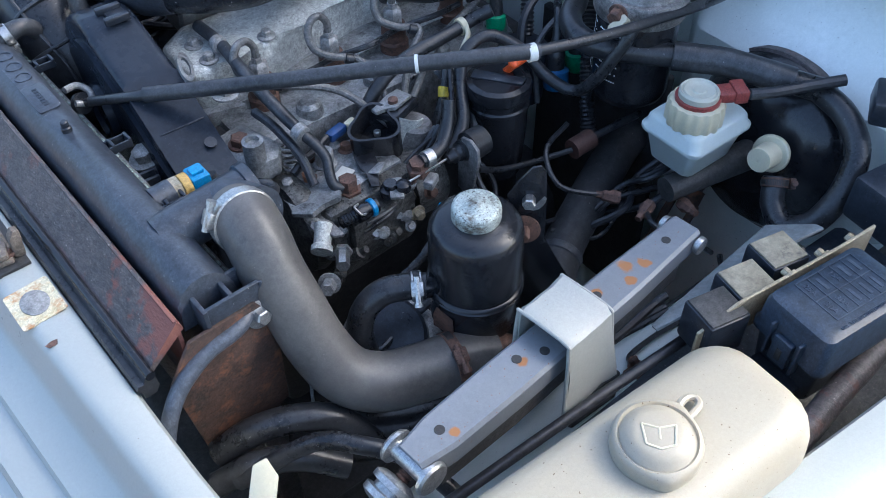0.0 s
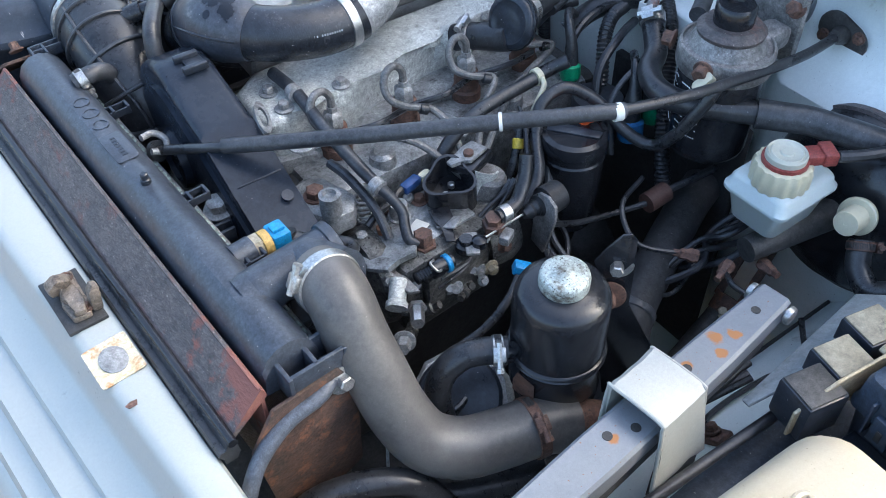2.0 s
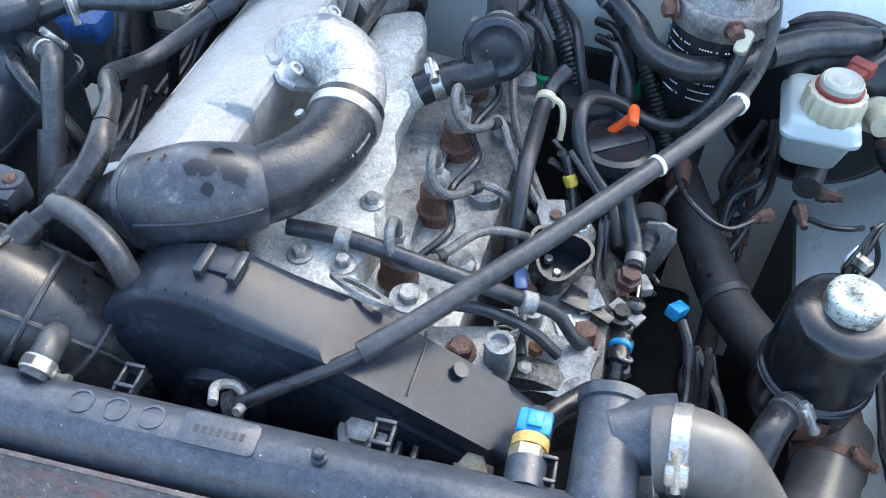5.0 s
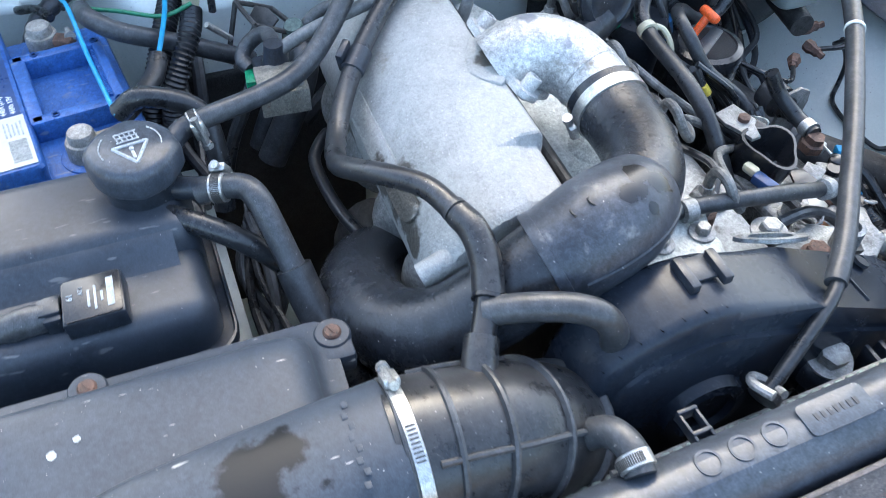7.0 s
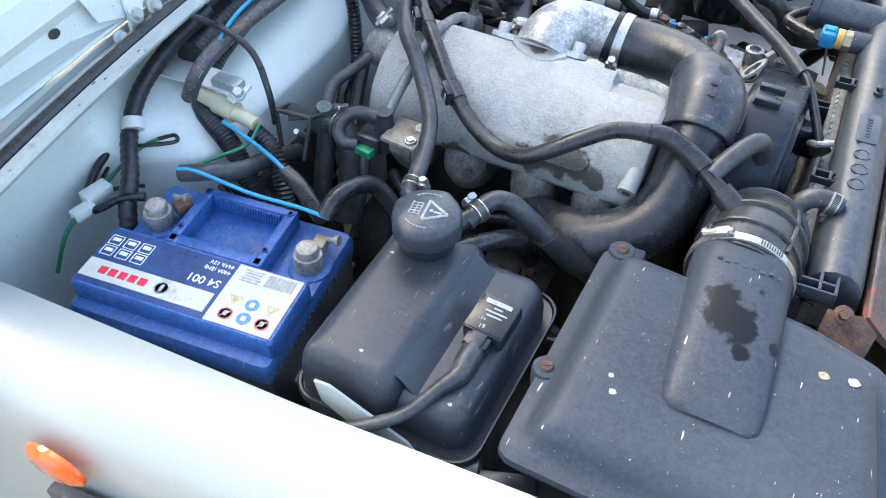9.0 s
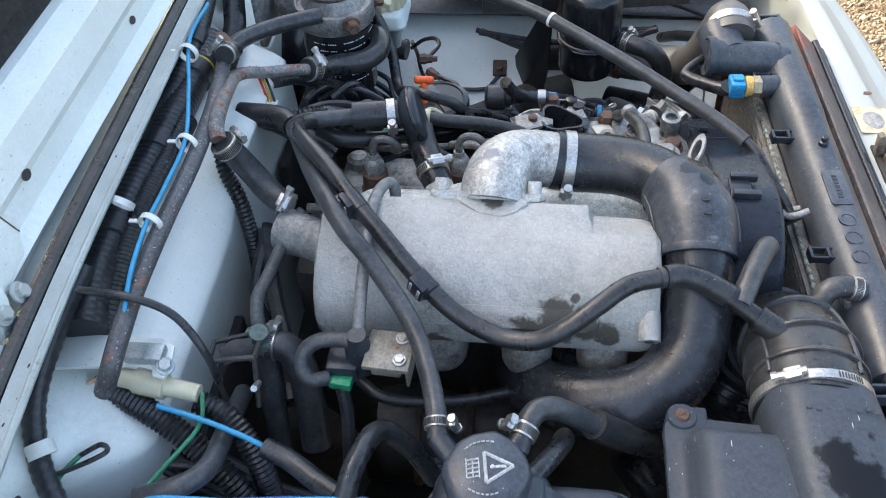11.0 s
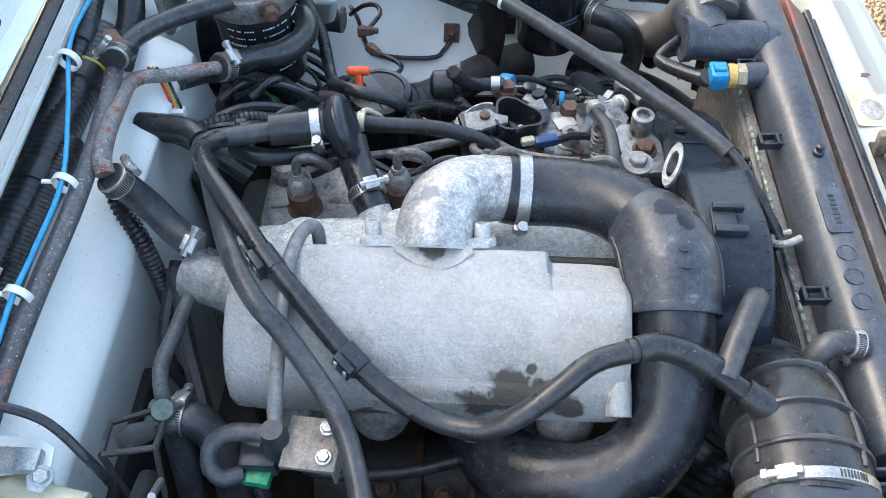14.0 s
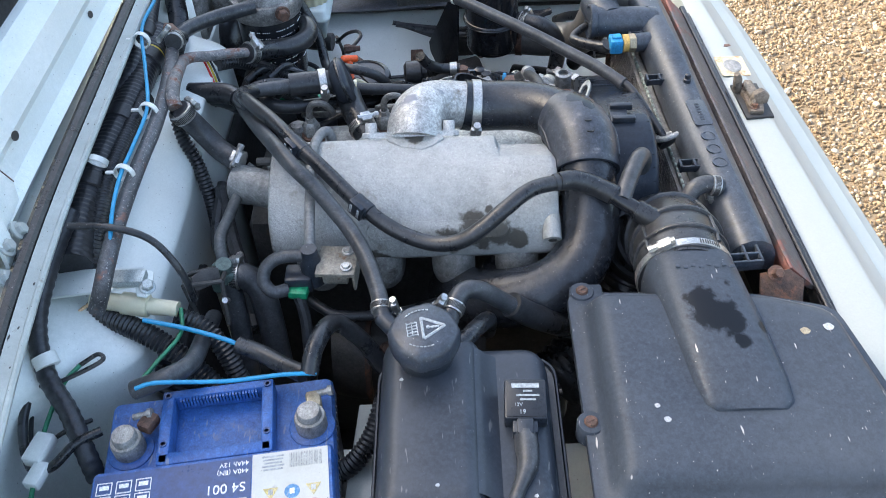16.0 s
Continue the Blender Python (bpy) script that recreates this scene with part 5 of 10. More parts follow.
for ang in (-78, 84):
    bm = bmesh.new()
    pts = []
    for k in range(3, len(dl) - 2, 4):
        d = (dl[k + 1] - dl[k - 1]).normalized()
        up = (Vector((0, 0, 1)) - d * d.z).normalized()
        side = d.cross(up)
        f = k / (len(dl) - 1)
        r = 0.0300 + 0.0085 * math.sin(min(1.0, f * 1.5) * math.pi / 2) - 0.0034 * max(0.0, f - 0.6) / 0.4
        pts.append(dl[k] + r * (math.cos(radians(ang)) * up + math.sin(radians(ang)) * side))
    tube(bm, pts, 0.0016, 8, 4)
    part("moulding_seam", bm, plastic, duct_body)
bm = bmesh.new()
for x, y, rz in ((0.183, -0.012, 20), (0.184, -0.024, -30)):
    m = Matrix.Translation((x, y, 1.0372 + 0.42 * (y + 0.018))) @ Matrix.Rotation(radians(-22), 4, 'X') @ Matrix.Rotation(radians(rz), 4, 'Z')
    lathe(bm, [(0.0042, 0.0), (0.0042, 0.0010), (0.0032, 0.0010), (0.0032, 0.0)], m, 20)
    box(bm, (0.010, 0.0011, 0.0010), m, 0.0003)
part("moulded_mark", bm, print_black, duct_body)
lhose = thing("intercooler_hose", (0.19, -0.05, 0.98), "black woven rubber hose bending under the plenum", "hose")
bm = bmesh.new()
tube(bm, [(0.182, -0.030, 0.994), (0.1835, -0.052, 0.981), (0.1835, -0.078, 0.962), (0.177, -0.105, 0.942), (0.157, -0.130, 0.925), (0.125, -0.143, 0.913), (0.088, -0.139, 0.902), (0.057, -0.117, 0.884), (0.040, -0.080, 0.852), (0.032, -0.045, 0.815)], [0.0312, 0.0308, 0.0305, 0.0308, 0.0315, 0.0320, 0.0320, 0.0315, 0.031, 0.031], 32)
part("hose_body", bm, woven_rubber, lhose, sharp=60)
bm = bmesh.new()
for k in range(26):
    if k % 9 in (3, 7):
        continue
    f = k / 25
    box(bm, (0.0012, 0.0003, 0.0020), Matrix.Translation((0.128 + 0.040 * f, -0.1695 + 0.020 * f, 0.8975 + 0.009 * f)) @ Matrix.Rotation(radians(27), 4, 'Z') @ Matrix.Rotation(radians(-20), 4, 'X'), 0)
part("printing", bm, print_grey, lhose, "faded printed marking")["kind"] = "stuff"

# ---------------------------------------------------------------- air cleaner
airbox = thing("air_cleaner", (0.28, -0.30, 0.75), "dusty black plastic air cleaner box with splashed lid", "air cleaner")


def box_outline(g):
    """The lid's outline, grown by g."""
    pts = [(0.165 - g, -0.196 + g), (0.33, -0.205 + g), (0.392 + g * 0.7, -0.226 + g), (0.412 + g, -0.34), (0.414 + g, -0.412 - g), (0.165 - g, -0.408 - g)]
    out, n = [], len(pts)
    for k in range(n):
        p, a, b = Vector(pts[k]), Vector(pts[k - 1]), Vector(pts[(k + 1) % n])
        r = 0.016
        p0, p2 = p + (a - p).normalized() * r, p + (b - p).normalized() * r
        for i in range(5):
            t = i / 4
            out.append(tuple((1 - t) ** 2 * p0 + 2 * t * (1 - t) * p + t * t * p2))
    return out


bm = bmesh.new()
loft(bm, [[(x, y, z) for x, y in box_outline(g)] for g, z in ((-0.012, 0.76), (0.002, 0.90), (0.004, 0.945))])
part("lower_case", bm, plastic, airbox)
bm = bmesh.new()
loft(bm, [[(x, y, z) for x, y in box_outline(g)] for g, z in ((0.017, 0.944), (0.018, 0.948), (0.017, 0.953), (0.006, 0.954), (0.001, 0.958), (-0.002, 0.968), (-0.006, 0.976), (-0.012, 0.9805), (-0.02, 0.982), (-0.04, 0.983))])
lid = part("lid", bm, lid_plastic, airbox, "dusty splashed lid", sharp=50)
bm = bmesh.new()
rings = []
for y, w, h, zc in ((-0.345, 0.030, 0.004, 0.982), (-0.338, 0.037, 0.008, 0.982), (-0.315, 0.040, 0.014, 0.981), (-0.26, 0.041, 0.020, 0.980), (-0.215, 0.0425, 0.030, 0.972), (-0.195, 0.044, 0.042, 0.962), (-0.172, 0.0445, 0.0445, 0.959)):
    xc = 0.285 + (y + 0.17) * -0.10
    ring = []
    for k in range(24):
        a = 2 * math.pi * k / 24
        c, s = math.cos(a), math.sin(a)
        e = 0.7
        ring.append((xc - 0.018 + w * math.copysign(abs(c) ** e, c), y, zc + h * math.copysign(abs(s) ** e, s) - (0.003 if s < 0 else 0)))
    rings.append(ring)
loft(bm, rings)
part("outlet", bm, lid_plastic, lid, sharp=60)
for x, y, r, mt_ in ((0.352, -0.262, 0.0040, gold_zinc), (0.374, -0.258, 0.0042, print_grey), (0.206, -0.338, 0.0022, print_grey), (0.212, -0.352, 0.0028, print_grey)):
    bm = bmesh.new()
    prism(bm, [(r * 1.3, 0), (0.6 * r, 0.9 * r), (0.0, r), (-r, 0.5 * r), (-0.9 * r, -0.3 * r), (-0.4 * r, -r), (0.7 * r, -0.8 * r)], 0.0005, Matrix.Translation((x, y, 0.9832)))
    part("bird_splash", bm, mt_, lid, "pale splash")
bm = bmesh.new()
for k in range(8):
    box(bm, (0.0045, 0.0035, 0.0008), Matrix.Translation((0.248 + 0.0072 * k, -0.195 - 0.002 * (k % 2), 1.0035 - 0.00006 * (k - 3) ** 2)), 0.0003)
for k in range(4):
    box(bm, (0.0035, 0.003, 0.0008), Matrix.Translation((0.262 + 0.006 * k, -0.204, 1.002)), 0.0003)
part("embossed_mark", bm, lid_plastic, lid)["kind"] = "stuff"
for x, y in ((0.163, -0.180), (0.153, -0.334)):
    bm = bmesh.new()
    lathe(bm, [(0.0125, 0.935), (0.0125, 0.9535), (0.0112, 0.9555), (0, 0.9558)], Matrix.Translation((x, y, 0)), 24)
    box(bm, (0.022, 0.022, 0.018), Matrix.Translation((x + 0.010, y, 0.945)), 0.003)
    lug = part("screw_lug", bm, lid_plastic, airbox)
    bm = bmesh.new()
    lathe(bm, [(0.0062, 0.952), (0.0062, 0.9565), (0.005, 0.958), (0, 0.958)], Matrix.Translation((x, y, 0)), 18)
    box(bm, (0.007, 0.0014, 0.001), Matrix.Translation((x, y, 0.9582)) @ Matrix.Rotation(0.4, 4, 'Z'), 0)
    part("screw", bm, rusty, lug, "rusty cross-head screw")
bm = bmesh.new()
lathe(bm, [(0.012, 0.93), (0.012, 0.948), (0.009, 0.95), (0, 0.95)], Matrix.Translation((0.272, -0.432, 0)), 20)
lathe(bm, [(0.006, 0.95), (0.006, 0.953), (0, 0.953)], Matrix.Translation((0.272, -0.432, 0)), 16)
part("screw_lug", bm, zinc, airbox)
bm = bmesh.new()
box(bm, (0.06, 0.02, 0.03), Matrix.Translation((0.155, -0.425, 0.90)) @ Matrix.Rotation(radians(20), 4, 'Z'), 0.004)
lathe(bm, [(0.016, -0.012), (0.018, -0.010), (0.018, 0.010), (0.016, 0.012)], axis_matrix((0.125, -0.425, 0.90), (1, 0.3, 0)), 20)
part("mount_arm", bm, plastic, airbox)

boot = thing("air_boot", (0.265, -0.15, 0.96), "black ribbed rubber air boot with wide steel clamp", "hose")
boot_line = [(0.266, -0.175, 0.959), (0.267, -0.158, 0.959), (0.268, -0.135, 0.957), (0.268, -0.105, 0.948), (0.264, -0.075, 0.928), (0.258, -0.055, 0.895), (0.254, -0.045, 0.85)]
bm = bmesh.new()
tube(bm, boot_line, [0.0465, 0.0465, 0.0455, 0.046, 0.045, 0.044, 0.043], 32, 8)
part("boot_body", bm, rubber, boot, sharp=60)
bl = smooth_line(boot_line, 8)
for k, g in ((3, 0.0015), (13, 0.002), (20, 0.0025), (27, 0.0025), (34, 0.0025), (41, 0.0025)):
    bm = bmesh.new()
    d = (bl[k + 1] - bl[k - 1])
    lathe(bm, [(0.043, -0.003), (0.0462 + g, -0.0018), (0.0468 + g, 0), (0.0462 + g, 0.0018), (0.043, 0.003)], axis_matrix(bl[k], d), 40)
    part("rib", bm, rubber_grey, boot)
for ang in (35, 130):
    bm = bmesh.new()
    pts = []
    for k in range(9, 44, 3):
        d = (bl[k + 1] - bl[k - 1]).normalized()
        up = Vector((0, 0, 1)) - d * d.z
        up.normalize()
        side = d.cross(up)
        pts.append(bl[k] + 0.0462 * (math.cos(radians(ang - 90)) * up + math.sin(radians(ang - 90)) * side))
    tube(bm, pts, 0.0022, 8, 4)
    part("rib", bm, rubber_grey, boot)
bm = bmesh.new()
tube(bm, [(0.258, -0.058, 0.90), (0.250, -0.05, 0.86), (0.235, -0.065, 0.81), (0.20, -0.10, 0.77), (0.15, -0.14, 0.75)], 0.040, 28, 8, (0.013, 0.004))
part("corrugated_leg", bm, rubber, boot, "corrugated lower leg", sharp=60)
clamp(boot, (0.2665, -0.166, 0.959), (0, 1, 0), 0.0475, 0.009, 60, label="wide worn steel hose clamp")

# ---------------------------------------------------------------- header tank
htank = thing("expansion_tank", (0.045, -0.34, 0.74), "black plastic coolant tank with round pressure cap", "tank")


def ring_at(w, h, cx, cy, z, r=0.016):
    return [(x, y, z) for x, y in rounded(w, h, r, 5, cx, cy)]


bm = bmesh.new()
loft(bm, [ring_at(0.090 + g, 0.180 + g, 0.014, -0.336, z, max(0.006, 0.014 + g / 2)) for g, z in ((0.0, 0.75), (0.006, 0.92), (0.005, 0.946), (0.002, 0.957), (-0.004, 0.9665), (-0.012, 0.9735), (-0.021, 0.9770), (-0.034, 0.9785))])
tbody = part("tank_body", bm, tank_plastic, htank, sharp=50)
bm = bmesh.new()
loft(bm, [ring_at(0.084 + g, 0.172 + g, 0.077, -0.333, z, max(0.006, 0.020 + g / 2)) for g, z in ((0.0, 0.75), (0.006, 0.915), (0.005, 0.936), (0.001, 0.9455), (-0.006, 0.9525), (-0.015, 0.9562), (-0.028, 0.9575))])
part("side_chamber", bm, tank_plastic, htank, sharp=50)
bm = bmesh.new()
loft(bm, [[(x0, -0.336 + w, z) for w in (-0.074, -0.03, 0.03, 0.074)] for x0, z in ((0.045, 0.940), (0.050, 0.9745), (0.055, 0.9728), (0.060, 0.9685), (0.066, 0.962), (0.073, 0.9575), (0.080, 0.9535), (0.080, 0.940))], close=False)
part("shoulder", bm, tank_plastic, htank, sharp=60)
bm = bmesh.new()
loft(bm, [ring_at(0.172 + g, 0.200 + g, 0.046, -0.335, z, 0.024) for g, z in ((-0.010, 0.914), (0.0, 0.915), (0.001, 0.921), (-0.001, 0.9235), (-0.004, 0.9235), (-0.006, 0.920), (-0.018, 0.919))])
part("seam_flange", bm, plastic, htank)
for x, y in ((0.020, -0.405), (-0.012, -0.300), (0.100, -0.405)):
    bm = bmesh.new()
    prism(bm, [(0.002, 0), (0.0008, 0.0018), (-0.0012, 0.0012), (-0.002, -0.0006), (0.0006, -0.0016)], 0.0004, Matrix.Translation((x, y, 0.9786 if x < 0.06 else 0.9576)))
    part("pale_fleck", bm, print_grey, tbody)
bm = bmesh.new()
lathe(bm, [(0.025, 0.965), (0.025, 0.985), (0.027, 0.990), (0.027, 0.996)], Matrix.Translation((0.0095, -0.274, 0)), 32)
part("filler_neck", bm, plastic, htank)
bm = bmesh.new()
lathe(bm, [(0.029, 0.994), (0.031, 0.997), (0.031, 1.010), (0.0295, 1.015), (0.026, 1.0175), (0.0, 1.0175)], Matrix.Translation((0.0095, -0.274, 0)), 48,
      lambda a, r, h: r * (1 + 0.075 * (max(0.0, math.cos(a - 1.44)) ** 60 + max(0.0, math.cos(a + 1.70)) ** 60 + 0.6 * max(0.0, math.cos(a)) ** 60 + 0.6 * max(0.0, -math.cos(a)) ** 60)))
cap = part("pressure_cap", bm, plastic_dusty, htank, "black cap with raised warning signs", sharp=45)
bm = bmesh.new()
cm = Matrix.Translation((0.0095, -0.274, 1.0175)) @ Matrix.Rotation(radians(8), 4, 'Z')
tri3 = [Vector((-0.001, 0.012, 0)), Vector((-0.001, -0.012, 0)), Vector((0.019, 0.0, 0))]
for a, b in zip(tri3, tri3[1:] + tri3[:1]):
    tube(bm, [cm @ a, cm @ b], 0.0014, 6, 1)
lathe(bm, [(0.0016, 0), (0.0016, 0.0015), (0, 0.0015)], cm @ Matrix.Translation((0.004, 0, 0)), 12)
box(bm, (0.008, 0.0022, 0.0016), cm @ Matrix.Translation((0.010, 0, 0)), 0.0004)
for k in range(5):
    box(bm, (0.009, 0.0009, 0.0014), cm @ Matrix.Translation((-0.010, -0.007 + 0.0034 * k, 0)) @ Matrix.Rotation(radians(8), 4, 'Z'), 0)
for sx in (-0.0145, -0.010, -0.0055):
    box(bm, (0.0009, 0.0155, 0.0014), cm @ Matrix.Translation((sx, 0, 0)), 0)
for k in range(7):
    a = radians(-75 - 9 * k)
    box(bm, (0.0024, 0.0009, 0.0014), cm @ Matrix.Translation((0.021 * math.cos(a), 0.021 * math.sin(a), 0)) @ Matrix.Rotation(a + 1.57, 4, 'Z'), 0)
    box(bm, (0.0024, 0.0009, 0.0014), cm @ Matrix.Translation((0.021 * math.cos(-a), 0.021 * math.sin(-a), 0)) @ Matrix.Rotation(-a + 1.57, 4, 'Z'), 0)
part("raised_sign", bm, print_grey, cap, "worn grey raised signs")
for at, end in (((-0.008, -0.262, 0.984), (-0.031, -0.236, 0.990)), ((0.020, -0.252, 0.980), (0.034, -0.226, 0.984))):
    bm = bmesh.new()
    tube(bm, [at, end], 0.0085, 16, 2)
    part("spout", bm, plastic, htank)

# level relay clipped to the tank
relay = thing("level_relay", (0.10, -0.32, 0.945), "small black relay with printed face and plug", "relay")
rm = Matrix.Translation((0.0965, -0.3195, 0.9660)) @ Matrix.Rotation(radians(-2), 4, 'Z') @ Matrix.Rotation(radians(4), 4, 'X')
bm = bmesh.new()
box(bm, (0.037, 0.040, 0.016), rm, 0.002)
relay_body = part("relay_body", bm, plastic, relay)
bm = bmesh.new()
prism(bm, rounded(0.035, 0.037, 0.002), 0.0012, rm @ Matrix.Translation((0, 0, 0.0078)), 0.0004)
face = part("face", bm, gloss_black, relay_body)
bm = bmesh.new()
box(bm, (0.024, 0.0045, 0.0004), rm @ Matrix.Translation((0.0, 0.012, 0.0093)), 0)
for k, w in enumerate((0.008, 0.020, 0.014)):
    box(bm, (w, 0.0016, 0.0004), rm @ Matrix.Translation((0.002, 0.0065 - 0.0042 * k, 0.0093)), 0)
part("printing", bm, print_grey, face)["kind"] = "stuff"
words("12V", 0.0045, rm @ Matrix.Translation((-0.010, -0.0085, 0.0092)), print_grey, face)
words("19", 0.006, rm @ Matrix.Translation((-0.006, -0.016, 0.0092)), print_grey, face)
bm = bmesh.new()
box(bm, (0.022, 0.012, 0.013), rm @ Matrix.Translation((-0.001, -0.0265, 0.0)), 0.0015)
box(bm, (0.014, 0.014, 0.005), rm @ Matrix.Translation((-0.001, -0.0275, 0.007)), 0.001)
part("plug", bm, plastic, relay)
bm = bmesh.new()
tube(bm, [rm @ Vector((-0.001, -0.031, 0.0)), rm @ Vector((0.0, -0.045, 0.001)), rm @ Vector((0.0, -0.06, 0.0)), (0.086, -0.400, 0.962), (0.072, -0.428, 0.956), (0.048, -0.445, 0.946), (0.02, -0.452, 0.93)], [0.010, 0.0105, 0.009, 0.006, 0.0055, 0.006, 0.005], 14)
part("boot", bm, rubber_grey, relay, "dusty rubber boot and cable")
bm = bmesh.new()
prism(bm, [(-0.005, 0.06), (0.01, 0.062), (0.08, 0.03), (0.115, -0.02), (0.12, -0.05), (0.108, -0.05), (0.06, 0.0), (0.0, 0.035)], 0.003, Matrix.Translation((0.0, -0.437, 0.905)) @ Matrix.Rotation(radians(90), 4, 'X'), 0.001)
solid("tank_bracket", bm, white_paint, "chipped white metal bracket behind the tank", "bracket")

# ---------------------------------------------------------------- battery
BM = Matrix.Translation((-0.176, -0.356, 0)) @ Matrix.Rotation(radians(7), 4, 'Z')
battery = thing("battery", (-0.176, -0.356, 0.743), "dusty blue car battery with white and navy label", "battery")
bm = bmesh.new()
loft(bm, [[BM @ Vector((x, y, z)) for x, y in rounded(0.203 + g, 0.171 + g, 0.006)] for g, z in ((-0.006, 0.746), (0.0, 0.86), (0.002, 0.915))])
part("case", bm, battery_grey, battery, "dark grey case")
bm = bmesh.new()
loft(bm, [[BM @ Vector((x, y, z)) for x, y in rounded(0.207 + g, 0.175 + g, 0.006)] for g, z in ((0.0, 0.905), (0.001, 0.908), (0.001, 0.924), (-0.003, 0.928), (-0.02, 0.929))])
blid = part("battery_lid", bm, battery_blue, battery, "dusty blue lid")
bm = bmesh.new()
loft(bm, [[BM @ Vector((x, y, z)) for x, y in rounded(0.207 + g, 0.076 + g, 0.005, 5, 0.0, -0.037)] for g, z in ((0.0, 0.926), (0.0, 0.946), (-0.004, 0.949), (-0.02, 0.9495))])
part("raised_block", bm, battery_blue, blid)
for x, y, w, h in ((-0.0455, 0.040, 0.011, 0.078), (0.0455, 0.040, 0.011, 0.078), (0.0, 0.0745, 0.10, 0.009), (0.0, 0.006, 0.10, 0.012)):
    bm = bmesh.new()
    box(bm, (w, h, 0.021), BM @ Matrix.Translation((x, y, 0.9385)), 0.002)
    part("handle_wall", bm, battery_blue, blid)
bm = bmesh.new()
for k in range(24):
    box(bm, (0.0018, 0.0035, 0.010), BM @ Matrix.Translation((-0.0345 + 0.003 * k, 0.0685, 0.942)), 0)
part("grip_ribs", bm, battery_blue, blid)["kind"] = "stuff"
for x, y in ((-0.0455, 0.073), (0.0455, 0.073), (-0.0455, 0.021), (0.0455, 0.021)):
    bm = bmesh.new()
    lathe(bm, [(0.0034, 0), (0.0034, 0.0012), (0.002, 0.0012), (0.002, -0.001), (0, -0.001)], BM @ Matrix.Translation((x, y, 0.949)), 14)
    part("plug_hole", bm, label_navy, blid)
bm = bmesh.new()
for k in range(22):
    box(bm, (0.002, 0.0025, 0.008), BM @ Matrix.Translation((0.1042, -0.08 + 0.0075 * k, 0.911)), 0)
part("rim_teeth", bm, battery_grey, blid)["kind"] = "stuff"
for x, nm in ((-0.0805, "copper"), (0.0835, "lead")):
    bm = bmesh.new()
    lathe(bm, [(0.021, 0.928), (0.021, 0.930), (0.019, 0.931)], BM @ Matrix.Translation((x, 0.033, 0)), 30)
    part("terminal_seat", bm, battery_blue, blid)
    bm = bmesh.new()
    lathe(bm, [(0.0145, 0.930), (0.0145, 0.944), (0.0135, 0.947), (0.0112, 0.9475), (0.0108, 0.954), (0.0098, 0.9555), (0, 0.9555)], BM @ Matrix.Translation((x, 0.033, 0)), 28)
    t = part("terminal", bm, lead, battery, "grey lead clamp on its post")
    bm = bmesh.new()
    box(bm, (0.014, 0.018, 0.012), BM @ Matrix.Translation((x + (0.018 if x < 0 else 0.004), 0.050, 0.944)) @ Matrix.Rotation(radians(-30 if x < 0 else 5), 4, 'Z'), 0.003)
    part("clamp_jaw", bm, rusty if x < 0 else gold_zinc, t)
    bm = bmesh.new()
    lathe(bm, [(0.003, -0.008), (0.003, 0.006), (0.005, 0.006), (0.005, 0.010), (0, 0.010)], BM @ Matrix.Translation((x + 0.012, 0.056, 0.948)) @ Matrix.Rotation(radians(80), 4, 'Y'), 8)
    part("clamp_bolt", bm, pipe_grey, t)
# printed label, read from the engine side
LM = BM @ Matrix.Translation((0, -0.037, 0.9496)) @ Matrix.Rotation(math.pi, 4, 'Z')


def label_plate(x0, x1, y0, y1, material, name, parent, lift=0.0, label=""):
    bm = bmesh.new()
    box(bm, (x1 - x0, y1 - y0, 0.0005), LM @ Matrix.Translation(((x0 + x1) / 2, (y0 + y1) / 2, lift)), 0)
    return part(name, bm, material, parent, label)


navy = label_plate(-0.033, 0.100, -0.033, 0.034, label_navy, "label_field", blid, 0.0, "navy label")
band = label_plate(-0.030, 0.100, 0.006, 0.028, paper, "label_band", blid, 0.0007, "white label band")
panel = label_plate(-0.099, -0.034, -0.034, 0.034, paper, "label_panel", blid, 0.0003, "white warning label")
bm = bmesh.new()
for k in range(5):
    box(bm, (0.008, 0.0085, 0.0003), LM @ Matrix.Translation((0.038 + 0.0105 * k, 0.017, 0.0011)), 0)
part("red_mark", bm, print_red, band, "red lettering bars")
bm = bmesh.new()
lathe(bm, [(0.0075, 0), (0.0075, 0.0003), (0.006, 0.0003), (0.006, 0)], LM @ Matrix.Translation((0.018, 0.017, 0.001)), 24)
box(bm, (0.003, 0.008, 0.0003), LM @ Matrix.Translation((0.018, 0.017, 0.0012)), 0)
part("round_mark", bm, print_grey, band)
words("S4 001", 0.0125, LM @ Matrix.Translation((-0.029, -0.009, 0.0004)), print_white, navy)
words("440A (EN)", 0.0062, LM @ Matrix.Translation((-0.031, -0.022, 0.0004)), print_white, navy)
words("44Ah 12V", 0.0062, LM @ Matrix.Translation((-0.031, -0.0295, 0.0004)), print_white, navy)
for i in range(3):
    for j in range(2):
        bm = bmesh.new()
        for dx, dy, w, h in ((0, 0.0055, 0.013, 0.0008), (0, -0.0055, 0.013, 0.0008), (-0.0062, 0, 0.0008, 0.011), (0.0062, 0, 0.0008, 0.011), (0, -0.001, 0.008, 0.004)):
            box(bm, (w, h, 0.0003), LM @ Matrix.Translation((0.058 + 0.0165 * i + dx, -0.006 - 0.0135 * j + dy, 0.0006)), 0)
        part("pictogram", bm, print_white, navy)
bm = bmesh.new()
for k in range(20):
    box(bm, (0.0006 if k % 3 else 0.0012, 0.014, 0.0003), LM @ Matrix.Translation((-0.093 + 0.0014 * k, -0.024, 0.0008)), 0)
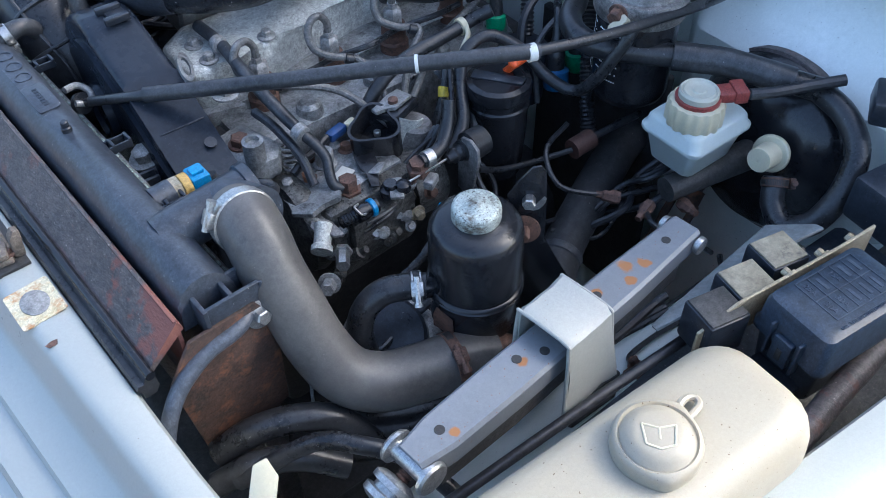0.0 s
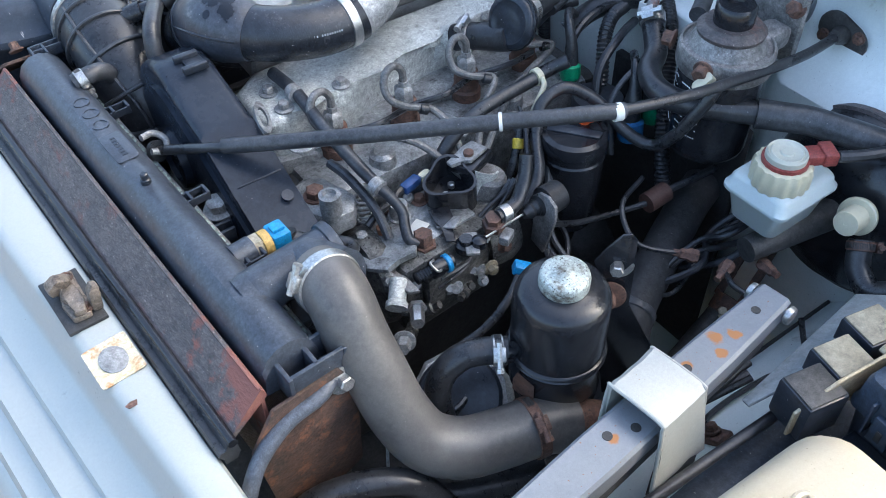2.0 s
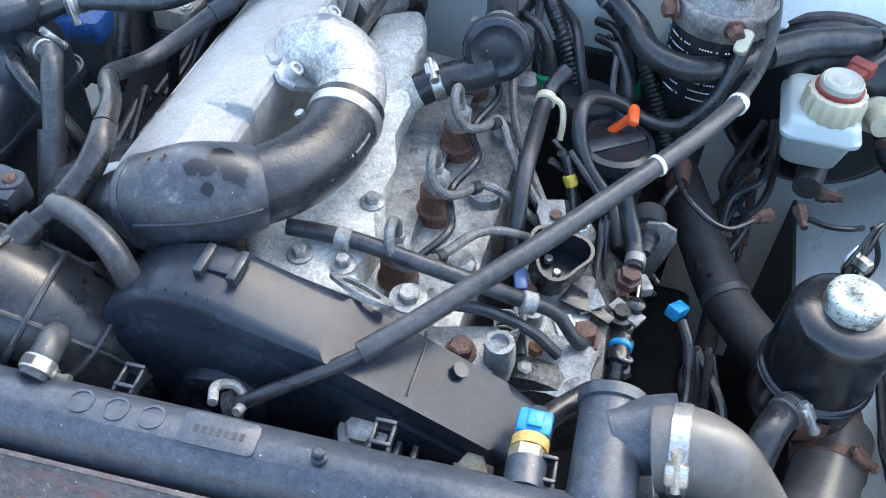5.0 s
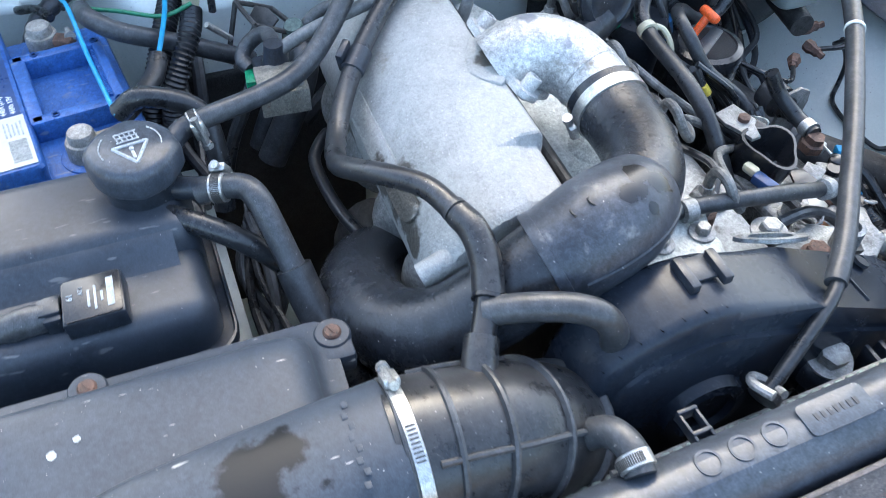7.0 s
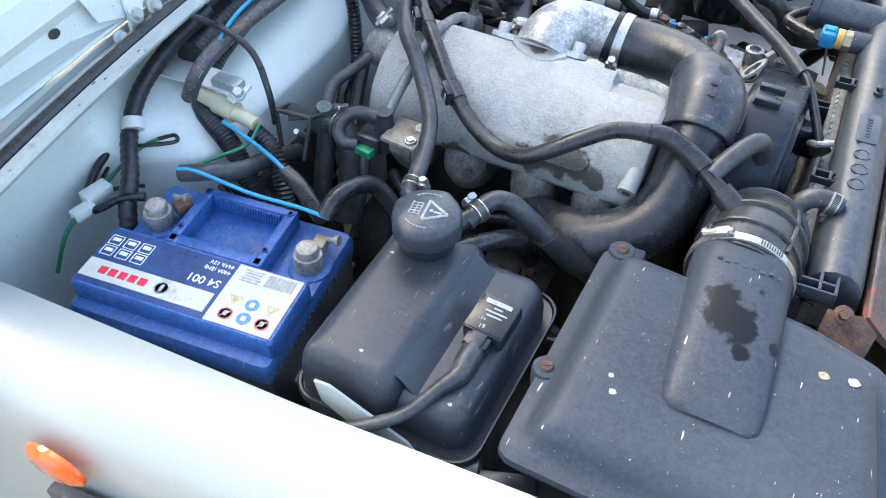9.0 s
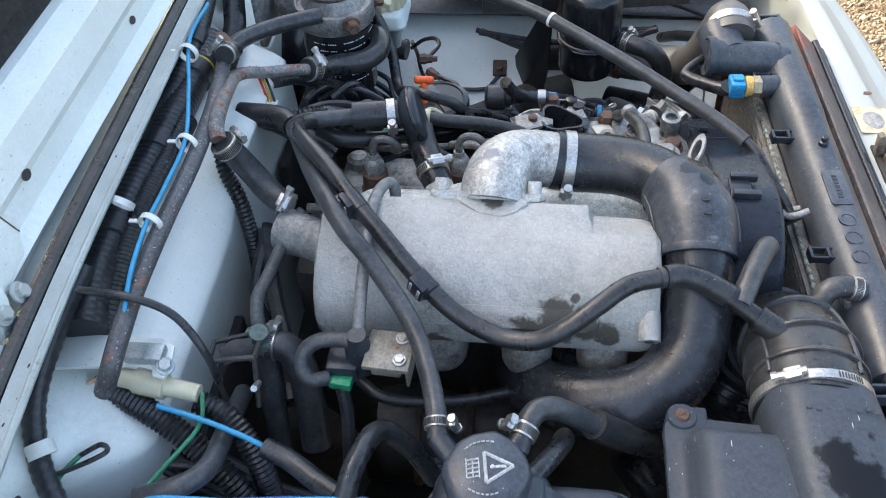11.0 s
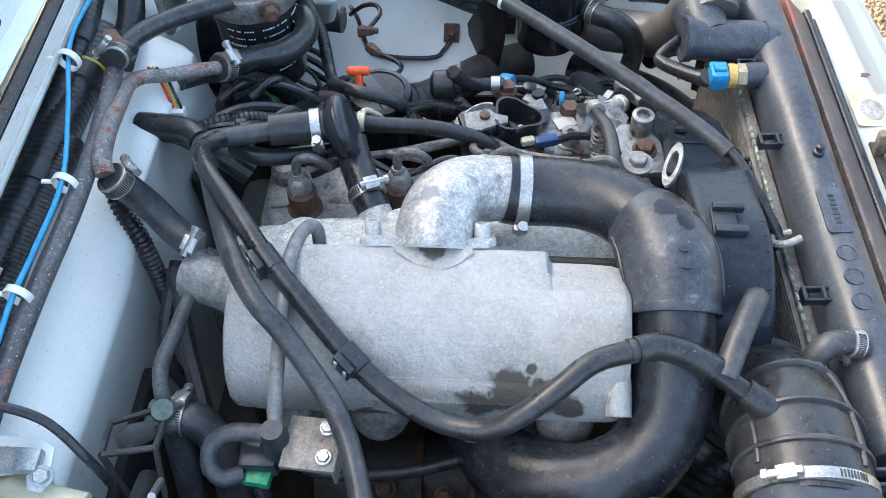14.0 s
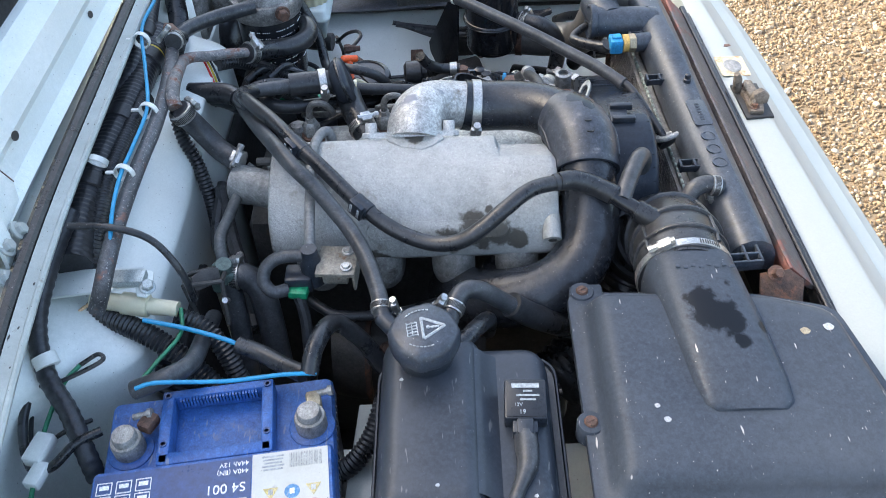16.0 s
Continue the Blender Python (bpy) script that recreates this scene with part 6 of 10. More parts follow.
part("barcode", bm, faded_grey, panel)["kind"] = "stuff"
bm = bmesh.new()
for k in range(5):
    box(bm, (0.019 - 0.002 * (k % 3), 0.0014, 0.0003), LM @ Matrix.Translation((-0.052, -0.030 + 0.0032 * k, 0.0008)), 0)
part("printing", bm, print_grey, panel)["kind"] = "stuff"
for x, y, kind in ((-0.086, 0.006, "t"), (-0.068, 0.006, "b"), (-0.050, 0.006, "t"), (-0.086, 0.022, "r"), (-0.068, 0.022, "b"), (-0.050, 0.022, "r")):
    bm = bmesh.new()
    if kind == "t":
        prism(bm, [(-0.0065, -0.005), (0.0065, -0.005), (0, 0.006)], 0.0004, LM @ Matrix.Translation((x, y, 0.0006)))
    elif kind == "b":
        lathe(bm, [(0.0065, 0), (0.0065, 0.0004), (0, 0.0004)], LM @ Matrix.Translation((x, y, 0.0006)), 24)
    else:
        lathe(bm, [(0.0068, 0), (0.0068, 0.0004), (0.0055, 0.0004), (0.0055, 0)], LM @ Matrix.Translation((x, y, 0.0006)), 24)
        box(bm, (0.0118, 0.0013, 0.0004), LM @ Matrix.Translation((x, y, 0.0008)) @ Matrix.Rotation(radians(45), 4, 'Z'), 0)
    part("warning_sign", bm, {"t": print_yellow, "b": print_blue, "r": faded_red}[kind], panel)
    bm = bmesh.new()
    box(bm, (0.004, 0.005, 0.0003), LM @ Matrix.Translation((x, y - (0.001 if kind == "t" else 0), 0.0012)), 0)
    part("sign_mark", bm, print_white if kind == "b" else faded_grey, panel)

# ---------------------------------------------------------------- power steering reservoir
PX, PY = 0.102, 0.472
ps = thing("steering_reservoir", (PX, PY, 0.81), "satin black steering fluid reservoir with worn zinc cap", "reservoir")
bm = bmesh.new()
lathe(bm, [(0.030, 0.832), (0.038, 0.834), (0.0412, 0.842), (0.0412, 0.8795), (0.0435, 0.8800), (0.0446, 0.8825), (0.0430, 0.8840), (0.0446, 0.8855), (0.0435, 0.8880), (0.0418, 0.8885), (0.0418, 0.944), (0.0410, 0.950), (0.0385, 0.9555), (0.0335, 0.9590), (0.027, 0.9605), (0.021, 0.961), (0.019, 0.962), (0, 0.962)], Matrix.Translation((PX, PY, 0)), 52)
part("reservoir_body", bm, gloss_black, ps, sharp=60)
bm = bmesh.new()
lathe(bm, [(0.0205, 0.960), (0.0215, 0.963), (0.0215, 0.9715), (0.0205, 0.975), (0.017, 0.976), (0.008, 0.976), (0.006, 0.9785), (0, 0.979)], Matrix.Translation((PX, PY, 0)), 40)
part("cap", bm, mat("worn_zinc", (0.36, 0.41, 0.385), 0.45, metal=0.3, other=(0.47, 0.51, 0.47), amount=0.8, bump=0.6, big=60, spot=(0.13, 0.115, 0.09), spot_at=0.49, spot_size=75, speck=(0.07, 0.06, 0.05), speck_at=0.62), ps, "worn greenish zinc cap", sharp=60)
bm = bmesh.new()
tube(bm, [(PX + 0.025, PY - 0.01, 0.884), (PX + 0.052, PY - 0.019, 0.889)], 0.010, 18, 2)
part("spout", bm, gloss_black, ps)
bm = bmesh.new()
prism(bm, [(-0.012, -0.010), (0.012, -0.008), (0.011, 0.014), (-0.008, 0.018), (-0.012, 0.006)], 0.0008, axis_matrix((PX + 0.0410, PY + 0.006, 0.855), (1, 0.2, 0)))
part("scrape", bm, rusty, ps, "rust scrape")
psb = thing("reservoir_bracket", (0.04, 0.47, 0.82), "black steel bracket holding the reservoir", "bracket")
bm = bmesh.new()
prism(bm, [(-0.02, 0.004), (-0.01, 0.021), (0.0, 0.035), (0.008, 0.037), (0.013, 0.030), (0.015, 0.0), (0.015, -0.05), (0.037, -0.093), (0.06, -0.139), (0.058, -0.157), (0.039, -0.19), (0.01, -0.20), (0.0, -0.14), (-0.002, -0.05)], 0.003,
      Matrix(((-0.8, 0, 0.6, 0.047), (0.6, 0, 0.8, 0.478), (0, 1, 0, 0.957), (0, 0, 0, 1))), 0.001)
plate = part("plate", bm, gloss_black, psb)
for at in ((0.047, 0.478, 0.957), (0.055, 0.482, 0.925)):
    bm = bmesh.new()
    bolt(bm, at, (0.7, 0.7, 0.1), 0.0060, 0.012, 2.5)
    part("bolt", bm, rusty if at[2] < 0.94 else zinc, psb)

# ---------------------------------------------------------------- washer tank
wash = thing("washer_tank", (0.19, 0.73, 0.81), "yellowed translucent white washer bottle with round cap", "tank")
bm = bmesh.new()
WM = Matrix.Translation((0.190, 0.7295, 0)) @ Matrix.Rotation(radians(-2), 4, 'Z')
loft(bm, [[WM @ Vector((x, y, z)) for x, y in rounded(0.276 + g, 0.101 + g, max(0.008, 0.034 + g / 2))] for g, z in ((-0.01, 0.805), (0.0, 0.83), (0.002, 0.958), (0.0, 0.970), (-0.006, 0.980), (-0.016, 0.987), (-0.03, 0.991), (-0.05, 0.9925))])
part("bottle", bm, cream, wash, sharp=60)
bm = bmesh.new()
WC = Matrix.Translation((0.166, 0.7265, 0)) @ Matrix.Rotation(radians(-14), 4, 'Z') @ Matrix.Diagonal((0.88, 0.88, 1, 1))
lathe(bm, [(0.031, 0.985), (0.033, 0.990), (0.033, 1.000), (0.0315, 1.004), (0.029, 1.005), (0.0275, 1.0035), (0.026, 1.004), (0.024, 1.008), (0.016, 1.010), (0, 1.0105)], WC, 48, lambda a, r, h: r * (1 + (0.09 * max(0.0, math.cos(a - 1.2)) ** 30 + 0.10 * max(0.0, math.cos(a + 2.6)) ** 30) * (1 if r > 0.03 else 0)))
wcap = part("cap", bm, cream, wash, sharp=60)
bm = bmesh.new()
cm = WC @ Matrix.Translation((0, 0, 1.0105)) @ Matrix.Rotation(radians(-28), 4, 'Z')
for a, b in (((-0.012, -0.006), (-0.010, 0.010)), ((-0.010, 0.010), (0.0, 0.0135)), ((0.0, 0.0135), (0.010, 0.010)), ((0.010, 0.010), (0.012, -0.006)), ((0.012, -0.006), (0.0, -0.003)), ((0.0, -0.003), (-0.012, -0.006)), ((0.0, -0.003), (0.0, 0.006))):
    tube(bm, [cm @ Vector((*a, -0.0003)), cm @ Vector((*b, -0.0003))], 0.0008, 6, 1)
part("raised_sign", bm, ivory, wcap, "raised wiper sign")
bm = bmesh.new()
tube(bm, [(0.143, 0.721, 1.000), (0.134, 0.717, 0.999), (0.126, 0.716, 0.998), (0.121, 0.719, 0.997), (0.123, 0.724, 0.997), (0.130, 0.726, 0.998), (0.136, 0.727, 0.999), (0.143, 0.728, 1.000)], 0.0026, 8)
part("strap", bm, cream, wash)

# ---------------------------------------------------------------- jack and its holder
J0, J1 = Vector((0.268, 0.600, 0.918)), Vector((-0.072, 0.562, 0.914))
jd = (J1 - J0).normalized()
JM = Matrix.Translation(J0) @ Matrix(((jd.x, -jd.y, 0, 0), (jd.y, jd.x, 0, 0), (jd.z, 0, 1, 0), (0, 0, 0, 1)))
JL = (J1 - J0).length
jack = thing("scissor_jack", (0.1, 0.58, 0.88), "grey painted scissor jack with rust patches", "jack")
bm = bmesh.new()
half = [(0.0, 0.013), (0.03, 0.018), (0.10, 0.0195), (0.25, 0.0185), (JL, 0.015)]
sec_rings = []
for s, h in half:
    sec_rings.append([JM @ Vector((s, y, z)) for y, z in ((-h, -0.020), (-h, 0.0), (-h + 0.003, 0.003), (h - 0.003, 0.003), (h, 0.0), (h, -0.020), (h - 0.0025, -0.020), (h - 0.0025, -0.001), (-h + 0.0025, -0.001), (-h + 0.0025, -0.020))])
loft(bm, sec_rings)
arm = part("upper_arm", bm, jack_paint, jack, "grey arm with orange rust", sharp=30)
for s, y in ((0.03, 0.0), (0.118, 0.004), (0.14, -0.006), (0.215, 0.002), (0.31, 0.0)):
    bm = bmesh.new()
    lathe(bm, [(0.0042, 0), (0.0042, 0.0005), (0, 0.0005)], JM @ Matrix.Translation((s, y, 0.003)), 18)
    part("hole", bm, print_black, arm, "dark bolt hole")
bm = bmesh.new()
loft(bm, [[JM @ Vector((s, y, z)) for y, z in ((-h, -0.05), (-h, -0.026), (h, -0.026), (h, -0.05))] for s, h in ((0.02, 0.012), (0.1, 0.015), (JL - 0.02, 0.012))])
part("lower_arm", bm, block_dark, jack, "dark lower arm")
for s, rr in ((0.003, 0.0145), (JL - 0.004, 0.009)):
    bm = bmesh.new()
    lathe(bm, [(rr * 0.6, -0.023), (rr * 0.9, -0.022), (rr, -0.020), (rr, -0.017), (rr * 0.6, -0.016), (rr * 0.6, 0.016), (rr, 0.017), (rr, 0.020), (rr * 0.9, 0.022), (rr * 0.6, 0.023)], JM @ Matrix.Translation((s, 0, -0.010)) @ Matrix.Rotation(radians(90), 4, 'X'), 20)
    part("pivot_pin", bm, zinc, jack)
bm = bmesh.new()
tube(bm, [JM @ Vector((0.008, 0, -0.012)), JM @ Vector((-0.02, 0.0, -0.024)), JM @ Vector((-0.06, 0, -0.04))], 0.006, 16, 6, (0.003, 0.0015))
part("screw", bm, rusty, jack, "rusty threaded screw")
bm = bmesh.new()
lathe(bm, [(0.006, -0.012), (0.013, -0.011), (0.018, -0.008), (0.018, -0.003), (0.013, -0.002), (0.013, 0.002), (0.018, 0.003), (0.018, 0.008), (0.013, 0.011), (0.006, 0.012)], axis_matrix(JM @ Vector((-0.022, 0, -0.022)), (0.9, 0.1, -0.4)), 20)
part("screw_nut", bm, zinc, jack, "worn steel trunnion nut")
saddle = thing("jack_holder", (0.1, 0.6, 0.86), "cream painted steel holder folded over the jack", "bracket")
bm = bmesh.new()
sec = [(-0.028, -0.03), (-0.028, 0.018), (-0.024, 0.022), (0.020, 0.022), (0.026, 0.017), (0.030, -0.02), (0.035, -0.058), (0.032, -0.058), (0.027, -0.02), (0.023, 0.015), (0.018, 0.019), (-0.024, 0.019), (-0.0255, -0.03)]
rings = []
for s, k in ((0.146, 0.0), (0.153, 0.5), (0.160, 0.0), (0.171, 0.25), (0.184, 0.0), (0.190, 0.6), (0.197, 0.9)):
    rings.append([JM @ Vector((s + (s - 0.171) * max(0.0, -w) * 5.0 + 0.002 * math.sin(60 * w + 90 * u), -u - 0.004 * k * max(0.0, -w) / 0.07, w + 0.003 * k * (1 if w > 0.01 else 0) - 0.0012 * math.sin(70 * u) * k)) for u, w in sec])
loft(bm, rings)
holder_paint = mat("holder_paint", grain=0.08, base=(0.37, 0.39, 0.365), rough=0.35, other=(0.38, 0.385, 0.35), amount=0.8, bump=0.06, big=20, spot=(0.30, 0.19, 0.10), spot_at=0.66, spot_size=30, speck=(0.2, 0.1, 0.05), speck_at=0.74)
part("folded_plate", bm, holder_paint, saddle, sharp=40)
for s_end, push in ((0.146, -0.0012), (0.197, 0.0012)):
    bm = bmesh.new()
    tube(bm, [JM @ Vector((s_end + push + (s_end - 0.171) * max(0.0, -w) * 5.0, -u, w)) for u, w in ((0.0340, -0.055), (0.029, -0.02), (0.0255, 0.012), (0.020, 0.0215), (-0.023, 0.0215), (-0.0275, 0.016), (-0.0275, -0.026))], 0.0017, 8)
    part("edge_flange", bm, holder_paint, saddle)


# ---------------------------------------------------------------- relays and fuse box
for k, (x, y, top) in enumerate(((-0.097, 0.640, gold_zinc), (-0.049, 0.645, gold_zinc), (-0.006, 0.650, block_dark))):
    e = thing("relay", (x, y, 0.885), "black relay with a tan dirty top" if k < 2 else "black relay with a grimy dark top", "relay", group="relays on the wing")
    m = Matrix.Translation((x, y, 0.908)) @ Matrix.Rotation(radians(-12), 4, 'Z')
    bm = bmesh.new()
    box(bm, (0.040, 0.037, 0.042), m, 0.003)
    part("case", bm, plastic, e)
    bm = bmesh.new()
    box(bm, (0.036, 0.033, 0.002), m @ Matrix.Translation((0, 0, 0.0215)), 0.001)
    part("top_face", bm, mat("tan_top", (0.20, 0.175, 0.125), 0.55, other=(0.30, 0.265, 0.19), amount=0.9, bump=0.1, big=40, grain=0.12, spot=(0.06, 0.055, 0.05), spot_at=0.56, spot_size=45) if k < 2 else block_dark, e, "tan plastic top" if k < 2 else "")
bm = bmesh.new()
prism(bm, [(-0.10, -0.04), (0.09, -0.045), (0.09, -0.015), (0.05, 0.0), (-0.06, 0.006), (-0.10, 0.012)], 0.003, Matrix.Translation((-0.068, 0.668, 0.935)) @ Matrix.Rotation(radians(-8), 4, 'Z') @ Matrix.Rotation(radians(90), 4, 'X'), 0.0008)
strip = thing("relay_bracket", (-0.07, 0.666, 0.9), "yellow-passivated steel strip with rusty bolts", "bracket")
part("strip", bm, gold_zinc, strip)
for x, y in ((-0.15, 0.677), (-0.115, 0.672), (-0.075, 0.668)):
    bm = bmesh.new()
    bolt(bm, (x, y - 0.002, 0.934), (0.1, -1, 0.3), 0.004, 0.006, 1.6)
    part("bolt", bm, gold_zinc, strip)
bm = bmesh.new()
prism(bm, [(-0.088, -0.014), (0.086, -0.013), (0.090, -0.004), (0.060, 0.006), (-0.02, 0.012), (-0.074, 0.030), (-0.096, 0.040), (-0.100, 0.030)], 0.003, Matrix.Translation((-0.062, 0.618, 0.898)) @ Matrix.Rotation(radians(5), 4, 'Z') @ Matrix.Rotation(radians(28), 4, 'X'), 0.0008)
solid("wing_stay", bm, mat("stay_grey", (0.16, 0.18, 0.19), 0.45, other=(0.23, 0.245, 0.25), amount=0.7, bump=0.1, big=20, spot=(0.10, 0.085, 0.06), spot_at=0.62, spot_size=30, grain=0.1), "blue-grey sheet metal stay beside the jack", "bracket")
bm = bmesh.new()
tube(bm, [(0.34, 0.600, 0.800), (0.27, 0.612, 0.838), (0.18, 0.622, 0.860), (0.08, 0.628, 0.870), (0.0, 0.634, 0.878), (-0.08, 0.636, 0.886), (-0.15, 0.636, 0.892)], 0.0050, 12)
solid("wing_loom", bm, tape, "taped black loom along the splash guard", "loom")

fuse = thing("fuse_box", (-0.08, 0.71, 0.86), "blue-grey plastic fuse box with moulded lid table", "fuse box")
FM = Matrix.Translation((-0.082, 0.709, 0)) @ Matrix.Rotation(radians(-6), 4, 'Z')
bm = bmesh.new()
loft(bm, [[FM @ Vector((x, y, z)) for x, y in rounded(0.102 + g, 0.064 + g, 0.006)] for g, z in ((-0.008, 0.865), (0.0, 0.915))])
part("base", bm, plastic, fuse, "black base")
bm = bmesh.new()
loft(bm, [[FM @ Vector((x, y, z)) for x, y in rounded(0.112 + g, 0.072 + g, 0.008)] for g, z in ((0.0, 0.910), (0.0, 0.916), (-0.004, 0.920), (-0.006, 0.940), (-0.010, 0.945), (-0.02, 0.947), (-0.03, 0.9475))])
flid = part("lid", bm, fuse_lid, fuse)
table_grey = mat("table_grey", (0.045, 0.062, 0.088), 0.4, bump=0.0, grain=0.1)
bm = bmesh.new()
for j in range(3):
    box(bm, (0.064, 0.0008, 0.0008), FM @ Matrix.Translation((-0.004, -0.026 + 0.0215 * j, 0.9478)), 0)
for i in range(6):
    box(bm, (0.0008, 0.043, 0.0008), FM @ Matrix.Translation((-0.036 + 0.0128 * i, -0.0045, 0.9478)), 0)
for i in range(5):
    for j in range(2):
        if (i, j) not in ((4, 0), (4, 1), (2, 0), (3, 1)):
            box(bm, (0.0030, 0.0125, 0.0007), FM @ Matrix.Translation((-0.0296 + 0.0128 * i, -0.0152 + 0.0215 * j, 0.9478)), 0)
part("moulded_table", bm, table_grey, flid, "moulded fuse table")["kind"] = "stuff"
for text, x, y in (("15A", 0.0256 - 0.0292 + 0.0, -0.0215), ("25A", 0.0245, -0.0215), ("30A", 0.0120, 0.0), ("30A", 0.0245, 0.0)):
    words(text, 0.0075, FM @ Matrix.Translation((x, y, 0.9478)) @ Matrix.Rotation(radians(90), 4, 'Z'), table_grey, flid)
words("USE THE DESIGNED FUSES ONLY", 0.0048, FM @ Matrix.Translation((0.032, 0.0265, 0.9478)) @ Matrix.Rotation(radians(180), 4, 'Z'), table_grey, flid)
bm = bmesh.new()
for o in (-0.014, 0.014):
    box(bm, (0.008, 0.003, 0.036), FM @ Matrix.Translation((0.056, o, 0.914)), 0.001)
box(bm, (0.006, 0.018, 0.028), FM @ Matrix.Translation((0.057, 0.0, 0.910)), 0.0015)
part("latch", bm, fuse_lid, flid)
bm = bmesh.new()
box(bm, (0.002, 0.005, 0.012), FM @ Matrix.Translation((0.0602, 0.0, 0.908)), 0.0005)
part("latch_slot", bm, print_black, flid)
bm = bmesh.new()
box(bm, (0.05, 0.045, 0.006), FM @ Matrix.Translation((0.066, 0.0, 0.876)), 0.002)
bolt(bm, FM @ Vector((0.075, 0.0, 0.880)), (0, 0, 1), 0.007, 0.005, 1.5)
part("foot", bm, plastic, fuse)
bm = bmesh.new()
tube(bm, [(0.10, 0.765, 0.86), (0.03, 0.758, 0.875), (-0.05, 0.75, 0.89), (-0.14, 0.745, 0.90)], 0.011, 14)
solid("wing_bar", bm, rust_panel, "mud-caked brown bar below the fuse box", "bar")

# ---------------------------------------------------------------- brake parts
bres = thing("brake_reservoir", (-0.192, 0.468, 0.865), "milky white brake fluid reservoir with yellowed cap", "reservoir")
RMx = Matrix.Translation((-0.194, 0.468, 0)) @ Matrix.Rotation(radians(0), 4, 'Z')
bm = bmesh.new()
loft(bm, [[RMx @ Vector((x, y, z)) for x, y in rounded(0.088 + g, 0.072 + g, 0.010)] for g, z in ((-0.030, 0.868), (-0.018, 0.874), (-0.006, 0.905), (0.002, 0.908), (0.004, 0.910), (0.004, 0.914), (-0.002, 0.917), (-0.004, 0.924), (-0.010, 0.928), (-0.03, 0.930))])
part("bottle", bm, milky, bres, sharp=45)
bm = bmesh.new()
CX, CY = -0.180, 0.472
lathe(bm, [(0.027, 0.926), (0.0285, 0.929), (0.0285, 0.945), (0.0265, 0.951), (0.020, 0.953)], Matrix.Translation((CX, CY, 0)), 96, lambda a, r, h: r * (1 + 0.035 * math.cos(16 * a)))
part("cap", bm, ivory, bres, "yellowed ribbed cap")
bm = bmesh.new()
lathe(bm, [(0.0225, 0.950), (0.0225, 0.956), (0.018, 0.957)], Matrix.Translation((CX, CY, 0)), 32)
box(bm, (0.022, 0.020, 0.011), Matrix.Translation((CX - 0.026, CY + 0.014, 0.955)) @ Matrix.Rotation(radians(-30), 4, 'Z'), 0.002)
box(bm, (0.014, 0.024, 0.014), Matrix.Translation((CX - 0.036, CY + 0.020, 0.956)) @ Matrix.Rotation(radians(-30), 4, 'Z'), 0.002)
part("level_switch", bm, red_brown, bres, "dark red switch and plug")
bm = bmesh.new()
lathe(bm, [(0.0200, 0.955), (0.0200, 0.962), (0.0185, 0.964), (0.0165, 0.962), (0.0150, 0.9635), (0.0125, 0.962), (0.007, 0.962), (0.006, 0.9635), (0, 0.9635)], Matrix.Translation((CX, CY, 0)), 36)
part("cap_top", bm, mat("aged_white", grain=0.05, base=(0.50, 0.50, 0.42), rough=0.4, other=(0.42, 0.41, 0.33), bump=0.03, big=30), bres)
bm = bmesh.new()
tube(bm, [(-0.225, 0.50, 0.953), (-0.245, 0.515, 0.955), (-0.275, 0.53, 0.957), (-0.305, 0.55, 0.962)], 0.006, 10)
part("cable", bm, tape, bres)
mc = thing("brake_cylinder", (-0.2, 0.48, 0.84), "dirty brake master cylinder with rusty pipe unions", "cylinder")
bm = bmesh.new()
tube(bm, [(-0.29, 0.50, 0.853), (-0.155, 0.476, 0.848)], [0.018, 0.014], 20, 4)
part("cylinder_body", bm, block_dark, mc)
for at, d in (((-0.115, 0.44, 0.835), (0.6, -0.6, 0.1)), ((-0.13, 0.475, 0.835), (0.8, 0.2, -0.1)), ((-0.165, 0.498, 0.835), (0.2, 0.9, 0.2))):
    bm = bmesh.new()
    lathe(bm, [(0.007, -0.008), (0.008, 0.0), (0.006, 0.004), (0.006, 0.010), (0.004, 0.012), (0.004, 0.018)], axis_matrix(at, d), 6)
    part("pipe_union", bm, rusty, mc)
bm = bmesh.new()
tube(bm, [(-0.125, 0.48, 0.835), (-0.112, 0.500, 0.842), (-0.120, 0.523, 0.838), (-0.140, 0.538, 0.825), (-0.160, 0.545, 0.805)], 0.003, 8)
part("brake_pipe", bm, rubber, mc)
bm = bmesh.new()
tube(bm, [(-0.11, 0.435, 0.836), (-0.075, 0.40, 0.845), (-0.09, 0.36, 0.86), (-0.14, 0.34, 0.86)], 0.003, 8)
part("brake_pipe", bm, rubber, mc)
booster = thing("brake_servo", (-0.31, 0.535, 0.76), "black round brake servo with rusty rim", "brake servo")
bm = bmesh.new()
lathe(bm, [(0.075, -0.05), (0.098, -0.03), (0.107, -0.006), (0.107, 0.006), (0.100, 0.016), (0.085, 0.034), (0.05, 0.046), (0.03, 0.05), (0, 0.05)], axis_matrix((-0.315, 0.492, 0.840), (1, -0.1, 0.05)), 56)
part("shell", bm, gloss_black, booster, sharp=45)
bm = bmesh.new()
lathe(bm, [(0.106, -0.007), (0.110, -0.005), (0.110, 0.005), (0.106, 0.007)], axis_matrix((-0.315, 0.492, 0.840), (1, -0.1, 0.05)), 56)
part("rim", bm, rust_panel, booster)
valve = thing("check_valve", (-0.24, 0.545, 0.87), "off-white plastic vacuum check valve", "valve")
bm = bmesh.new()
vm = axis_matrix((-0.243, 0.532, 0.889), (0.86, 0.10, 0.22))
